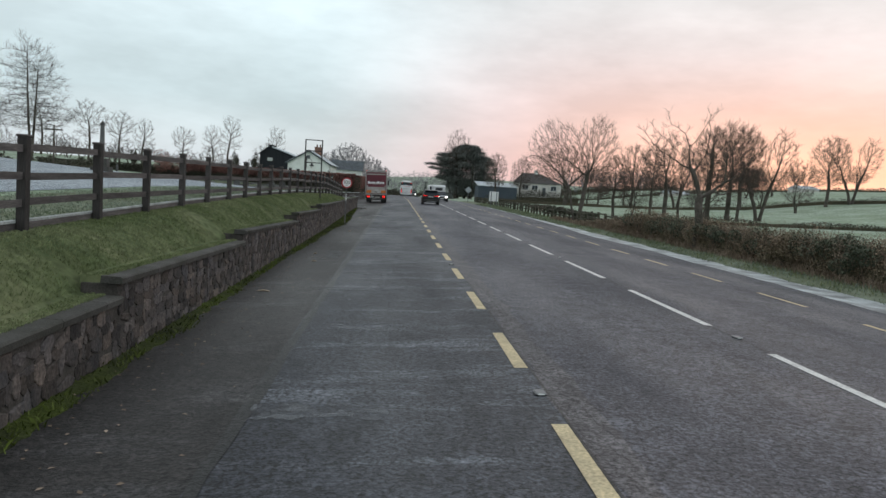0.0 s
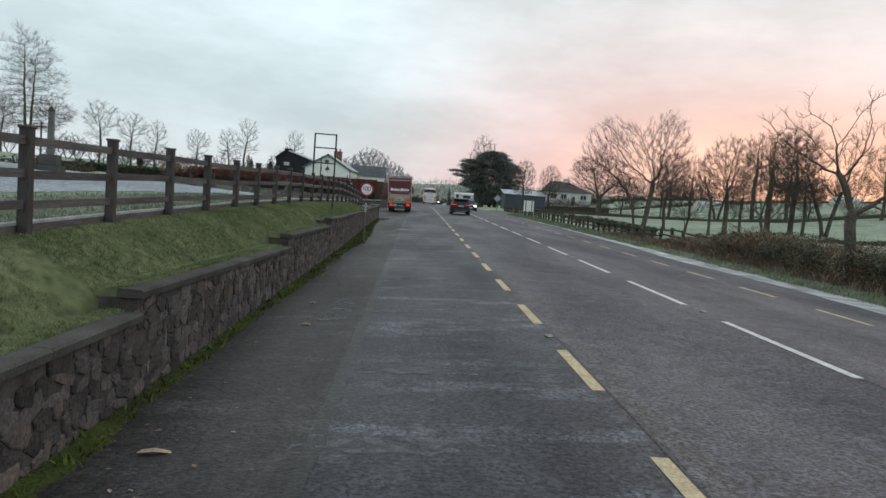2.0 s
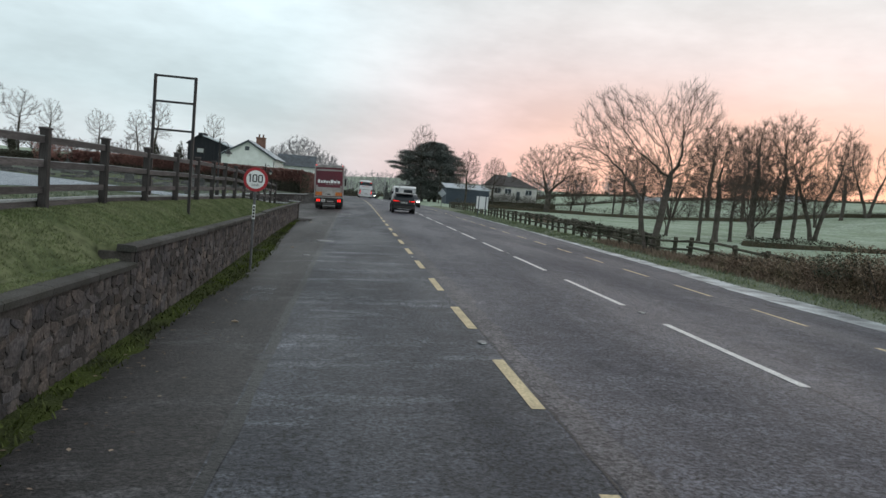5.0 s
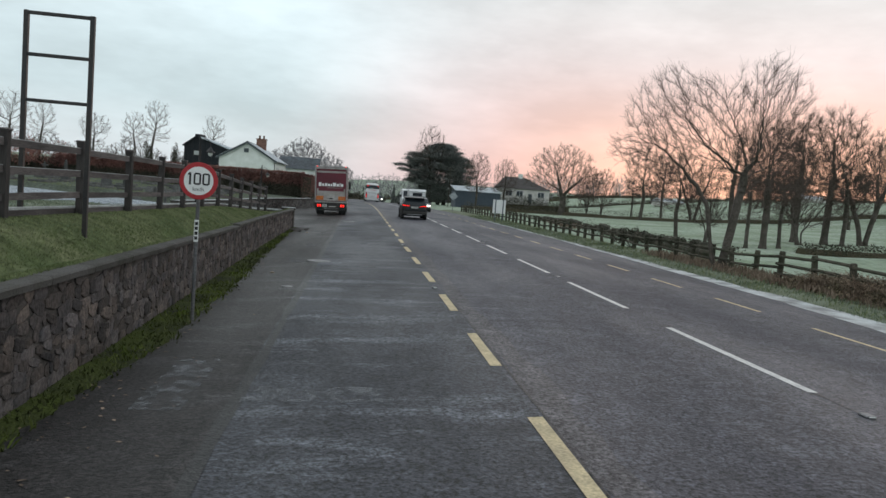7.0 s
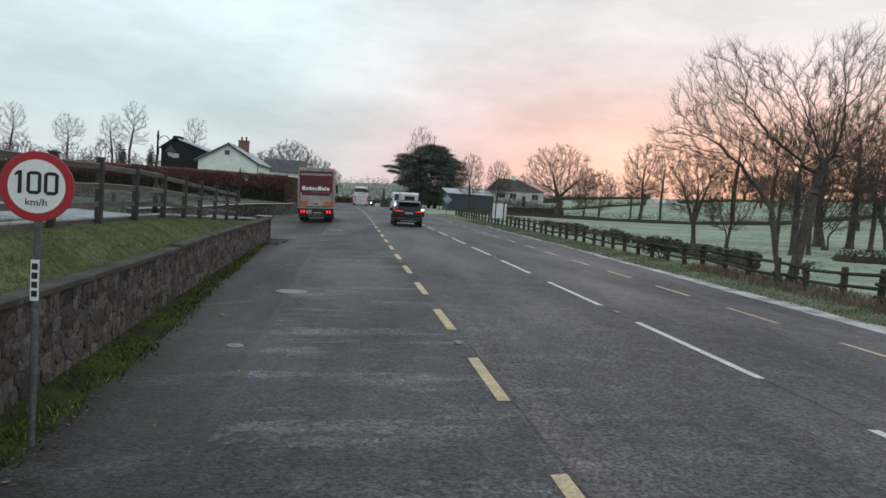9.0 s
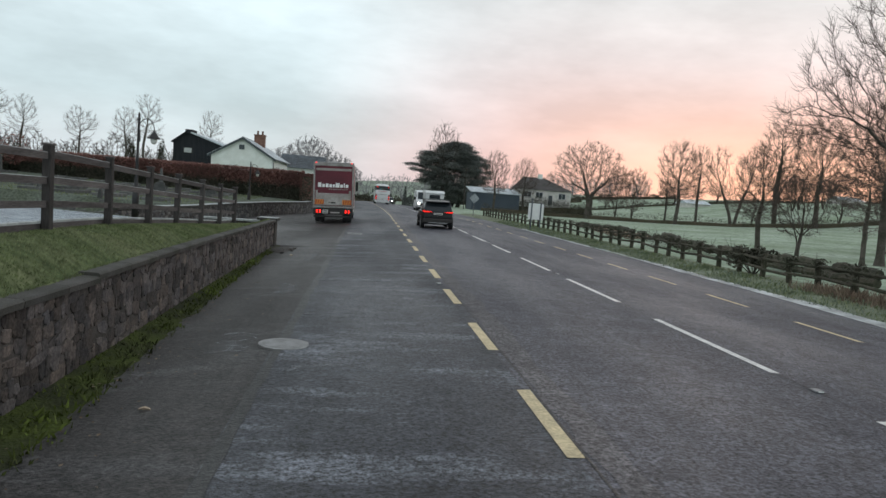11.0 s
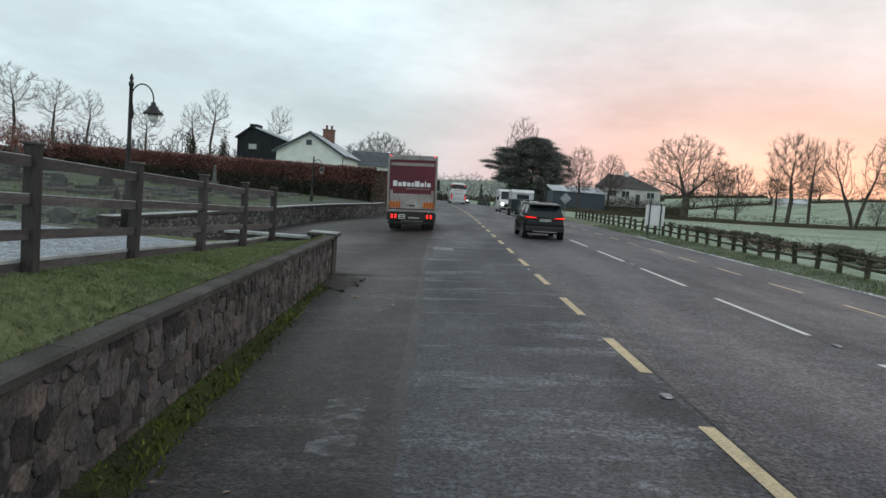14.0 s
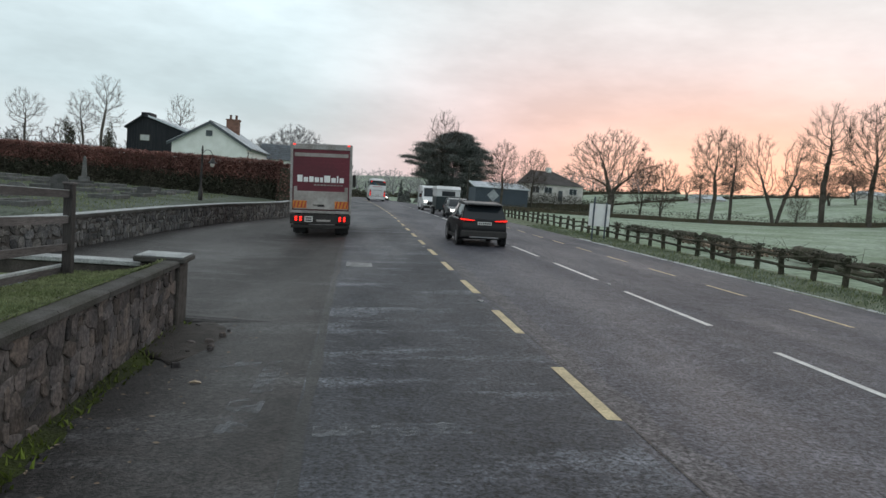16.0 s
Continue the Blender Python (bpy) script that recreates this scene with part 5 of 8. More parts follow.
# ---- street furniture on the near side ----
def build_lamp(x, y, zb, h, side):
    t = thing("street_lamp", "black cast-iron swan-neck lamp post with bell lantern", "street lamp", "lamp posts", at=pose(x, y, zb))
    b = Build().lathe([(0.11, -0.3), (0.11, 0.55), (0.085, 0.6), (0.06, 0.68), (0.05, 1.6), (0.055, 1.62), (0.055, 1.68), (0.045, 1.72), (0.038, h - 0.28), (0.055, h - 0.26), (0.055, h - 0.20), (0.03, h - 0.16), (0.045, h - 0.10), (0.012, h)], 12)
    part("post", b, M_BLACKMETAL, t, smooth=True)
    pts = []
    rr = 0.25
    for i in range(15):
        a = math.pi - math.pi * i / 14
        pts.append((side * (rr + rr * math.cos(a)), 0, h - 0.55 + 0.34 * math.sin(a)))
    pts = [(0, 0, h - 1.0), (side * 0.06, 0, h - 0.95), (side * 0.05, 0, h - 0.75)] + pts[1:] + [(side * 0.5, 0, h - 0.62)]
    part("swan_neck", Build().path(pts, 0.016, 8), M_BLACKMETAL, t)
    hx = side * 0.5
    b = Build().lathe([(0.03, h - 0.58), (0.05, h - 0.60), (0.06, h - 0.66), (0.10, h - 0.68), (0.12, h - 0.74), (0.21, h - 0.82), (0.22, h - 0.85), (0.10, h - 0.85)], 14, (hx, 0, 0))
    lan = part("lantern_hood", b, M_BLACKMETAL, t, smooth=True)
    b = Build().lathe([(0.10, h - 0.85), (0.115, h - 0.90), (0.09, h - 0.98), (0.03, h - 1.03)], 12, (hx, 0, 0))
    part("globe", b, mat("frosted_lamp_glass", (0.72, 0.72, 0.66), 0.3, bump=0, var=0.05, fine_amp=0.03), lan, "pale glass globe, unlit", smooth=True)


build_lamp(-8.34, 62.2, 0.70, 3.22, 1)
build_lamp(-8.9, 88.9, 0.45, 2.8, 1)


def build_speed_sign():
    t = thing("speed_limit_sign", "round white 100 km/h sign with red border on post", "road sign", at=pose(-3.09, 37.7, 0, 0, 0, 2))
    part("post", Build().lathe([(0.03, -0.45), (0.03, 2.13), (0.0, 2.135)], 10), M_GREYSTEEL, t)
    d = Build().lathe([(0.0, -0.052), (0.28, -0.052), (0.285, -0.048), (0.285, -0.036), (0.0, -0.036)], 40, (0, 0, 1.87), "y")
    disc = part("disc", d, M_SIGNRED, t, "red-bordered disc")
    part("face", Build().lathe([(0.0, -0.056), (0.218, -0.056), (0.218, -0.050), (0.0, -0.050)], 40, (0, 0, 1.87), "y"), M_SIGNWHITE, disc)
    # numerals of even strokes, as on the sign
    for cx in (-0.02, 0.11):
        b = Build()
        for x0, x1 in ((cx - 0.055, cx - 0.029), (cx + 0.029, cx + 0.055)):
            b.box(x0, -0.0600, 1.83, x1, -0.0565, 1.97)
        b.prism([(cx - 0.055, 1.97), (cx - 0.03, 1.992), (cx + 0.03, 1.992), (cx + 0.055, 1.97), (cx + 0.029, 1.966), (cx - 0.029, 1.966)], -0.0602, -0.0563)
        b.prism([(cx - 0.055, 1.83), (cx - 0.029, 1.834), (cx + 0.029, 1.834), (cx + 0.055, 1.83), (cx + 0.03, 1.808), (cx - 0.03, 1.808)], -0.0602, -0.0563)
        part("numeral", b, M_BLACK, disc)
    b = Build().box(-0.140, -0.0600, 1.808, -0.112, -0.0565, 1.992)
    b.prism([(-0.14, 1.992), (-0.165, 1.968), (-0.165, 1.945), (-0.14, 1.962)], -0.0602, -0.0563)
    part("numeral", b, M_BLACK, disc)
    me = text_mesh("km/h", 0.085, 0.001)
    me.materials.append(M_BLACK)
    k = part("unit", me, M_BLACK, disc)
    k.matrix_basis = pose(0.0, -0.058, 1.74, 90, 0, 0)
    part("bracket", Build().box(-0.05, -0.04, 1.80, 0.05, 0.035, 1.83, 0.003).box(-0.05, -0.04, 1.92, 0.05, 0.035, 1.95, 0.003), M_GREYSTEEL, t)
    tag = part("number_tag", Build().box(-0.033, -0.040, 0.93, 0.033, -0.031, 1.27, 0.002), M_SIGNWHITE, t, "narrow white plate with dark bars")
    for i in range(4):
        part("writing_bar", Build().box(-0.022, -0.044, 0.965 + 0.075 * i, 0.022, -0.0405, 1.015 + 0.075 * i), M_BLACK, tag)


build_speed_sign()


def build_frame():
    t = thing("sign_frame", "empty black steel sign frame standing on the bank", "sign frame")
    a, c = Vector((-5.22, 36.66, 0)), Vector((-4.37, 36.66, 0))
    for p in (a, c):
        part("upright", Build().box(p.x - 0.03, p.y - 0.03, left_z(p.x, p.y) - 0.3, p.x + 0.03, p.y + 0.03, 3.98, 0.004), M_BLACKMETAL, t)
    for z in (3.95, 3.40, 2.79):
        part("crossbar", Build().box(a.x + 0.03, a.y - 0.022, z - 0.02, c.x - 0.03, a.y + 0.022, z + 0.025, 0.003), M_BLACKMETAL, t)


build_frame()


# ---- houses ----
def window(parent, x, y, z, w, h, axis="y", deep=0.1, out=-1):
    """A framed window set on a wall that faces -y (or +x)."""
    m = Matrix.Translation((x, y, z)) @ (Matrix.Rotation(radians(90), 4, "Z") if axis == "x" else Matrix.Identity(4))
    b = Build()
    b.box(-w / 2, -0.05, 0, -w / 2 + 0.06, 0.02, h, 0, m).box(w / 2 - 0.06, -0.05, 0, w / 2, 0.02, h, 0, m).box(-w / 2 + 0.06, -0.05, h - 0.06, w / 2 - 0.06, 0.02, h, 0, m).box(-w / 2 + 0.06, -0.05, 0, w / 2 - 0.06, 0.02, 0.06, 0, m).box(-0.025, -0.045, 0.06, 0.025, 0.01, h - 0.06, 0, m)
    win = part("window", b, M_SIGNWHITE, parent, "white-framed window")
    part("pane", Build().box(-w / 2 + 0.06, -0.015, 0.06, w / 2 - 0.06, 0.0, h - 0.06, 0, m), M_PANE, win, "dark glass pane")
    part("window_sill", Build().box(-w / 2 - 0.06, -0.12, -0.07, w / 2 + 0.06, 0.02, -0.002, 0.01, m), M_COPING, win)


def slates(parent, p0, p1, q1, q0, material, nu=14, nv=8):
    """Overlapping slate courses on the slope p0 p1 (eaves) to q0 q1 (ridge)."""
    p0, p1, q0, q1 = (Vector(k) for k in (p0, p1, q0, q1))
    nrm = (p1 - p0).cross(q0 - p0).normalized()
    if nrm.z < 0:
        nrm = -nrm
    b = Build()
    for j in range(nv):
        for i in range(nu):
            u0, u1, v0, v1 = i / nu, (i + 1) / nu - 0.004, j / nv, (j + 1.12) / nv
            q = [(p0.lerp(p1, u)).lerp(q0.lerp(q1, u), min(v, 1.0)) for u, v in ((u0, v0), (u1, v0), (u1, v1), (u0, v1))]
            lo, hi = 0.035, 0.012
            o = [q[0] + nrm * lo, q[1] + nrm * lo, q[2] + nrm * hi, q[3] + nrm * hi]
            b.add([tuple(k) for k in q + o], [(4, 5, 6, 7), (0, 1, 5, 4), (1, 2, 6, 5), (3, 0, 4, 7)])
    ob = part("slate_course", b.mesh("slate_course"), material, parent)
    return tagged(ob, kind="stuff")


def gable_house(name, label, cx, y0, y1, half, eave, ridge, base, wall_m, roof_m, shift=0.0):
    h = thing(name, label, "house")
    pr = [(cx - half, base), (cx + half, base), (cx + half, eave), (cx, ridge - 0.12), (cx - half, eave)]
    part("wall", Build().prism(pr, y0, y1), wall_m, h)
    ov = 0.35
    k = (ridge - eave) / half
    b = Build()
    for s in (-1, 1):
        e = cx + s * (half + ov)
        ze = eave - k * ov
        b.add([(cx, y0 - ov, ridge), (e, y0 - ov, ze), (e, y1 + ov, ze), (cx, y1 + ov, ridge), (cx, y0 - ov, ridge - 0.14), (e, y0 - ov, ze - 0.14), (e, y1 + ov, ze - 0.14), (cx, y1 + ov, ridge - 0.14)], [(0, 1, 2, 3), (4, 7, 6, 5), (0, 4, 5, 1), (1, 5, 6, 2), (2, 6, 7, 3)])
    roof = part("roof", b, M_SLATEDARK, h, "slate roof with white frost")
    for s in (-1, 1):
        e = cx + s * (half + ov + 0.04)
        ze = eave - k * (ov + 0.04)
        slates(roof, (e, y0 - ov - 0.02, ze + 0.01), (e, y1 + ov, ze + 0.01), (cx, y1 + ov, ridge + 0.01), (cx, y0 - ov - 0.02, ridge + 0.01), roof_m)
        b = Build()
        b.add([(cx, y0 - ov - 0.05, ridge - 0.02), (e, y0 - ov - 0.05, ze - 0.02), (e, y0 - ov - 0.05, ze - 0.26), (cx, y0 - ov - 0.05, ridge - 0.28), (cx, y0 - ov, ridge - 0.02), (e, y0 - ov, ze - 0.02), (e, y0 - ov, ze - 0.26), (cx, y0 - ov, ridge - 0.28)], [(0, 1, 2, 3), (4, 7, 6, 5), (0, 4, 5, 1), (3, 2, 6, 7), (1, 5, 6, 2)])
        part("bargeboard", b, M_FASCIA, roof, "blue-grey painted bargeboard")
        part("gutter", Build().box(e - 0.05, y0 - ov, ze - 0.12, e + 0.05, y1 + ov, ze - 0.02, 0.02), M_FASCIA, roof)
    part("ridge_tiles", Build().prism([(cx - 0.14, ridge - 0.03), (cx, ridge + 0.07), (cx + 0.14, ridge - 0.03)], y0 - ov, y1 + ov), M_SLATEDARK, roof)
    return h


def build_houses():
    h = gable_house("house", "pale green rendered cottage with frosted slate roof behind the hedge", -15.7, 125.0, 140.5, 3.55, 4.8, 6.9, 0.3, M_RENDER, M_SLATE)
    # chimney of brick courses
    ch = part("chimney", Build().box(-15.75, 133.6, 5.5, -14.45, 134.5, 7.75, 0.02), M_BRICK, h, "red brick chimney stack")
    for i in range(12):
        part("brick_course", Build().box(-15.77, 133.58, 6.30 + i * 0.118, -14.43, 134.52, 6.30 + i * 0.118 + 0.10, 0.008), M_BRICK, ch)
    part("chimney_cap", Build().box(-15.85, 133.5, 7.73, -14.35, 134.6, 7.87, 0.02), M_BRICK, ch)
    for x in (-15.4, -14.8):
        part("chimney_pot", Build().lathe([(0.15, 7.86), (0.13, 8.0), (0.12, 8.25), (0.15, 8.28), (0.15, 8.34), (0.1, 8.34)], 10, (x, 134.05, 0)), M_BRICK, ch, smooth=True)
    part("vent", Build().box(-16.1, 124.93, 5.45, -15.5, 125.02, 6.0, 0.01), M_FASCIA, h, "small louvred gable vent")
    for y in (128.5, 131.0, 136.0):
        window(h, -12.13, y, 2.5, 1.0, 1.35, "x")
    part("downpipe", Build().tube((-12.05, 125.1, 0.4), (-12.05, 125.1, 4.2), 0.045), M_FASCIA, h)
    # long low wing beyond
    w = thing("house_wing", "low rendered wing with a grey slate roof", "house")
    part("wall", Build().box(-13.6, 146, 0.2, -7.6, 151, 4.3), M_RENDER, w)
    b = Build().prism([(145.6, 4.2), (148.5, 6.2), (151.4, 4.2)], -13.9, -7.3, "x")
    rf = part("roof", b, M_SLATEDARK, w, "grey slate roof")
    slates(rf, (-13.9, 145.58, 4.22), (-7.3, 145.58, 4.22), (-7.3, 148.5, 6.23), (-13.9, 148.5, 6.23), M_SLATEDARK, 22, 8)
    for x in (-12, -9.3):
        window(w, x, 145.98, 2.4, 1.0, 1.2)
    # black barn
    t = thing("barn", "tall black boarded barn with a frosted sloping roof", "barn")
    wall = part("wall", Build().prism([(-24.9, 0.8), (-18.4, 0.8), (-18.4, 5.75), (-22.7, 7.2), (-23.5, 7.2), (-24.9, 6.1)], 130.0, 141.0), M_BARN, t, "black weathered boarding")
    for i in range(26):
        x = -24.8 + i * 0.25
        top = lerp_table(x, ((-24.9, 6.1), (-23.5, 7.2), (-22.7, 7.2), (-18.4, 5.75)))
        part("board", Build().box(x - 0.11, 129.97, 0.8, x + 0.11, 130.0, top - 0.05, 0.006), M_BARN, wall)
    b = Build()
    b.add([(-22.8, 129.6, 7.28), (-18.0, 129.6, 5.68), (-18.0, 141.4, 5.68), (-22.8, 141.4, 7.28), (-22.8, 129.6, 7.10), (-18.0, 129.6, 5.50), (-18.0, 141.4, 5.50), (-22.8, 141.4, 7.10)], [(0, 1, 2, 3), (4, 7, 6, 5), (0, 4, 5, 1), (1, 5, 6, 2), (2, 6, 7, 3), (3, 7, 4, 0)])
    part("roof", b, M_SLATE, t, "frosted metal roof slope")
    b = Build().add([(-23.4, 129.6, 7.28), (-25.1, 129.6, 5.98), (-25.1, 141.4, 5.98), (-23.4, 141.4, 7.28), (-23.4, 129.6, 7.12), (-25.1, 129.6, 5.82), (-25.1, 141.4, 5.82), (-23.4, 141.4, 7.12)], [(0, 1, 2, 3), (4, 7, 6, 5), (0, 4, 5, 1), (1, 5, 6, 2), (2, 6, 7, 3), (3, 7, 4, 0)])
    part("rear_roof", b, M_BARN, t)
    part("ridge_box", Build().box(-23.5, 129.7, 7.05, -22.6, 132.0, 7.55, 0.03), M_BARN, t)
    w = part("window", Build().box(-23.65, 129.93, 4.65, -22.6, 129.99, 5.35, 0.01), M_COPING, t, "pale framed window")
    part("pane", Build().box(-23.56, 129.90, 4.72, -22.69, 129.932, 5.28), mat("pale_blind", (0.45, 0.47, 0.46), 0.6, bump=0), w)


build_houses()


# ---- right side: fence, hedge, board, shed, house ----
def build_right_fence():
    f = thing("roadside_fence", "old mossy timber post and rail fence along the verge", "fence")
    r = random.Random(6)
    ys, y = [], 41.0
    while y < 122:
        ys.append(y)
        y += 1.56 * (1.15 if y < 48 else 1) * r.uniform(0.93, 1.07)
    prev = None
    for i, y in enumerate(ys):
        x = lerp_table(y, ((41, 13.25), (60, 13.15), (90, 13.0), (124, 12.9))) + r.uniform(-0.04, 0.04)
        g = land_z(x, y)
        top = g + (0.95 if y < 49 else 0.84) + r.uniform(-0.05, 0.05)
        p = part("post", Build().lathe([(0.098, -0.4), (0.094, top - g - 0.03), (0.07, top - g)], 8), M_OLDWOOD, f)
        p.matrix_basis = pose(x, y, g, r.uniform(-5, 5), r.uniform(-5, 5), r.uniform(0, 360))
        if 50 < y < 92 and r.random() < 0.85:
            s = r.uniform(0.11, 0.21)
            spots = [(x + r.gauss(0, s * 0.8), y + r.gauss(0, s * 0.8), top - abs(r.gauss(0, 0.26)) + 0.07) for _ in range(190)]
            part("ivy", leafy(spots, 0.045, i).mesh("ivy"), M_DARKLEAF, p, "tuft of dark ivy").matrix_parent_inverse = p.matrix_basis.inverted()
        if prev:
            for d in (0.18, 0.52) if y > 49 else (0.12, 0.42, 0.72):
                j = r.uniform(-0.05, 0.05)
                q = Build().tube((prev[0] - 0.085, prev[1] - 0.1, prev[2] - d + j), (x - 0.085, y + 0.1, top - d + r.uniform(-0.05, 0.05)), 0.055, 0.05, 6)
                part("rail", q, M_OLDWOOD, f)
        prev = (x, y, top)


build_right_fence()


def build_bramble():
    r = random.Random(44)
    t = thing("bramble_hedge", "tangled brown and green bramble hedge along the verge", "hedge")

    def prof(y):
        return 1.35 + 0.22 * noise.noise(Vector((y * 0.35, 2, 0))) - (0.7 * max(0, (y - 36) / 9))

    core, rings = Build(), []
    for y in steps((-20, 46, 1.0)):
        h = max(0.2, prof(y) - 0.30)
        w = 1.0 + 0.2 * noise.noise(Vector((y * 0.5, 9, 0)))
        rings.append([(12.75, y, -0.2), (12.85 + 0.1 * r.random(), y, h * 0.6), (13.3, y, h), (13.3 + w, y, h * 0.8), (13.5 + w, y, -0.2)])
    core.loft(rings)
    part("bank", core, M_SOIL, t)
    lv, st = [], []
    for _ in range(80000):
        y = r.uniform(-4, 47)
        h = prof(y) * (0.9 + 0.3 * noise.noise(Vector((y * 1.3, 1, 4))))
        a = r.uniform(0, 1.9)
        x = 13.45 - math.cos(a) * 0.8 + r.gauss(0, 0.10)
        z = land_z(12.8, y) + max(0.02, math.sin(min(a, 1.57)) * h * r.uniform(0.55, 1.05)) + r.gauss(0, 0.04)
        lv.append((x, y, z))
    part("foliage", leafy(lv, 0.032, 45).mesh("foliage"), M_BRAMBLE, t)
    b = Build()
    for _ in range(6500):
        y = r.uniform(-4, 47)
        x = r.uniform(12.7, 14.2)
        h = prof(y) * r.uniform(0.55, 1.15)
        p0 = Vector((x, y, 0.0))
        p1 = p0 + Vector((r.gauss(0, 0.15), r.gauss(0, 0.25), h * 0.65))
        p2 = p1 + Vector((r.gauss(-0.1, 0.25), r.gauss(0, 0.35), h * r.uniform(0.05, 0.45)))
        b.tube(p0, p1, 0.008, 0.006, 3, False)
        b.tube(p1, p2, 0.006, 0.003, 3, False)
    part("dead_growth", b.mesh("dead_growth"), M_REED, t, "dead brown stems")


build_bramble()


def bush(name, label, x, y, rx, ry, h, n, size, material, seed, z=None):
    r = random.Random(seed)
    t = thing(name, label, "bush")
    z = land_z(x, y) if z is None else z
    spots, stems = [], Build()
    lobes = [(r.gauss(0, 0.45) * rx, r.gauss(0, 0.45) * ry, r.uniform(0.35, 0.8) * h, r.uniform(0.3, 0.55)) for _ in range(9)]
    for lx, ly, lz, lr in lobes:
        stems.tube((x, y, z - 0.1), (x + lx, y + ly, z + lz), 0.03, 0.01, 4, False)
    for _ in range(n):
        lx, ly, lz, lr = r.choice(lobes)
        d = Vector((r.gauss(0, 1), r.gauss(0, 1), r.gauss(0, 1))).normalized() * r.uniform(0.6, 1.0) ** 0.5
        spots.append((x + lx + d.x * lr * rx, y + ly + d.y * lr * ry, max(z + 0.02, z + lz + d.z * lr * h * 0.6)))
    part("wood", stems.mesh("wood"), M_BARK, t)
    part("foliage", leafy(spots, size, seed).mesh("foliage"), material, t)
    return t


bush("bush", "rounded dark evergreen bush at the fence", 13.5, 62.0, 0.6, 1.0, 1.0, 1500, 0.06, M_DARKLEAF, 91)
rb = random.Random(55)
for k in range(14):
    y = 9.0 + k * 2.3 + rb.uniform(-0.8, 0.8)
    if k % 3:
        bush("bush", "dark green evergreen bush in the bramble hedge", 12.95 + rb.uniform(-0.1, 0.2), y, 0.75, rb.uniform(0.9, 1.6), rb.uniform(1.1, 1.5), 3400, 0.038, M_EVERGREEN, 120 + k)
    else:
        bush("bush", "brown frost-touched bramble mound in the hedge", 12.9 + rb.uniform(-0.1, 0.2), y, 0.75, rb.uniform(0.9, 1.6), rb.uniform(1.1, 1.5), 3400, 0.034, M_BRAMBLE, 120 + k)
for x, y, h in ((-27.2, 121, 3.6), (-24.6, 124, 3.9), (-37.5, 104, 2.8)):
    bush("ivy_clad_trunk", "short thick tree trunk smothered in dark ivy", x, y, 0.55, 0.55, h, 1600, 0.08, M_DARKLEAF, int(h * 10), 2.0)
bush("copper_bush", "rounded copper-red beech bush beside the clipped hedge", -30.5, 98.0, 2.4, 1.6, 3.2, 4200, 0.07, M_BEECH, 140)
bush("bush", "heap of brown cut branches behind the fence", 16.5, 86.0, 1.6, 5.0, 0.55, 2600, 0.07, M_REED, 93)


def build_board():
    t = thing("notice_board", "blank white road sign board on two blue-grey posts", "sign board")
    part("panel", Build().box(11.48, 90.93, 0.64, 12.66, 90.965, 1.88, 0.008), M_SIGNWHITE, t)
    for x in (11.72, 12.42):
        part("post", Build().lathe([(0.045, -0.5), (0.045, 2.25 if x < 12 else 1.95), (0.0, 2.26 if x < 12 else 1.96)], 10, (x, 90.87, 0)), mat("blue_grey_post", (0.075, 0.095, 0.12), 0.6, scale=4, fine=30, bump=0.1), t)
    for z in (0.95, 1.55):
        part("brace", Build().box(11.55, 90.966, z, 12.6, 90.99, z + 0.05, 0.004), M_GREYSTEEL, t)
    d = thing("warning_sign", "diamond road sign on a pole, its grey back to view", "road sign")
    part("post", Build().lathe([(0.04, -0.5), (0.04, 2.45), (0, 2.46)], 8, (11.75, 121.2, -0.15)), M_GREYSTEEL, d)
    m = Matrix.Translation((11.75, 121.15, 1.85)) @ Matrix.Rotation(radians(45), 4, "Y")
    part("plate", Build().box(-0.42, -0.012, -0.42, 0.42, 0.012, 0.42, 0.006, m), mat("aluminium_back", (0.35, 0.38, 0.40), 0.5, metal=0.4, bump=0.1), d)


build_board()


def build_shed():
    t = thing("shed", "long dark blue-grey metal shed with a pale frosted roof", "shed")
    x0, x1, y0, y1, zb, zt = 21.0, 31.2, 188, 196, -0.9, 3.1
    w = part("wall", Build().box(x0, y0, zb, x1, y1, zt), mat("blue_grey_cladding", (0.045, 0.062, 0.085), 0.6, scale=0.6, fine=8, bump=0.2, col2=(0.06, 0.078, 0.10)), t)
    for i in range(34):
        x = x0 + 0.15 + i * 0.295
        part("cladding_rib", Build().box(x - 0.03, y0 - 0.03, zb, x + 0.03, y0, zt, 0.006), MATS["blue_grey_cladding"], w)
    b = Build().add([(x0 - 0.3, y0 - 0.3, zt), (x1 + 0.3, y0 - 0.3, zt), (x1 + 0.3, y1 + 0.3, zt + 1.1), (x0 - 0.3, y1 + 0.3, zt + 1.1), (x0 - 0.3, y0 - 0.3, zt + 0.15), (x1 + 0.3, y0 - 0.3, zt + 0.15), (x1 + 0.3, y1 + 0.3, zt + 1.25), (x0 - 0.3, y1 + 0.3, zt + 1.25)], [(0, 3, 2, 1), (4, 5, 6, 7), (0, 1, 5, 4), (1, 2, 6, 5), (2, 3, 7, 6), (3, 0, 4, 7)])
    part("roof", b, M_SLATE, t, "frosted pale roof sheets")


build_shed()


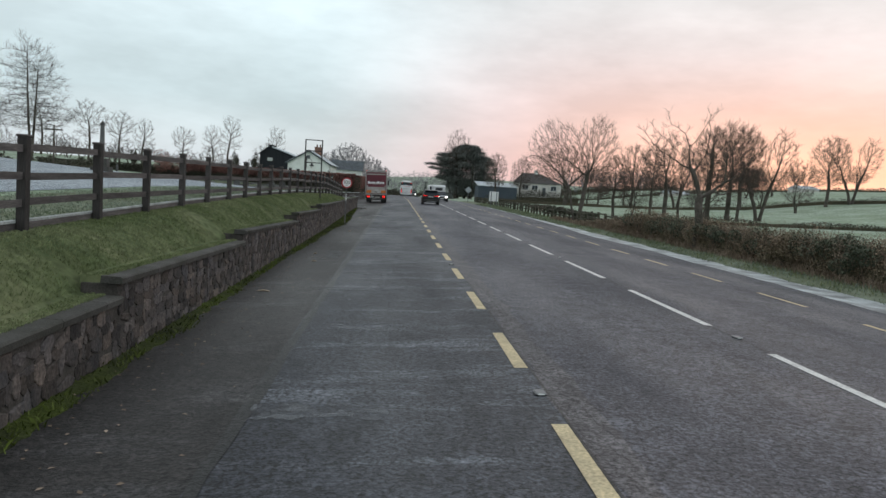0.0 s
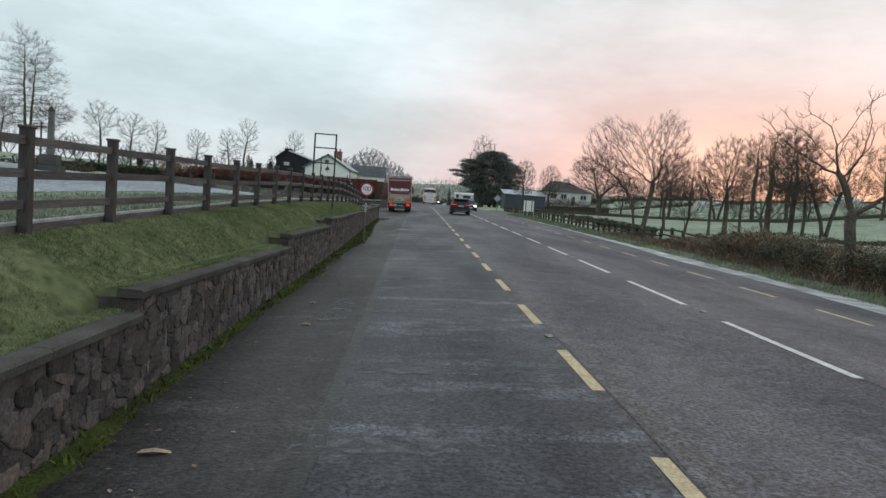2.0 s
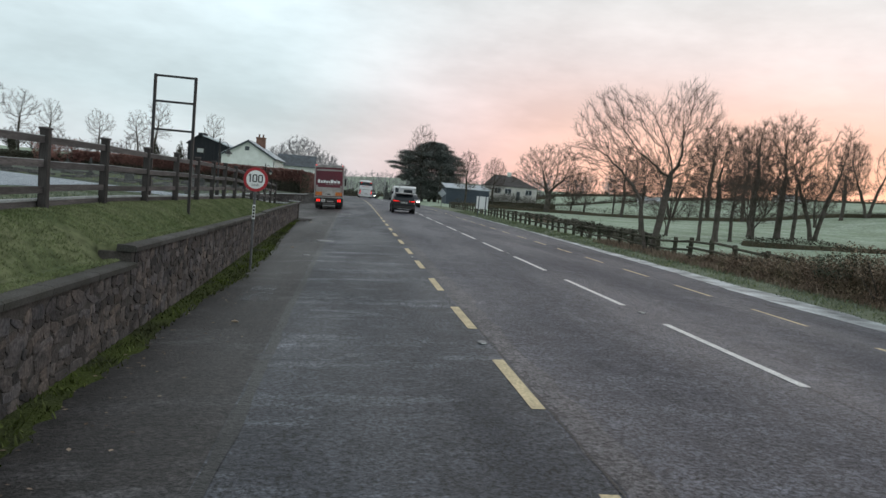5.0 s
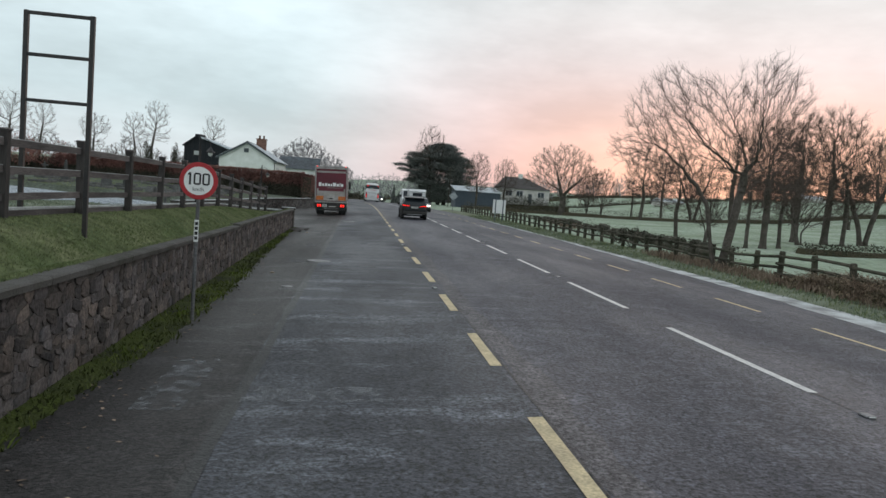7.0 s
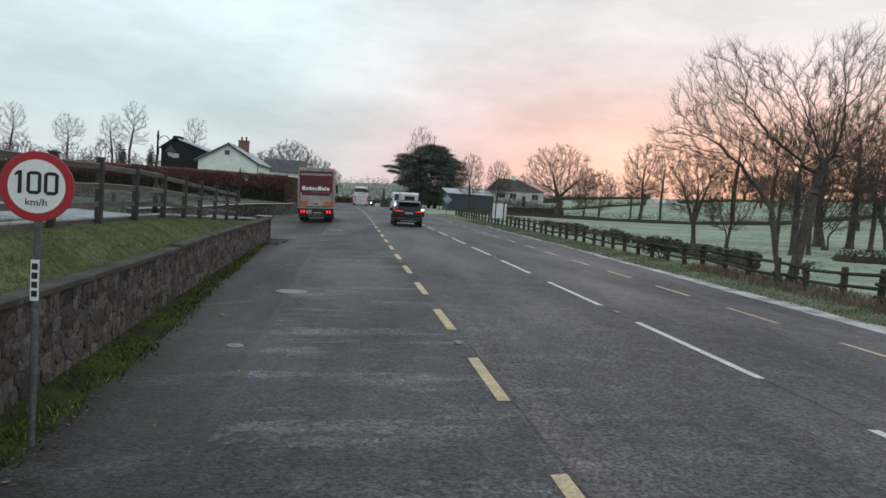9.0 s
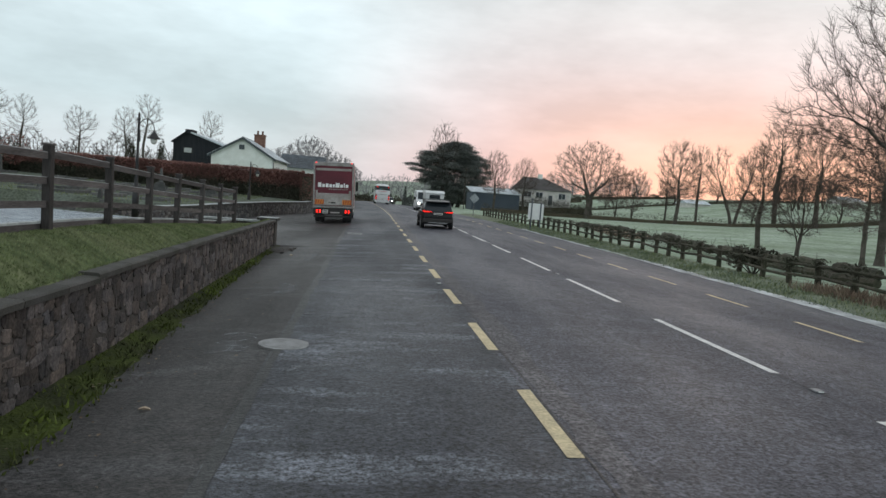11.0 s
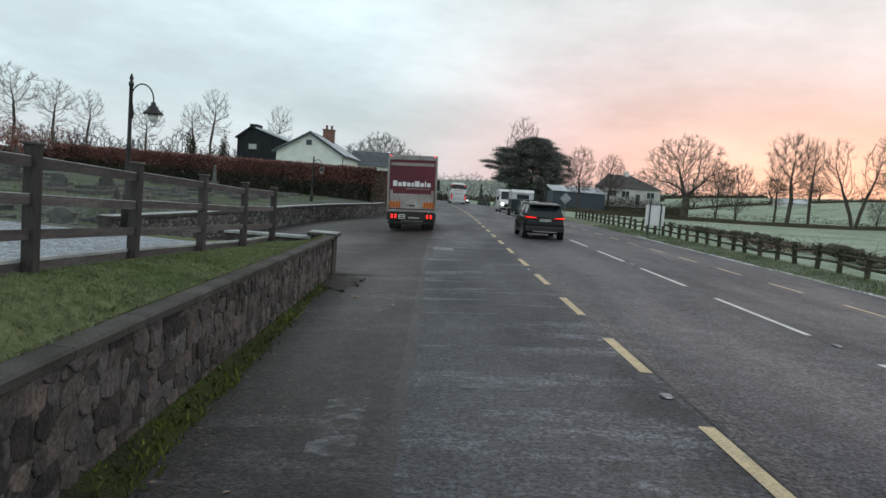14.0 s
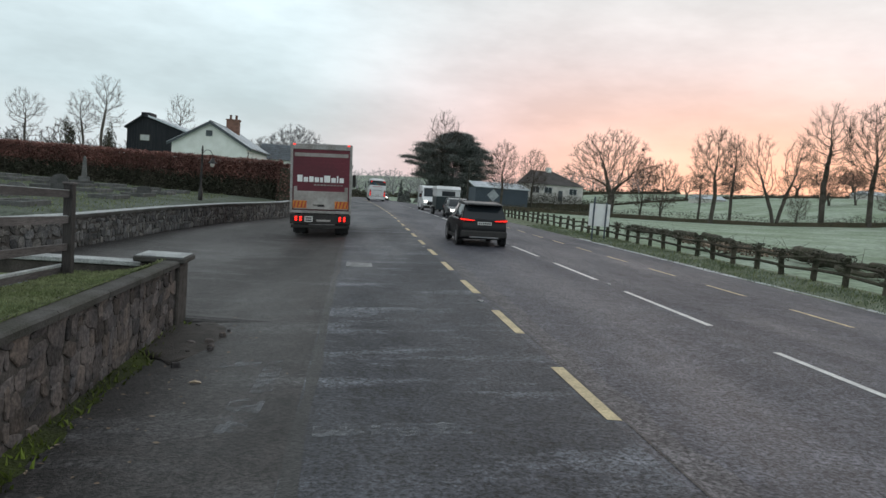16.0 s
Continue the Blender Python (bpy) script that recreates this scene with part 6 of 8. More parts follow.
def build_far_house():
    t = thing("bungalow", "white bungalow with a dark hipped roof across the field", "house")
    x0, x1, y0, y1, zb = 33.6, 45.4, 199, 208, 0.4
    part("wall", Build().box(x0, y0, zb - 0.5, x1, y1, 4.9), mat("white_render", (0.68, 0.66, 0.62), 0.9, scale=1, fine=30, bump=0.1, fine_amp=0.05), t)
    b = Build().add([(x0 - 0.4, y0 - 0.4, 4.8), (x1 + 0.4, y0 - 0.4, 4.8), (x1 + 0.4, y1 + 0.4, 4.8), (x0 - 0.4, y1 + 0.4, 4.8), (x0 + 1.4, 203.5, 7.7), (x1 - 5.5, 203.5, 7.7)], [(0, 1, 5, 4), (1, 2, 5), (2, 3, 4, 5), (3, 0, 4), (0, 3, 2, 1)])
    rf = part("roof", b, mat("brown_roof_tile", (0.070, 0.061, 0.058), 0.8, scale=1, fine=9, bump=0.4, col2=(0.050, 0.045, 0.043)), t, "dark brown hipped tile roof")
    part("chimney", Build().box(38.4, 203.0, 7.0, 39.4, 204.0, 8.5, 0.03), M_RENDER, rf)
    for x in (35.3, 38.0, 43.3):
        window(t, x, y0 - 0.02, 3.0, 1.7, 1.3)
    part("door", Build().box(40.2, y0 - 0.06, 1.6, 41.1, y0, 3.7, 0.01), M_FASCIA, t)
    # low white buildings on the ridge
    for x, y, w in ((92, 240, 7), (128, 222, 6)):
        s = thing("farm_shed", "low pale farm building on the ridge", "farm building", "farm sheds")
        z = land_z(x, y)
        part("wall", Build().box(x, y, z - 0.5, x + w, y + 8, z + 1.2), MATS["white_render"], s)
        part("roof", Build().prism([(y - 0.4, z + 1.2), (y + 4, z + 2.3), (y + 8.4, z + 1.2)], x - 0.3, x + w + 0.3, "x"), M_SLATE, s)


build_far_house()


def field_hedge(name, poly, h, w, n, label, seed, material=None, size=0.16):
    r = random.Random(seed)
    t = thing(name, label, "hedge", "field hedges")
    pts = along(poly, 3.0)
    b, rings, spots = Build(), [], []
    for x, y in pts:
        g = land_z(x, y)
        hh = h * (0.75 + 0.3 * noise.noise(Vector((x * 0.2, y * 0.2, 1))))
        rings.append([(x, y - w / 2, g - 0.3), (x, y - w / 4, g + hh * 0.5), (x, y + w / 4, g + hh * 0.5), (x, y + w / 2, g - 0.3)])
    b.loft(rings)
    part("bank", b, M_SOIL, t)
    for _ in range(n):
        k = r.randrange(len(pts) - 1)
        u = r.random()
        x, y = (pts[k][i] + (pts[k + 1][i] - pts[k][i]) * u for i in (0, 1))
        hh = h * (0.8 + 0.5 * noise.noise(Vector((x * 0.25, y * 0.25, 1))))
        a = r.uniform(0, math.pi)
        spots.append((x + r.gauss(0, 0.1), y - math.cos(a) * w / 2, land_z(x, y) + math.sin(a) * hh * r.uniform(0.6, 1.1)))
    part("foliage", leafy(spots, size, seed).mesh("foliage"), material or M_DARKLEAF, t)


field_hedge("field_hedge", ((22, 180), (36, 165), (44, 157.5), (50, 154), (60, 153), (70, 151.5), (90, 147), (110, 110), (120, 60), (125, 20)), 1.6, 2.8, 26000, "low dark field hedge between frosty pastures", 71, size=0.09)
field_hedge("field_hedge", ((29, 71.5), (38, 70.5), (52, 69), (70, 64), (100, 56)), 0.75, 1.3, 14000, "low dark earth bank with dead growth across the pasture", 77, size=0.08)
field_hedge("field_hedge", ((31.5, 196.5), (40, 196.5), (50, 197.5)), 3.7, 1.6, 5000, "brown garden hedge in front of the bungalow", 76, size=0.14)
field_hedge("field_hedge", ((45, 262), (87, 262), (118, 250), (146, 232), (175, 200), (200, 150), (220, 100)), 1.3, 2.2, 9000, "dark hedge along the far ridge of the pasture", 72, size=0.25)
field_hedge("field_hedge", ((-34, -10), (-33, 30), (-34, 70), (-40, 96)), 1.5, 1.4, 8000, "dark hedge behind the car park", 73, size=0.14)


def build_log_bank():
    """Felled trunks and cut branches laid along the inside of the roadside fence."""
    r = random.Random(29)
    t = thing("log_bank", "row of felled mossy trunks and cut branches behind the fence", "log pile")
    line = along(((20.6, 108), (20.2, 96), (19.6, 88), (18.4, 79), (17.4, 70), (16.8, 60)), 2.2)
    for (xa, ya), (xb, yb) in zip(line[:-1], line[1:]):
        for k in range(2):
            rad = r.uniform(0.10, 0.20)
            o = r.gauss(0, 0.25)
            za, zb = land_z(xa, ya) + rad * (1 + 1.5 * k), land_z(xb, yb) + rad * (1 + 1.5 * k)
            rings = []
            for i in range(6):
                f = -0.15 + 1.3 * i / 5
                c = (xa + (xb - xa) * f + o + 0.08 * r.gauss(0, 1), ya + (yb - ya) * f, za + (zb - za) * f + 0.03 * r.gauss(0, 1))
                q = rad * (1.05 - 0.10 * i / 5)
                rings.append([(c[0] + q * math.cos(a), c[1], c[2] + q * math.sin(a)) for a in [6.283 * j / 8 for j in range(8)]])
            part("log", Build().loft(rings), M_OLDWOOD, t)
    twigs = Build()
    for _ in range(450):
        k = r.randrange(len(line) - 1)
        f = r.random()
        p = Vector((line[k][0] + (line[k + 1][0] - line[k][0]) * f + r.gauss(0, 0.45), line[k][1] + (line[k + 1][1] - line[k][1]) * f, 0))
        p.z = land_z(p.x, p.y) + r.uniform(0.05, 0.5)
        d = Vector((r.gauss(0, 0.35), r.gauss(0, 0.6), r.gauss(0.15, 0.22)))
        twigs.tube(p, p + d, 0.014, 0.005, 3, False)
    tagged(part("cut_branches", twigs.mesh("cut_branches"), M_BARK, t), kind="stuff")


build_log_bank()
for x, y, h, a in ((97.0, 196.0, 8.0, 0), (101.0, 199.0, 8.6, 90), (105.0, 196.0, 7.4, 200)):
    plant("small", x, y, h, a, wide=1.3, label="rounded dense bare copse tree on the far ridge", group="ridge trees")


def build_conifers():
    r = random.Random(64)
    cx, cy = 19.4, 212.0
    zb = land_z(cx, cy)
    t = thing("cypress_tree", "broad dark cypress with flat layered boughs beside the road", "conifer tree", at=pose(0, 0, 0))
    tr = Build()
    spots = []

    def pad(c, rr, n):
        for _ in range(n):
            spots.append(tuple(c + Vector((r.gauss(0, 0.55) * rr, r.gauss(0, 0.55) * rr, r.gauss(0, 0.20) * rr))))

    for sx, h, rad in ((-2.6, 13.0, 0.5), (2.4, 15.0, 0.55), (5.6, 12.0, 0.45), (-5.2, 10.0, 0.4), (0.3, 14.0, 0.5)):
        tr.tube((cx + sx * 0.7, cy, zb - 0.3), (cx + sx * 1.1, cy, zb + h * 0.9), rad, 0.1, 8, False)
    # shelves of flat foliage, the crown widest at two thirds of its height and domed on top
    for k in range(430):
        a, u = r.uniform(0, 6.283), r.random() ** 0.75
        z = 1.6 + 14.2 * u
        side = 0.5 + 0.5 * math.cos(a)
        left = lerp_table(u, ((0, 0.45), (0.2, 0.60), (0.4, 0.80), (0.6, 0.92), (0.75, 0.74), (0.9, 0.42), (1, 0.10)))
        right = lerp_table(u, ((0, 0.62), (0.2, 0.78), (0.4, 0.84), (0.6, 0.86), (0.75, 0.70), (0.9, 0.46), (1, 0.14)))
        edge = 10.4 * (left + (right - left) * side + 0.16 * noise.noise(Vector((math.cos(a) * 2.2, math.sin(a) * 2.2, u * 7))))
        f = r.random() ** 0.40
        c = Vector((cx + 0.6 + math.cos(a) * edge * f, cy + math.sin(a) * edge * f * 0.8, zb + z - 0.5 * f))
        tr.tube((cx + 0.6 + math.cos(a) * 1.8, cy + math.sin(a), zb + z - 1.0), tuple(c), 0.08, 0.02, 4, False)
        pad(c, r.uniform(0.9, 1.7), 300)
    for k in range(150):
        a, u = r.uniform(0, 6.283), r.random()
        q = 6.6 * math.sin(0.5 + 2.2 * u) * r.random() ** 0.6
        pad(Vector((cx + 0.6 + math.cos(a) * q, cy - 1.5 + math.sin(a) * q * 0.6, zb + 1.2 + 12.6 * u)), r.uniform(1.5, 2.3), 330)
    # long level boughs reaching out over the road
    for z, reach in ((6.2, 9.0), (8.4, 11.4), (9.9, 11.8), (11.4, 10.2), (12.8, 8.6)):
        for s in (-0.9, 0.1, 0.9):
            e = Vector((cx + 0.6 - reach * r.uniform(0.82, 1.02), cy + s * 3.0, zb + z + r.uniform(-0.4, 0.4)))
            b0 = Vector((cx - 2.0, cy + s * 0.5, zb + z - 1.0))
            tr.tube(b0, e, 0.14, 0.03, 5, False)
            for q in range(7):
                pad(b0.lerp(e, 0.35 + 0.65 * q / 6), r.uniform(0.6, 1.2), 170)
    part("trunk", tr.mesh("trunk", True), M_BARK, t)
    part("crown", leafy(spots, 0.13, 65, normal_up=0.4).mesh("crown"), M_HAZENEEDLE, t)
    for x, y, h, w in ((7.6, 200, 4.4, 1.3), (9.0, 204, 2.6, 2.6), (4.8, 214, 2.4, 2.8), (11.5, 196, 2.2, 3.0), (2.5, 230, 2.2, 3.5), (13.5, 190, 1.8, 3.0)):
        k = thing("evergreen_shrub", "dark evergreen shrub at the roadside", "shrub", "roadside shrubs")
        zb = land_z(x, y) - 0.1
        sp = []
        for _ in range(1700):
            u = r.random()
            a = r.uniform(0, 6.283)
            rr = w * (1 - u) ** 0.7 * r.uniform(0.6, 1.0) * (0.8 + 0.3 * noise.noise(Vector((a, u * 3, x))))
            sp.append((x + math.cos(a) * rr * 0.6, y + math.sin(a) * rr * 0.6, zb + u * h))
        part("stem", Build().tube((x, y, zb - 0.2), (x, y, zb + h * 0.8), 0.12, 0.03, 6), M_BARK, k)
        part("foliage", leafy(sp, 0.15, 66).mesh("foliage"), M_HAZENEEDLE, k)


build_conifers()


def build_distance():
    # woods and far hedges beyond the bend
    r = random.Random(70)
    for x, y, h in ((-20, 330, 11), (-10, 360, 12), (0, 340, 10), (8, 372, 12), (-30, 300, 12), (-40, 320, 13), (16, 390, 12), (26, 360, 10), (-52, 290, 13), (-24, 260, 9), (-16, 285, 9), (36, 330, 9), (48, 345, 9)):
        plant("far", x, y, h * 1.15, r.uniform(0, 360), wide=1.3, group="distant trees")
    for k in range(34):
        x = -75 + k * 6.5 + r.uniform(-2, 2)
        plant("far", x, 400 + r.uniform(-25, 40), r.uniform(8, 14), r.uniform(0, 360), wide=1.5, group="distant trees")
    field_hedge("field_hedge", ((-90, 405), (-20, 398), (60, 410), (150, 380)), 3.5, 4.0, 5000, "far hedge line along the rising ground", 75, size=0.5)
    field_hedge("field_hedge", ((-60, 250), (-25, 240), (-8, 262), (2, 300), (-4, 350), (40, 372), (90, 340)), 2.6, 3.5, 5000, "far frosty hedge beyond the bend", 74, size=0.45)
    # ridge trees to the right, seen against the glow
    for x, y, h in ((60, 262, 7), (75, 262, 6), (96, 258, 8), (108, 254, 7), (124, 247, 9), (136, 240, 8), (150, 228, 9), (162, 214, 10), (176, 198, 9), (186, 180, 10), (196, 160, 10), (206, 138, 11), (212, 118, 10)):
        plant("round" if r.random() < 0.5 else "ash", x, y, h, r.uniform(0, 360), wide=1.3, group="ridge trees")


build_distance()


def build_poles():
    for x, y, h in ((-33.0, 70.0, 4.6), (19.0, 185.0, 8.6)):
        z = land_z(x, y)
        t = thing("utility_pole", "slim wooden utility pole carrying wires", "utility pole", "utility poles")
        part("pole", Build().tube((x, y, z - 0.5), (x, y, z + h), 0.09, 0.07, 8), M_BARK, t)
        part("crossarm", Build().box(x - 0.8, y - 0.06, z + h - 0.5, x + 0.8, y + 0.06, z + h - 0.38, 0.01), M_BARK, t)
        for s in (-0.7, 0, 0.7):
            part("insulator", Build().lathe([(0.03, 0), (0.05, 0.05), (0.03, 0.12)], 6, (x + s, y, z + h - 0.38)), M_COPING, t)


build_poles()


# ---- vehicles, standing where they are seen longest ----
L_TAIL = lamp_mat("lit_tail_lamp", (1.0, 0.02, 0.012), 1.8)
L_HEAD = lamp_mat("lit_head_lamp", (1.0, 0.95, 0.85), 6.0)
L_MARK = lamp_mat("lit_marker_lamp", (1.0, 0.05, 0.03), 1.5)
M_AMBER = mat("amber_lens", (0.55, 0.16, 0.02), 0.3, bump=0, var=0.1, fine_amp=0.05)
M_REDLENS = mat("red_lens", (0.30, 0.012, 0.012), 0.25, bump=0, var=0.1, fine_amp=0.05)
M_ALU = mat("dirty_aluminium", (0.36, 0.35, 0.34), 0.5, scale=2, fine=20, bump=0.1, metal=0.3, col2=(0.25, 0.235, 0.22))
M_MAROON = mat("maroon_panel", (0.145, 0.016, 0.030), 0.55, scale=0.9, fine=12, bump=0.05, col2=(0.10, 0.016, 0.026), fine_amp=0.12)
M_GREYPANEL = mat("dirty_white_panel", (0.40, 0.38, 0.36), 0.6, scale=1.1, fine=9, bump=0.05, col2=(0.25, 0.225, 0.205), fine_amp=0.15)
M_ORANGE = mat("orange_reflective", (0.62, 0.22, 0.03), 0.5, scale=4, fine=20, bump=0, col2=(0.48, 0.16, 0.03))
M_RIM = mat("alloy_rim", (0.30, 0.30, 0.31), 0.4, metal=0.7, bump=0)
M_BLACKPAINT = mat("black_car_paint", (0.010, 0.011, 0.013), 0.38, scale=1, fine=8, bump=0, spec=0.3)
M_WHITEPAINT = mat("white_vehicle_paint", (0.66, 0.67, 0.68), 0.3, scale=0.8, fine=8, bump=0, col2=(0.56, 0.57, 0.57), fine_amp=0.05)
M_SILVER = mat("silver_car_paint", (0.20, 0.21, 0.22), 0.3, scale=1, fine=8, bump=0, metal=0.4)
M_GREENPAINT = mat("dark_green_panel", (0.018, 0.032, 0.036), 0.4, scale=1, fine=8, bump=0)
M_PLATE = mat("number_plate", (0.62, 0.62, 0.60), 0.5, bump=0, var=0.05, fine_amp=0.03)


def shell(sil, hw, bev=0.04, seg=2):
    """A body from its side outline (y, z), with half width hw(y, z), its edges rounded."""
    n = len(sil)
    bm = bmesh.new()
    a = [bm.verts.new((-hw(y, z), y, z)) for y, z in sil]
    b = [bm.verts.new((hw(y, z), y, z)) for y, z in sil]
    bm.faces.new(a)
    bm.faces.new(b[::-1])
    for i in range(n):
        j = (i + 1) % n
        bm.faces.new((a[j], a[i], b[i], b[j]))
    bmesh.ops.recalc_face_normals(bm, faces=bm.faces)
    if bev:
        bmesh.ops.bevel(bm, geom=list(bm.edges), offset=bev, segments=seg, affect="EDGES", profile=0.6, clamp_overlap=True)
    me = bpy.data.meshes.new("body")
    bm.to_mesh(me)
    bm.free()
    me.polygons.foreach_set("use_smooth", [True] * len(me.polygons))
    return me


def wheel(parent, x, y, r, w, rim=M_RIM):
    s = 1 if x > 0 else -1
    b = Build().lathe([(r * 0.6, -w / 2), (r * 0.92, -w / 2), (r, -w / 2 + 0.03), (r, w / 2 - 0.03), (r * 0.92, w / 2), (r * 0.6, w / 2)], 22, (x, y, r), "x")
    t = part("wheel", b, M_RUBBER, parent, smooth=False)
    b = Build().lathe([(r * 0.62, s * (w / 2 + 0.003)), (r * 0.55, s * (w / 2 - 0.03)), (r * 0.2, s * (w / 2 - 0.04)), (r * 0.16, s * (w / 2 - 0.01)), (0.01, s * (w / 2 - 0.01))], 18, (x, y, r), "x")
    rm = part("rim", b, rim, t)
    return t


def plate(parent, y, z, w=0.52, h=0.11, s=-1):
    p = part("number_plate", Build().box(-w / 2, y, z, w / 2, y + 0.02, z + h, 0.004), M_PLATE, parent)
    b = Build()
    yy = (y - 0.004, y - 0.001) if s < 0 else (y + 0.021, y + 0.024)
    for i in range(6):
        x = -w * 0.38 + i * w * 0.152
        b.box(x - w * 0.05, yy[0], z + 0.025, x + w * 0.05, yy[1], z + h - 0.025)
    part("writing_bars", b, M_BLACK, p)


def build_truck():
    t = thing("box_lorry", "maroon and silver box lorry parked with brake lights lit", "lorry", at=pose(-2.66, 81.4, -0.255, 0, -2.3, 0.4))
    W, L, Z0, Z1 = 1.21, 7.2, 0.92, 3.66
    part("box_body", Build().box(-W + 0.02, 0.06, Z0, W - 0.02, L, Z1 - 0.02, 0.03), M_MAROON, t, "maroon side panels")
    b = Build()
    b.box(-W, 0.0, Z0, -W + 0.10, 0.10, Z1, 0.015).box(W - 0.10, 0.0, Z0, W, 0.10, Z1, 0.015).box(-W + 0.10, 0.0, Z1 - 0.22, W - 0.10, 0.10, Z1, 0.015).box(-W + 0.10, 0.0, Z0, W - 0.10, 0.10, Z0 + 0.12, 0.012)
    part("rear_frame", b, M_ALU, t, "grimy silver rear door frame")
    door = part("shutter", Build().box(-W + 0.10, 0.035, Z0 + 0.12, W - 0.10, 0.075, Z1 - 0.22, 0.005), M_MAROON, t, "maroon roller shutter")
    for i in range(11):
        z = Z0 + 0.95 + i * 0.155
        part("slat", Build().box(-W + 0.11, 0.029, z, W - 0.11, 0.036, z + 0.143, 0.003), M_MAROON, door)
    part("top_strip", Build().box(-W + 0.16, 0.020, 3.16, W - 0.16, 0.030, 3.30, 0.003), M_GREYPANEL, door, "dirty white strip")
    # lettering on the shutter, as plain bars
    x = -0.93
    for w, h in ((0.20, 0.27), (0.17, 0.19), (0.17, 0.22), (0.17, 0.19), (0.11, 0.19), (0.24, 0.27), (0.17, 0.19), (0.06, 0.27), (0.17, 0.19)):
        part("lettering_bar", Build().box(x, 0.018, 2.16, x + w, 0.027, 2.16 + h, 0.004), M_SIGNWHITE, door)
        x += w + 0.045
    for i in range(9):
        part("small_bar", Build().box(-0.28 + i * 0.13, 0.018, 2.03, -0.19 + i * 0.13, 0.027, 2.075), M_GREYPANEL, door)
    lift = part("tail_lift", Build().box(-W + 0.15, -0.03, 1.08, W - 0.15, 0.02, 1.80, 0.012).box(-W + 0.15, -0.03, 1.80, -W + 0.28, 0.018, 1.98, 0.01).box(W - 0.28, -0.03, 1.80, W - 0.15, 0.018, 1.98, 0.01), M_GREYPANEL, t, "dirty white folded tail lift")
    for s in (-1, 1):
        p = part("marker_plate", Build().box(s * 0.82 - 0.27, -0.042, 1.12, s * 0.82 + 0.27, -0.031, 1.42, 0.004), M_ORANGE, lift, "orange reflective plate")
        b = Build()
        for k in range(4):
            xx = s * 0.82 - 0.25 + k * 0.14
            b.add([(xx, -0.046, 1.14), (xx + 0.05, -0.046, 1.14), (xx + 0.11, -0.046, 1.40), (xx + 0.06, -0.046, 1.40)], [(0, 1, 2, 3)])
        part("stripe", b, mat("red_reflective", (0.42, 0.05, 0.03), 0.5, bump=0), p)
    part("latch", Build().box(-0.12, -0.07, 1.20, 0.14, -0.03, 1.28, 0.01).box(-0.30, -0.055, 1.24, -0.12, -0.035, 1.27, 0.005), M_CHASSIS, lift)
    part("bumper", Build().box(-W + 0.02, -0.02, 0.50, W - 0.02, 0.14, 0.88, 0.02), M_CHASSIS, t, "black rear light beam")
    part("underrun_bar", Build().box(-W + 0.05, 0.05, 0.33, W - 0.05, 0.17, 0.46, 0.02), M_CHASSIS, t)
    for s in (-1, 1):
        cl = part("lamp_cluster", Build().box(s * 0.86 - 0.20, -0.05, 0.60, s * 0.86 + 0.20, -0.02, 0.82, 0.012), M_CHASSIS, t)
        for dx in (-0.09, 0.09):
            for dz in (0.66, 0.76):
                part("brake_light", Build().lathe([(0.05, -0.055), (0.05, -0.075), (0.03, -0.085), (0.005, -0.087)], 12, (s * 0.86 + dx, 0, dz), "y"), L_TAIL, cl, "lit red brake light")
        part("mudflap", Build().box(s * 0.86 - 0.24, 0.55, 0.12, s * 0.86 + 0.24, 0.57, 0.62), M_RUBBER, t)
        part("top_marker", Build().box(s * 1.06 - 0.05, -0.02, 3.60, s * 1.06 + 0.05, 0.02, 3.65, 0.008), L_MARK, t, "small lit red marker lamp")
        for w in (0.0, 0.30):
            wheel(t, s * (0.98 - w), 1.55, 0.46, 0.26, M_CHASSIS)
        wheel(t, s * 1.0, 7.9, 0.46, 0.28, M_CHASSIS)
        part("mirror", Build().box(s * 1.33 - 0.08, 8.3, 1.95, s * 1.33 + 0.08, 8.42, 2.6, 0.03), M_CHASSIS, t)
        part("side_guard", Build().box(s * 1.15 - 0.02, 2.3, 0.55, s * 1.15 + 0.02, 6.7, 0.70, 0.01).box(s * 1.15 - 0.02, 2.3, 0.82, s * 1.15 + 0.02, 6.7, 0.90, 0.01), M_ALU, t)
    part("chassis", Build().box(-0.45, 0.15, 0.62, 0.45, 8.6, 0.91, 0.02), M_CHASSIS, t)
    part("roof_frost", Build().box(-W + 0.04, 0.03, Z1 - 0.018, W - 0.04, L - 0.05, Z1 + 0.012, 0.01), M_FROSTCAP, t, "white frost on the roof")
    p = part("number_plate", Build().box(-0.62, -0.035, 0.58, -0.30, -0.021, 0.80, 0.004), M_PLATE, t)
    part("writing_bars", Build().box(-0.58, -0.04, 0.71, -0.34, -0.036, 0.76).box(-0.58, -0.04, 0.62, -0.34, -0.036, 0.67), M_BLACK, p)
    part("step_plate", Build().box(-0.15, -0.032, 0.60, 0.40, -0.021, 0.68, 0.004), M_GREYPANEL, t)
    cab = shell([(7.3, 0.75), (9.1, 0.75), (9.15, 1.4), (8.95, 2.75), (8.6, 2.95), (7.3, 2.95)], lambda y, z: 1.18, 0.06)
    part("cab", cab, M_WHITEPAINT, t, "white cab ahead of the box")
    part("wind_deflector", shell([(7.5, 2.9), (8.5, 2.95), (7.5, 3.55)], lambda y, z: 1.0, 0.04), M_WHITEPAINT, t)


build_truck()


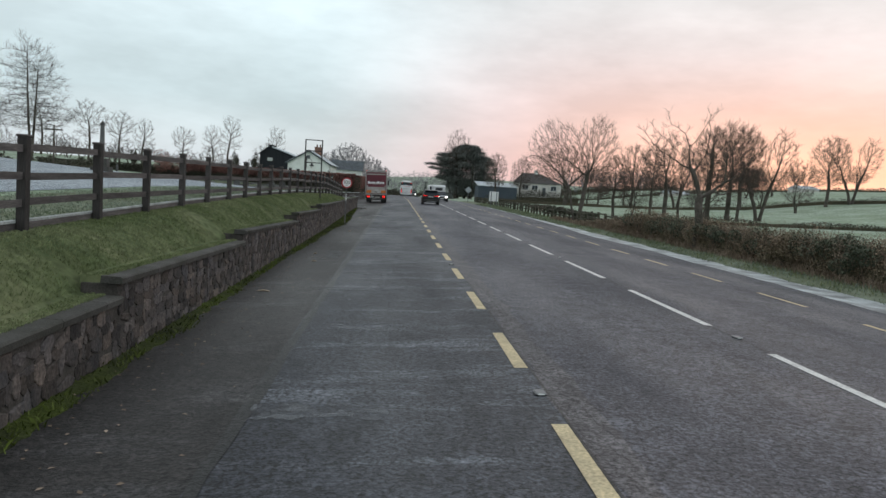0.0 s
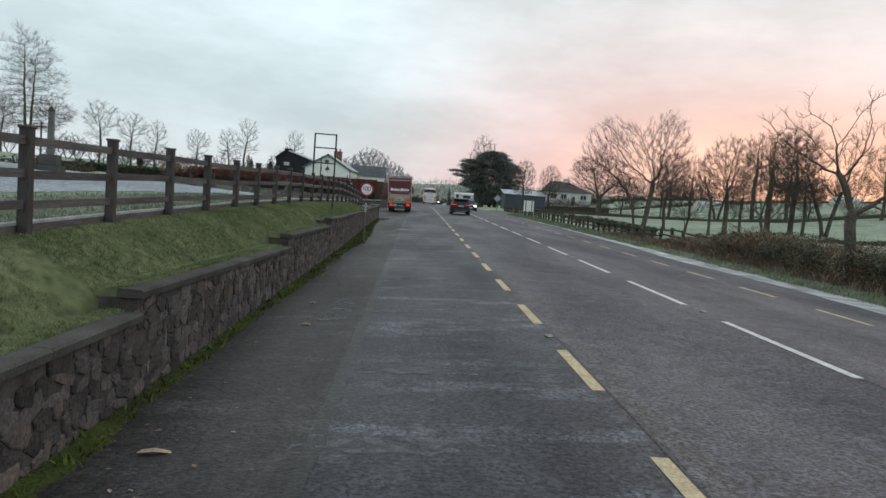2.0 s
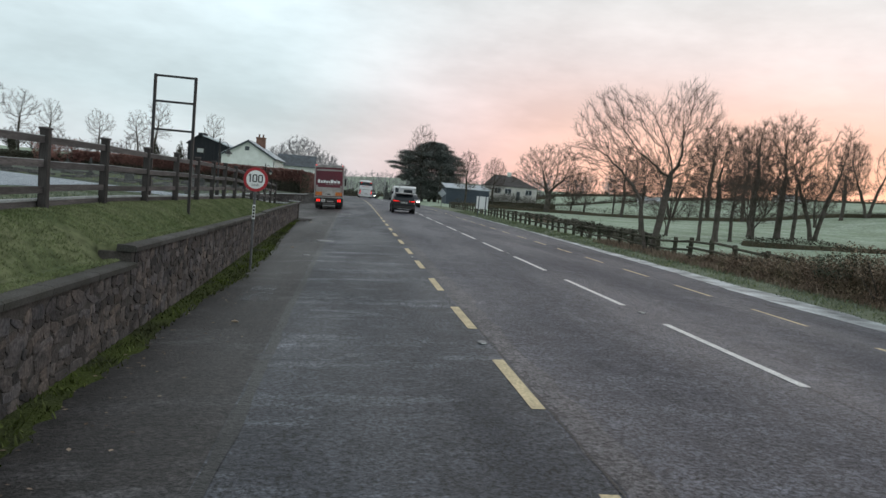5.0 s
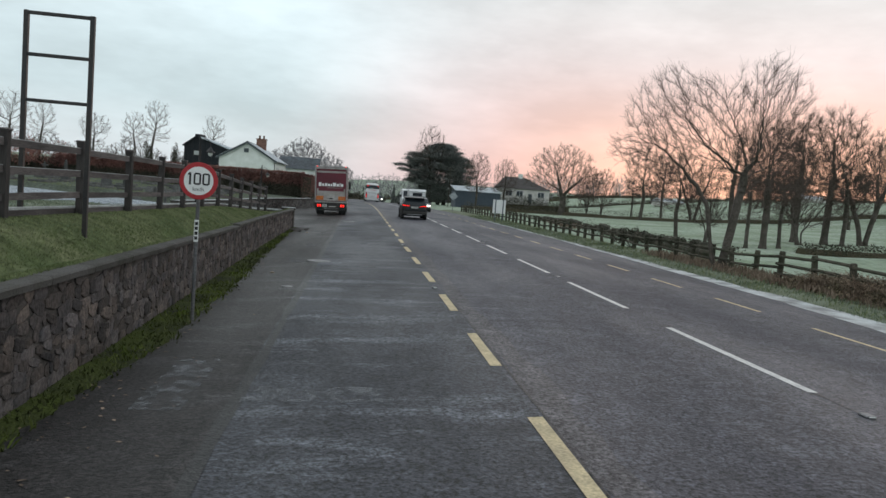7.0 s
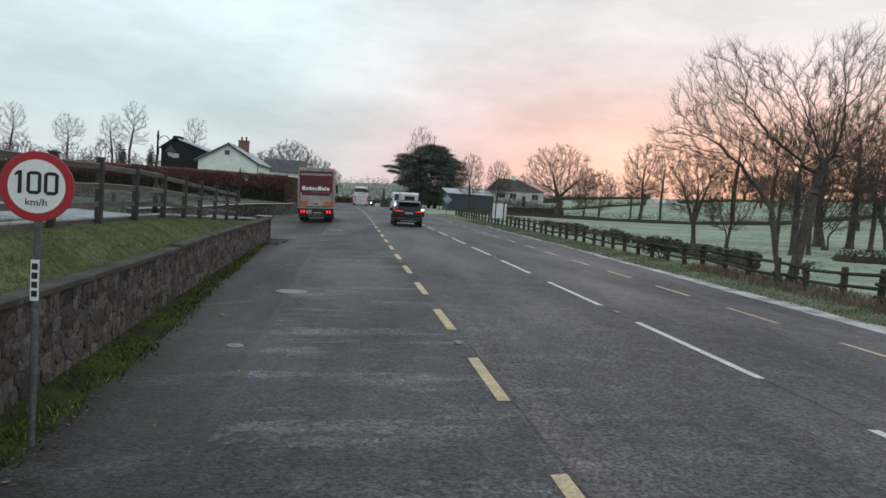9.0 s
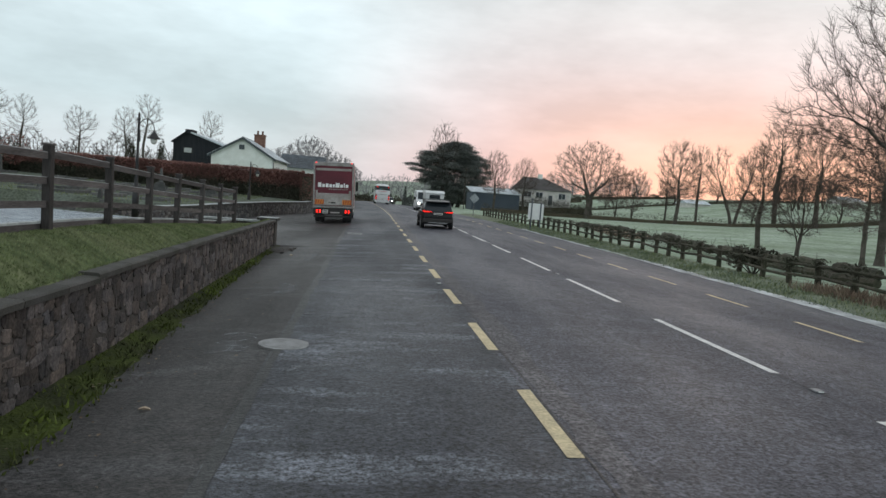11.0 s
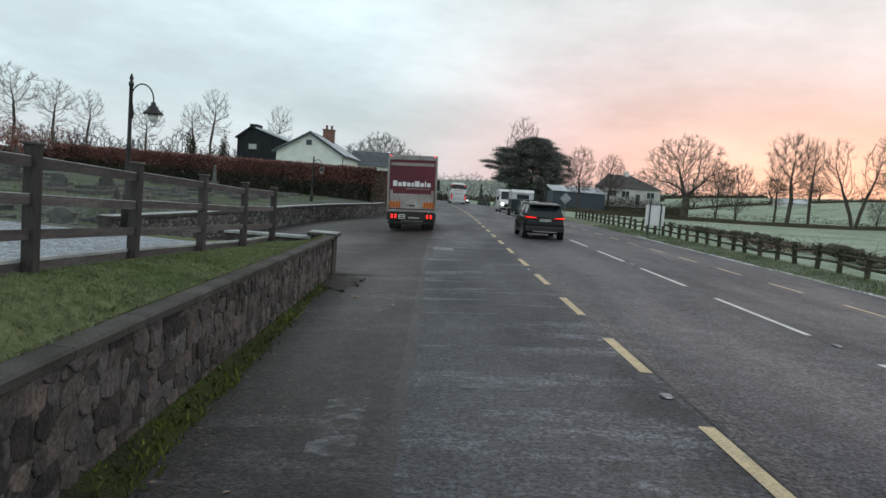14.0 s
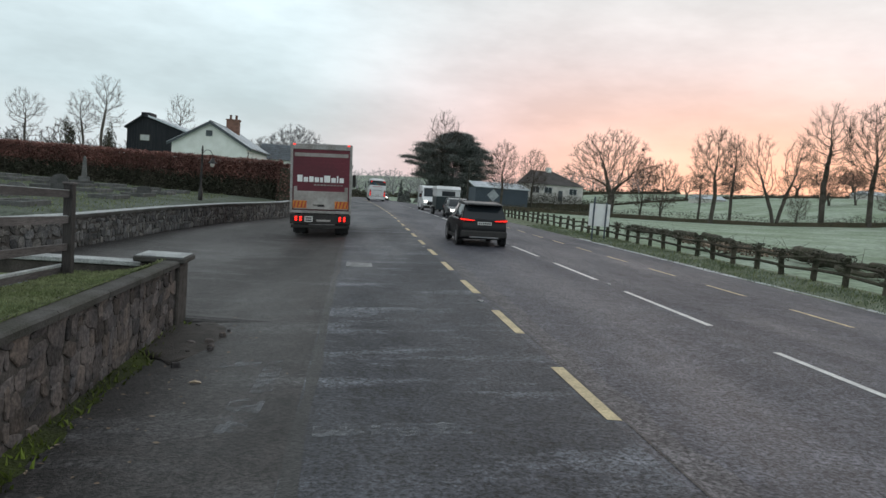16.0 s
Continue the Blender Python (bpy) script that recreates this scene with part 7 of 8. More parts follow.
def build_coach():
    y0 = 166.0
    t = thing("coach", "white touring coach with dark glass and red tail lights", "coach", at=pose(2.95 + bend(y0), y0, road_z(2.95 + bend(y0), y0) + 0.005, 0, 0.6, 0.8))
    W = 1.27
    lower = shell([(0.0, 0.45), (-0.05, 0.8), (0.0, 1.75), (0.06, 2.50), (0.85, 2.50), (1.25, 2.22), (11.95, 2.10), (12.0, 1.2), (11.9, 0.40), (0.15, 0.35)], lambda y, z: W, 0.07)
    part("lower_body", lower, M_WHITEPAINT, t)
    part("window_band", shell([(0.09, 2.10), (0.20, 3.05), (0.4, 3.26), (11.6, 3.26), (11.9, 2.0)], lambda y, z: W - 0.04 * max(0, z - 1.95) - 0.012, 0.06), M_GLASS, t, "dark tinted side and rear glass")
    part("roof", shell([(0.20, 3.20), (0.45, 3.40), (2.0, 3.50), (11.0, 3.48), (11.7, 3.20)], lambda y, z: W - 0.12 - 0.5 * max(0, z - 3.2), 0.06), M_WHITEPAINT, t)
    part("roof_pod", Build().box(-0.8, 3.5, 3.44, 0.8, 6.5, 3.62, 0.06), M_WHITEPAINT, t)
    part("spoiler", Build().box(-W + 0.10, 0.10, 3.20, W - 0.10, 0.42, 3.30, 0.03), M_WHITEPAINT, t)
    door = part("engine_door", Build().box(-0.96, -0.075, 0.80, 0.96, -0.02, 1.70, 0.02), M_WHITEPAINT, t)
    part("air_slot", Build().box(-0.78, -0.078, 1.705, 0.78, -0.01, 1.76, 0.006), M_BLACK, t, "black air slot")
    part("handle_strip", Build().box(-0.62, -0.086, 1.10, 0.62, -0.074, 1.125), M_GREYPANEL, door)
    part("vent_line", Build().box(-0.62, -0.02, 2.06, 0.62, 0.02, 2.085), M_GREYPANEL, t)
    bumper = part("bumper", Build().box(-W + 0.01, -0.15, 0.34, W - 0.01, 0.05, 0.74, 0.05), M_WHITEPAINT, t)
    part("bumper_groove", Build().box(-W + 0.03, -0.135, 0.745, W - 0.03, -0.03, 0.77, 0.004), M_CHASSIS, t)
    for s in (-1, 1):
        col = Build()
        col.loft([[(s * 1.00, -0.085, z), (s * (1.19 + k), -0.075, z), (s * (1.225 + k), 0.03, z), (s * 1.00, -0.01, z)] for z, k in ((0.80, 0.01), (1.3, 0.015), (1.62, 0.01))] + [[(s * 1.09, -0.075, 1.80), (s * 1.18, -0.07, 1.80), (s * 1.21, 0.02, 1.80), (s * 1.09, -0.02, 1.80)]])
        lamp = part("tail_light", col, M_REDLENS, t, "tall red lamp column")
        for z in (0.90, 1.22):
            part("brake_light", Build().box(s * 1.10 - 0.085, -0.097, z, s * 1.10 + 0.085, -0.06, z + 0.13, 0.02), L_TAIL, lamp, "lit red lamp")
        part("reflector", Build().box(s * 1.04 - 0.06, -0.158, 0.60, s * 1.04 + 0.06, -0.148, 0.635, 0.004), M_REDLENS, bumper)
        part("top_light", Build().box(s * 0.98 - 0.09, 0.12, 3.02, s * 0.98 + 0.09, 0.24, 3.09, 0.015), L_TAIL, t, "small lit red lamp")
        for y in (3.2, 9.4):
            wheel(t, s * 1.125, y, 0.50, 0.30)
            part("wheel_arch", Build().lathe([(0.60, s * (W - 0.02)), (0.60, s * (W + 0.006)), (0.52, s * (W + 0.006)), (0.52, s * (W - 0.02))], 22, (0, y, 0.50), "x"), M_CHASSIS, t)
        part("mirror", Build().path([(s * 1.2, 11.9, 3.05), (s * 1.5, 12.15, 2.95), (s * 1.55, 12.15, 2.6)], 0.03, 6).box(s * 1.55 - 0.09, 12.1, 1.9, s * 1.55 + 0.09, 12.22, 2.65, 0.03), M_BLACK, t)
        for k in range(5):
            part("pillar", Build().box(s * (W - 0.045) - 0.006, 1.8 + k * 1.9, 2.22, s * (W - 0.045) + 0.010, 1.86 + k * 1.9, 3.15), M_BLACK, t)
        for k in range(4):
            part("locker_seam", Build().box(s * W - 0.004, 4.2 + k * 1.15, 0.5, s * W + 0.003, 4.215 + k * 1.15, 1.6), M_CHASSIS, t)
        for k in range(9):
            z = 0.50 + k * 0.125
            q = Build()
            q.add([(s * (W + 0.004), 1.25, z), (s * (W + 0.004), 2.0, z + 0.06), (s * (W + 0.004), 2.0, z + 0.11), (s * (W + 0.004), 1.25, z + 0.05), (s * (W - 0.02), 1.25, z), (s * (W - 0.02), 2.0, z + 0.06), (s * (W - 0.02), 2.0, z + 0.11), (s * (W - 0.02), 1.25, z + 0.05)], [(0, 1, 2, 3), (4, 7, 6, 5), (0, 4, 5, 1), (1, 5, 6, 2), (2, 6, 7, 3), (3, 7, 4, 0)])
            part("louvre", q, M_CHASSIS, t, "dark cooling louvre")
    M_REDLETTER = mat("red_lettering", (0.45, 0.03, 0.04), 0.5, bump=0)
    x = -0.78
    for w, h in ((0.30, 0.09), (0.36, 0.07), (0.30, 0.10), (0.28, 0.07)):
        part("lettering_bar", Build().box(x, 0.01, 2.26, x + w, 0.05, 2.26 + h), M_REDLETTER, t)
        x += w + 0.07
    plate(t, -0.098, 0.92)
    for nm, colour, dx in (("blue_swirl", (0.05, 0.25, 0.55), -0.25), ("green_swirl", (0.08, 0.35, 0.12), 0.0), ("red_swirl", (0.5, 0.06, 0.05), 0.25)):
        pts = [(dx + 0.24 * math.cos(a), 0.075 + 0.116 * (0.65 + 0.2 * math.sin(a)), 2.75 + 0.2 * math.sin(a)) for a in [math.pi * (0.9 + 0.8 * k / 7) for k in range(8)]]
        part("decal", Build().path(pts, 0.03, 5), mat(nm, colour, 0.4, bump=0), t)


build_coach()


def car(name, label, x, y, turn, paint, L=4.4, W=0.92, H=1.62, rear_lit=False, front_lit=False, hatch=True):
    """A car; its rear is at local y = 0 and its nose at y = L."""
    t = thing(name, label, "car", at=pose(x + bend(y), y, road_z(x + bend(y), y) + 0.005, 0, 1.0 if x > 4.8 else -1.0, turn))
    k = L / 4.4
    belt, hood = H * 0.60, H * 0.57
    tap = lambda y_, z_: W - 0.10 * max(0, (0.5 - min(y_, L - y_)) / 0.5) - 0.05 * max(0, 0.4 - z_)
    body = shell([(0.10, 0.30), (0.02, 0.48), (0.0, 0.70), (0.06, belt), (L * 0.5, belt + 0.02), (L * 0.72, hood + 0.03), (L - 0.22, hood - 0.10), (L - 0.02, 0.62), (L, 0.42), (L - 0.12, 0.26), (0.8, 0.22)], tap, 0.06)
    part("body", body, paint, t)
    gw = lambda y_, z_: W - 0.09 - 0.34 * max(0, z_ - belt) / (H - belt) * 0.55
    back = 0.12 if hatch else 0.75
    cab = shell([(back, belt - 0.03), (back + 0.30, H - 0.16), (back + 0.62, H - 0.05), (L * 0.36, H - 0.02), (L * 0.52, H - 0.08), (L * 0.72, belt - 0.02)], gw, 0.03)
    part("glasshouse", cab, M_GLASS, t, "dark windows")
    roof = shell([(back + 0.14, H - 0.14), (back + 0.30, H - 0.06), (L * 0.36, H), (L * 0.50, H - 0.05), (L * 0.53, H - 0.11)], lambda y_, z_: W - 0.22, 0.025)
    part("roof", roof, paint, t)
    part("bumper", Build().box(-W + 0.06, -0.05, 0.34, W - 0.06, 0.12, 0.60, 0.05), M_CHASSIS if hatch else paint, t)
    part("front_bumper", Build().box(-W + 0.08, L - 0.10, 0.28, W - 0.08, L + 0.03, 0.50, 0.04), M_CHASSIS, t)
    part("grille", Build().box(-0.45, L - 0.04, 0.52, 0.45, L + 0.015, 0.68, 0.02), M_BLACK, t)
    for s in (-1, 1):
        for yy in (0.80 * k, L - 0.85 * k):
            wheel(t, s * (W - 0.10), yy, 0.345, 0.22)
            arch = Build().lathe([(0.40, s * (W - 0.02)), (0.40, s * (W + 0.012)), (0.34, s * (W + 0.012)), (0.34, s * (W - 0.02))], 20, (0, yy, 0.345), "x")
            part("wheel_arch", arch, M_CHASSIS, t)
        part("mirror", Build().box(s * (W + 0.08) - 0.09, L * 0.64, belt - 0.02, s * (W + 0.08) + 0.09, L * 0.64 + 0.12, belt + 0.13, 0.03), paint, t)
        if rear_lit:
            rings = []
            for x_, y_, z0, z1, nx, ny in ((W - 0.035, 0.46, belt - 0.015, belt + 0.005, 1.0, -0.1), (W - 0.075, 0.16, belt - 0.05, belt + 0.05, 0.9, -0.4), (W - 0.13, 0.03, belt - 0.07, belt + 0.05, 0.6, -0.8), (W - 0.36, 0.0, belt - 0.06, belt + 0.02, 0.1, -1.0), (W - 0.56, 0.0, belt - 0.045, belt - 0.01, 0.0, -1.0)):
                o, i_ = (s * (x_ + 0.03 * nx), y_ + 0.03 * ny), (s * (x_ - 0.05 * nx), y_ - 0.05 * ny)
                rings.append([(*o, z0), (*o, z1), (*i_, z1), (*i_, z0)])
            lens = part("tail_light", Build().loft(rings), M_REDLENS, t, "slanting red lens round the corner")
            part("lit_bar", Build().loft([[(q[0][0], q[0][1] - 0.008, q[0][2] * 0.62 + q[1][2] * 0.38), (q[0][0], q[0][1] - 0.008, q[0][2] * 0.25 + q[1][2] * 0.75), (q[0][0], q[0][1] + 0.02, q[0][2] * 0.25 + q[1][2] * 0.75), (q[0][0], q[0][1] + 0.02, q[0][2] * 0.62 + q[1][2] * 0.38)] for q in rings[1:]]), L_TAIL, lens, "lit red bar")
        else:
            part("tail_light", Build().box(s * (W - 0.26) - 0.20, -0.015, belt - 0.13, s * (W - 0.26) + 0.20, 0.12, belt - 0.04, 0.025), M_REDLENS, t, "red tail light")
        part("head_light", Build().box(s * (W - 0.28) - 0.17, L - 0.22, 0.58, s * (W - 0.28) + 0.17, L - 0.02, 0.72, 0.025), L_HEAD if front_lit else M_GLASS, t, "lit white headlight" if front_lit else "headlight")
        for a, b_, w in (((back + 0.02, belt), (back + 0.34, H - 0.10), 0.16), ((L * 0.43, belt), (L * 0.42, H - 0.07), 0.07)):
            q = Build()
            for (ya, za), (yb, zb) in ((a, b_),):
                q.add([(s * (gw(ya, za) + 0.008), ya, za), (s * (gw(ya, za) + 0.008), ya + w, za), (s * (gw(yb, zb) + 0.012), yb + w, zb), (s * (gw(yb, zb) + 0.012), yb, zb), (s * (gw(ya, za) - 0.02), ya, za), (s * (gw(ya, za) - 0.02), ya + w, za), (s * (gw(yb, zb) - 0.02), yb + w, zb), (s * (gw(yb, zb) - 0.02), yb, zb)], [(0, 1, 2, 3), (4, 7, 6, 5), (0, 4, 5, 1), (1, 5, 6, 2), (2, 6, 7, 3), (3, 7, 4, 0)])
            part("pillar", q, paint, t)
        part("sill", Build().box(s * (W - 0.015) - 0.02, 1.25, 0.24, s * (W - 0.015) + 0.02, L - 1.3, 0.36, 0.012), M_CHASSIS, t)
        part("door_handle", Build().box(s * (W - 0.01) - 0.012, L * 0.36, belt - 0.10, s * (W - 0.01) + 0.014, L * 0.36 + 0.18, belt - 0.065, 0.006), paint, t)
    part("spoiler", Build().box(-W + 0.28, back + 0.02, H - 0.14, W - 0.28, back + 0.36, H - 0.09, 0.015), paint, t) if hatch else None
    part("wiper", Build().box(-0.30, back - 0.03, belt + 0.02, 0.05, back - 0.01, belt + 0.04), M_BLACK, t) if hatch else None
    plate(t, -0.045 if hatch else -0.055, belt - 0.18 if hatch else 0.42)
    p = part("front_plate", Build().box(-0.26, L + 0.03, 0.36, 0.26, L + 0.045, 0.47, 0.003), M_PLATE, t)
    if hatch:
        part("exhaust_trim", Build().box(-0.55, -0.065, 0.33, 0.55, -0.045, 0.38, 0.006), M_RIM, t)
        for s in (-1, 1):
            part("roof_rail", Build().box(s * (W - 0.24) - 0.015, 0.7, H + 0.0, s * (W - 0.24) + 0.015, L * 0.5, H + 0.035, 0.01), M_BLACK, t)
    return t


car("suv", "black compact SUV driving away with red tail lights lit", 3.46, 78.6, 0, M_BLACKPAINT, 4.45, 0.93, 1.66, rear_lit=True)
car("estate_car", "dark silver car with headlights lit towing a trailer", 6.35, 108.3, 180, M_SILVER, 4.5, 0.90, 1.5, front_lit=True)
car("saloon_car", "silver saloon car coming from the bend with headlights lit", 6.6, 206.0, 178, M_SILVER, 4.4, 0.9, 1.5, front_lit=True, hatch=False)


def build_trailer():
    y0 = 114.6
    x0 = 6.35
    t = thing("horse_trailer", "dark green horse trailer with a white roof behind the car", "trailer", at=pose(x0 + bend(y0), y0, road_z(x0 + bend(y0), y0) + 0.005, 0, 1, 180))
    part("body", Build().box(-0.98, 0.0, 0.45, 0.98, 3.3, 1.55, 0.04), M_GREENPAINT, t)
    part("upper_body", Build().box(-0.97, 0.02, 1.553, 0.97, 3.28, 2.1, 0.03), M_WHITEPAINT, t)
    part("roof", shell([(0.0, 2.08), (0.05, 2.35), (2.9, 2.42), (3.35, 2.2), (3.35, 2.08)], lambda y, z: 1.0, 0.06), M_WHITEPAINT, t)
    part("front_window", Build().box(-0.55, 3.27, 1.6, 0.55, 3.30, 2.0, 0.01), M_GLASS, t)
    for s in (-1, 1):
        for y in (1.2, 1.95):
            wheel(t, s * 1.05, y, 0.33, 0.2)
        part("mudguard", Build().box(s * 1.06 - 0.13, 0.8, 0.70, s * 1.06 + 0.13, 2.35, 0.75, 0.02), M_ALU, t)
    part("drawbar", Build().box(-0.05, 3.3, 0.45, 0.05, 4.5, 0.55, 0.01), M_CHASSIS, t)


build_trailer()


def build_van():
    y0 = 127.6
    x0 = 6.35
    t = thing("van", "white high-roof panel van approaching with headlights lit", "van", at=pose(x0 + bend(y0), y0, road_z(x0 + bend(y0), y0) + 0.005, 0, 1, 180.5))
    W, L = 0.98, 5.3
    tap = lambda y, z: W - 0.09 * max(0, (y - 4.6) / 0.7) - 0.07 * max(0, (z - 1.4))
    part("body", shell([(0.0, 0.35), (0.0, 2.35), (0.15, 2.48), (3.2, 2.5), (3.7, 2.35), (4.45, 1.35), (5.15, 1.10), (5.3, 0.85), (5.28, 0.40), (5.0, 0.28)], tap, 0.06), M_WHITEPAINT, t)
    b = Build().add([(-0.80, 4.41, 1.46), (0.80, 4.41, 1.46), (0.74, 3.80, 2.27), (-0.74, 3.80, 2.27), (-0.80, 4.36, 1.43), (0.80, 4.36, 1.43), (0.74, 3.75, 2.24), (-0.74, 3.75, 2.24)], [(0, 1, 2, 3), (4, 7, 6, 5), (0, 4, 5, 1), (1, 5, 6, 2), (2, 6, 7, 3), (3, 7, 4, 0)])
    part("windscreen", b, M_GLASS, t, "dark windscreen")
    part("grille", Build().box(-0.55, 5.20, 0.62, 0.55, 5.32, 0.98, 0.04), M_BLACK, t)
    part("bumper", Build().box(-0.90, 5.15, 0.30, 0.90, 5.36, 0.58, 0.05), M_CHASSIS, t)
    part("front_plate", Build().box(-0.26, 5.36, 0.40, 0.26, 5.372, 0.51), M_PLATE, t)
    for s in (-1, 1):
        part("head_light", Build().box(s * 0.70 - 0.14, 5.05, 0.82, s * 0.70 + 0.14, 5.30, 1.06, 0.04), L_HEAD, t, "lit white headlight")
        part("mirror", Build().box(s * 1.12 - 0.11, 4.05, 1.35, s * 1.12 + 0.11, 4.18, 1.72, 0.03), M_BLACK, t)
        part("side_window", Build().box(s * 0.945 - 0.02, 3.3, 1.42, s * 0.945 + 0.012, 4.15, 1.98, 0.01), M_GLASS, t)
        for y in (0.95, 4.35):
            wheel(t, s * 0.86, y, 0.34, 0.22)


build_van()


# ---- small things on the road ----
def build_small():
    road = bpy.data.objects["road"]
    M_IRON = mat("worn_iron", (0.23, 0.23, 0.235), 0.6, metal=0.1, scale=5, fine=40, bump=0.3, col2=(0.15, 0.15, 0.15))

    def cover(x, y, w, l, label):
        z = road_z(x, y)
        t = thing("manhole_cover", label, "manhole cover", "road covers")
        part("surround", Build().box(x - w / 2 - 0.06, y - l / 2 - 0.06, z - 0.08, x + w / 2 + 0.06, y + l / 2 + 0.06, z + 0.010, 0.004), mat("pale_concrete_patch", (0.26, 0.26, 0.26), 0.8, scale=4, fine=40, bump=0.3), t, "pale concrete surround")
        part("lid", Build().box(x - w / 2, y - l / 2, z - 0.05, x + w / 2, y + l / 2, z + 0.016, 0.004), M_IRON, t)
        for k in range(4):
            part("rib", Build().box(x - w * 0.4, y - l * 0.36 + k * l * 0.24 - 0.01, z + 0.016, x + w * 0.4, y - l * 0.36 + k * l * 0.24 + 0.012, z + 0.02), M_IRON, t)

    cover(-1.10, 71.4, 0.62, 0.9, "rectangular iron access cover set flush in the shoulder")

    def round_cover(x, y, r):
        z = road_z(x, y)
        t = thing("manhole_cover", "round pale iron cover worn smooth in the shoulder", "manhole cover", "road covers")
        part("surround", Build().lathe([(r + 0.05, -0.05), (r + 0.05, 0.012), (r, 0.014)], 20, (x, y, z)), MATS["pale_concrete_patch"], t)
        part("lid", Build().lathe([(r - 0.01, -0.05), (r - 0.01, 0.017), (r * 0.6, 0.020), (0.01, 0.020)], 20, (x, y, z)), M_IRON, t)

    round_cover(-1.62, 46.85, 0.30)
    round_cover(-2.0, 41.5, 0.07)
    # reflective studs beside the line marks
    stud = Build().box(-0.06, -0.08, 0.0, 0.06, 0.08, 0.022, 0.012).mesh("road_stud")
    stud.materials.append(M_IRON)
    eye = Build().box(-0.035, -0.086, 0.006, 0.035, -0.079, 0.017).mesh("reflector")
    eye.materials.append(M_SIGNWHITE)
    eye_w = Build().box(-0.035, -0.086, 0.006, 0.035, -0.079, 0.017).mesh("reflector")
    eye_w.materials.append(M_SIGNWHITE)
    for k in range(10):
        for x, y, e in ((1.13, 5.8 + 3.984 * 3 * k, eye), (4.745 + 0.0019 * (12 * k), 9.0 + 12 * k, eye_w)):
            o = part("road_stud", stud, M_COPING)
            o.matrix_basis = pose(x, y, road_z(x, y) + 0.002)
            tagged(o, "small worn reflective road stud between the painted dashes", "road stud", "road studs")
            part("reflector", e, M_AMBER, o)
    # pale worn bands across the shoulder, the open seam beside it, and the torn patch by the pier
    r = random.Random(3)
    bands = [(-0.95 + r.uniform(-0.15, 0.15), y + r.uniform(-0.2, 0.2), r.uniform(1.0, 1.7), r.uniform(0.25, 0.6)) for y in (5.2, 9.3, 13.1, 15.5, 19.6, 24.6, 29.0, 33.3, 37.7, 41.9, 45.6, 49.2, 53.8, 58.2, 64.4, 76.0)]
    bands += [(-2.42, 60.8, 0.70, 0.22), (-2.15, 60.2, 0.22, 1.2), (-2.25, 58.9, 0.35, 1.0), (-2.3, 47.0, 0.5, 1.4), (-2.2, 52.5, 0.4, 1.6), (-2.4, 34.0, 0.5, 2.0), (-2.2, 20.0, 0.5, 2.5)]
    for x, y, w, l in bands:
        b = Build()
        n = 9
        up = [(x - w / 2 + w * i / n, y + l / 2 + r.uniform(-0.05, 0.05)) for i in range(n + 1)]
        dn = [(x + w / 2 - w * i / n + r.uniform(-0.02, 0.02), y - l / 2 + r.uniform(-0.05, 0.05)) for i in range(n + 1)]
        pts = up + dn
        b.add([(px, py, road_z(px, py) + 0.005) for px, py in pts], [tuple(range(len(pts)))])
        p = part("worn_patch", b, M_WORN)
        p.parent = bpy.data.objects["road_margin"]
    # litter and leaves along the margin
    for x, y, s in ((-2.9, 12.8, 0.07), (-2.55, 18.3, 0.04), (-2.75, 20.5, 0.03), (-2.4, 31.0, 0.03), (-2.6, 44.0, 0.03), (-2.9, 60.0, 0.035)):
        z = road_z(x, y)
        b = Build().loft([[(x - s * 2, y, z + 0.004), (x - s * 1.5, y + s * 0.5, z + 0.02), (x - s * 1.4, y - s * 0.4, z + 0.015)], [(x, y + s * 0.2, z + 0.004), (x, y + s * 0.5, z + 0.04), (x, y - s * 0.4, z + 0.03)], [(x + s * 2, y + s * 0.4, z + 0.004), (x + s * 1.6, y + s * 0.7, z + 0.02), (x + s * 1.6, y, z + 0.016)]])
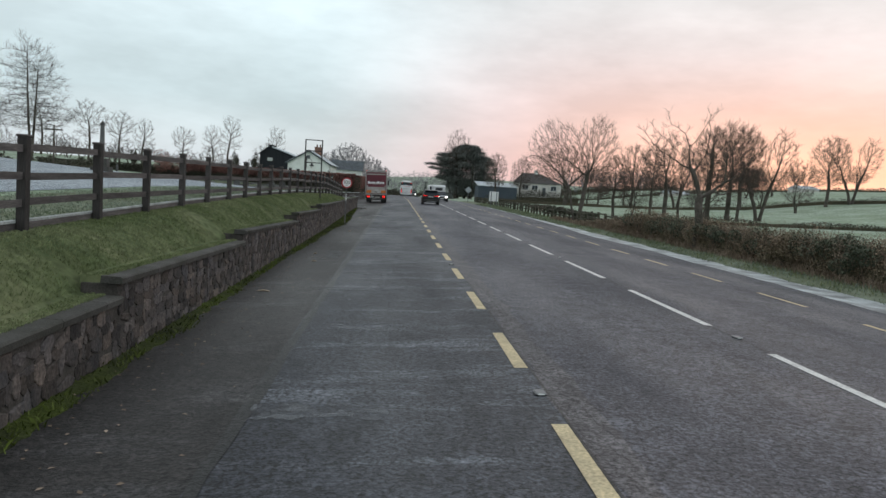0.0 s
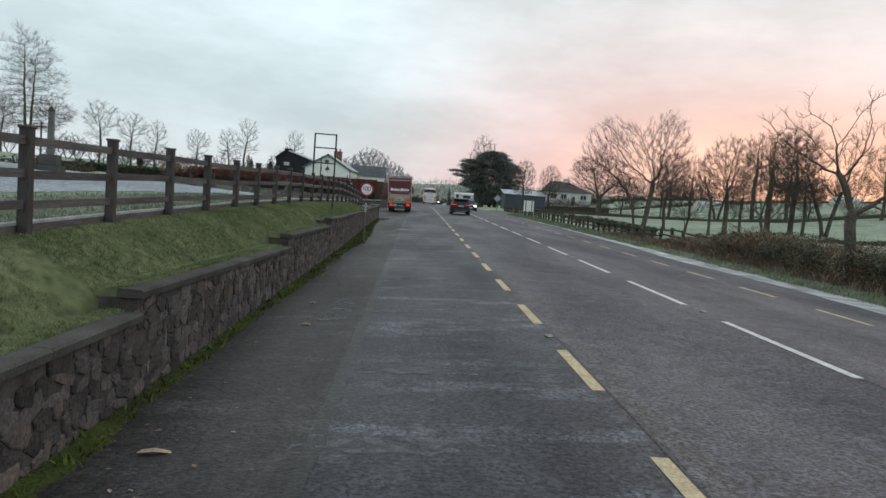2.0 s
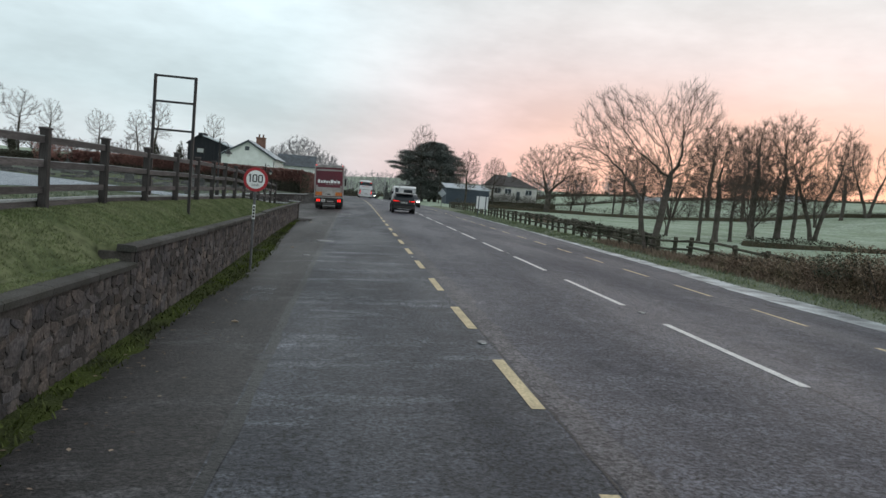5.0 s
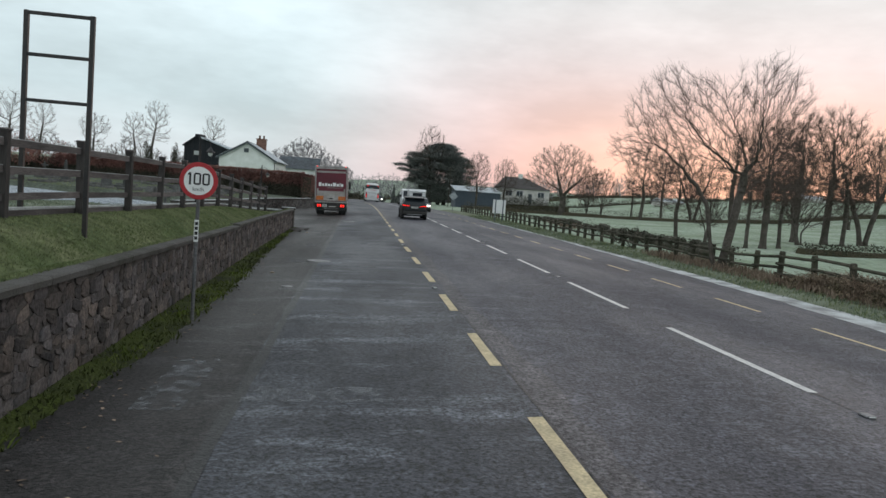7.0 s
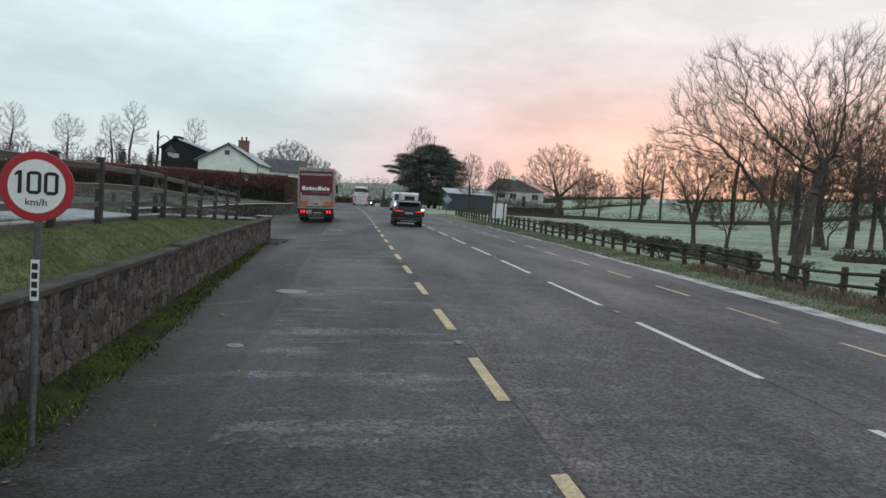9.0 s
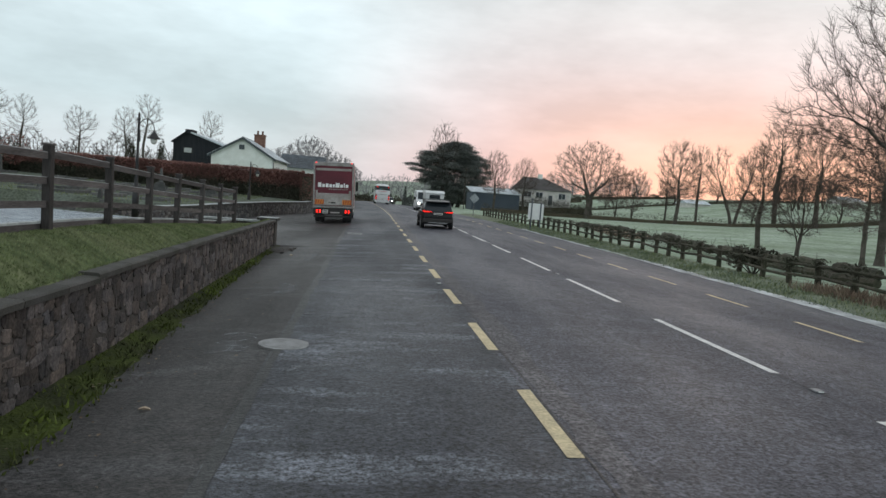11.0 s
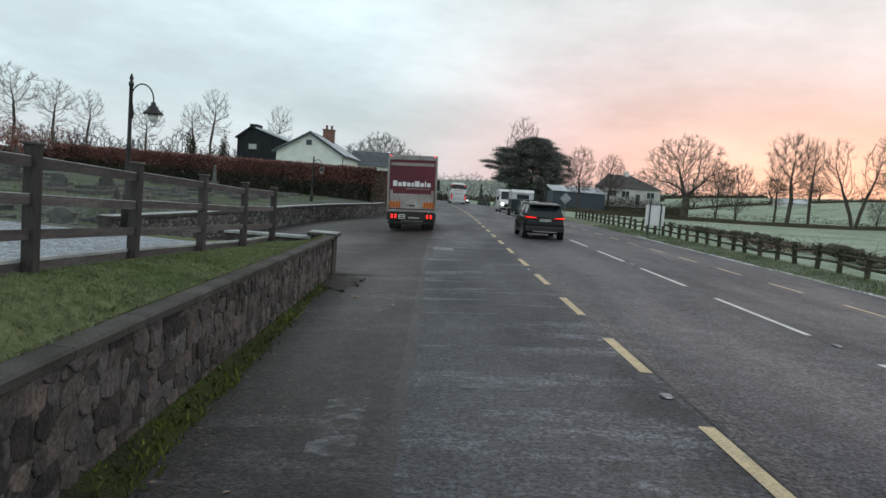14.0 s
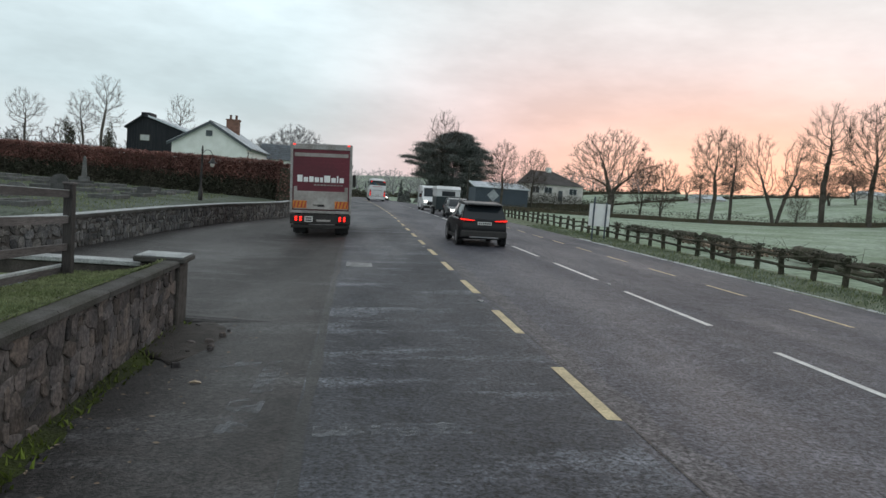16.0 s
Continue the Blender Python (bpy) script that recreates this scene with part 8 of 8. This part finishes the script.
        single("litter", b, mat("crumpled_card", (0.42, 0.33, 0.24), 0.9, bump=0.2), "scrap of crumpled pale card lying on the asphalt", "litter", "litter")
    # mud and broken stone washed up at the foot of the pier
    M_MUD = mat("wet_mud", (0.034, 0.026, 0.021), 0.8, scale=5, fine=40, bump=0.9, col2=(0.022, 0.018, 0.015), dist=0.02)
    mud = thing("mud_heap", "dark wet mud and debris washed against the stone pier", "mud")
    rings = []
    for k in range(7):
        f = k / 6
        rings.append([(-3.45 + math.cos(a) * 0.55 * (1 - f) * (1 + 0.3 * noise.noise(Vector((math.cos(a) * 2, math.sin(a) * 2, 1)))), 62.3 + math.sin(a) * 1.3 * (1 - f) * (1 + 0.3 * noise.noise(Vector((math.cos(a) * 2, math.sin(a) * 2, 7)))), road_z(-3.1, 62) - 0.02 + 0.06 * math.sin(f * 1.57)) for a in [6.283 * i / 22 for i in range(22)]])
    part("mud", Build().loft(rings), M_MUD, mud, smooth=True)
    for k in range(16):
        x, y, q = -3.3 + r.gauss(0, 0.22), 62.0 + r.gauss(0, 0.8), r.uniform(0.02, 0.06)
        o = part("rubble_stone", r.choice(STONES), M_STONE, mud)
        o.matrix_basis = Matrix.Translation((x, y, road_z(x, y) + 0.03)) @ Matrix.Rotation(r.uniform(0, 6.28), 4, "Z") @ Matrix.Rotation(-1.57, 4, "Y") @ Matrix.Diagonal((q * 0.7, q * 2, q * 1.5, 1))
    b = Build()
    for _ in range(900):
        y = r.uniform(3, 64)
        x = wall_x(min(y, 60)) + abs(r.gauss(0.5, 0.5))
        z = road_z(x, y) + 0.006
        a, s = r.uniform(0, 6.28), r.uniform(0.012, 0.035)
        c, q = math.cos(a) * s, math.sin(a) * s
        b.add([(x - c, y - q, z), (x + q * 0.6, y - c * 0.6, z + r.uniform(0, 0.01)), (x + c, y + q, z + 0.004), (x - q * 0.6, y + c * 0.6, z + r.uniform(0, 0.01))], [(0, 1, 2), (0, 2, 3)])
    tagged(part("fallen_leaf_litter", b.mesh("fallen_leaf_litter"), M_REED), "scattered dead leaves and grit by the wall foot", "leaf litter", "", "stuff")


build_small()
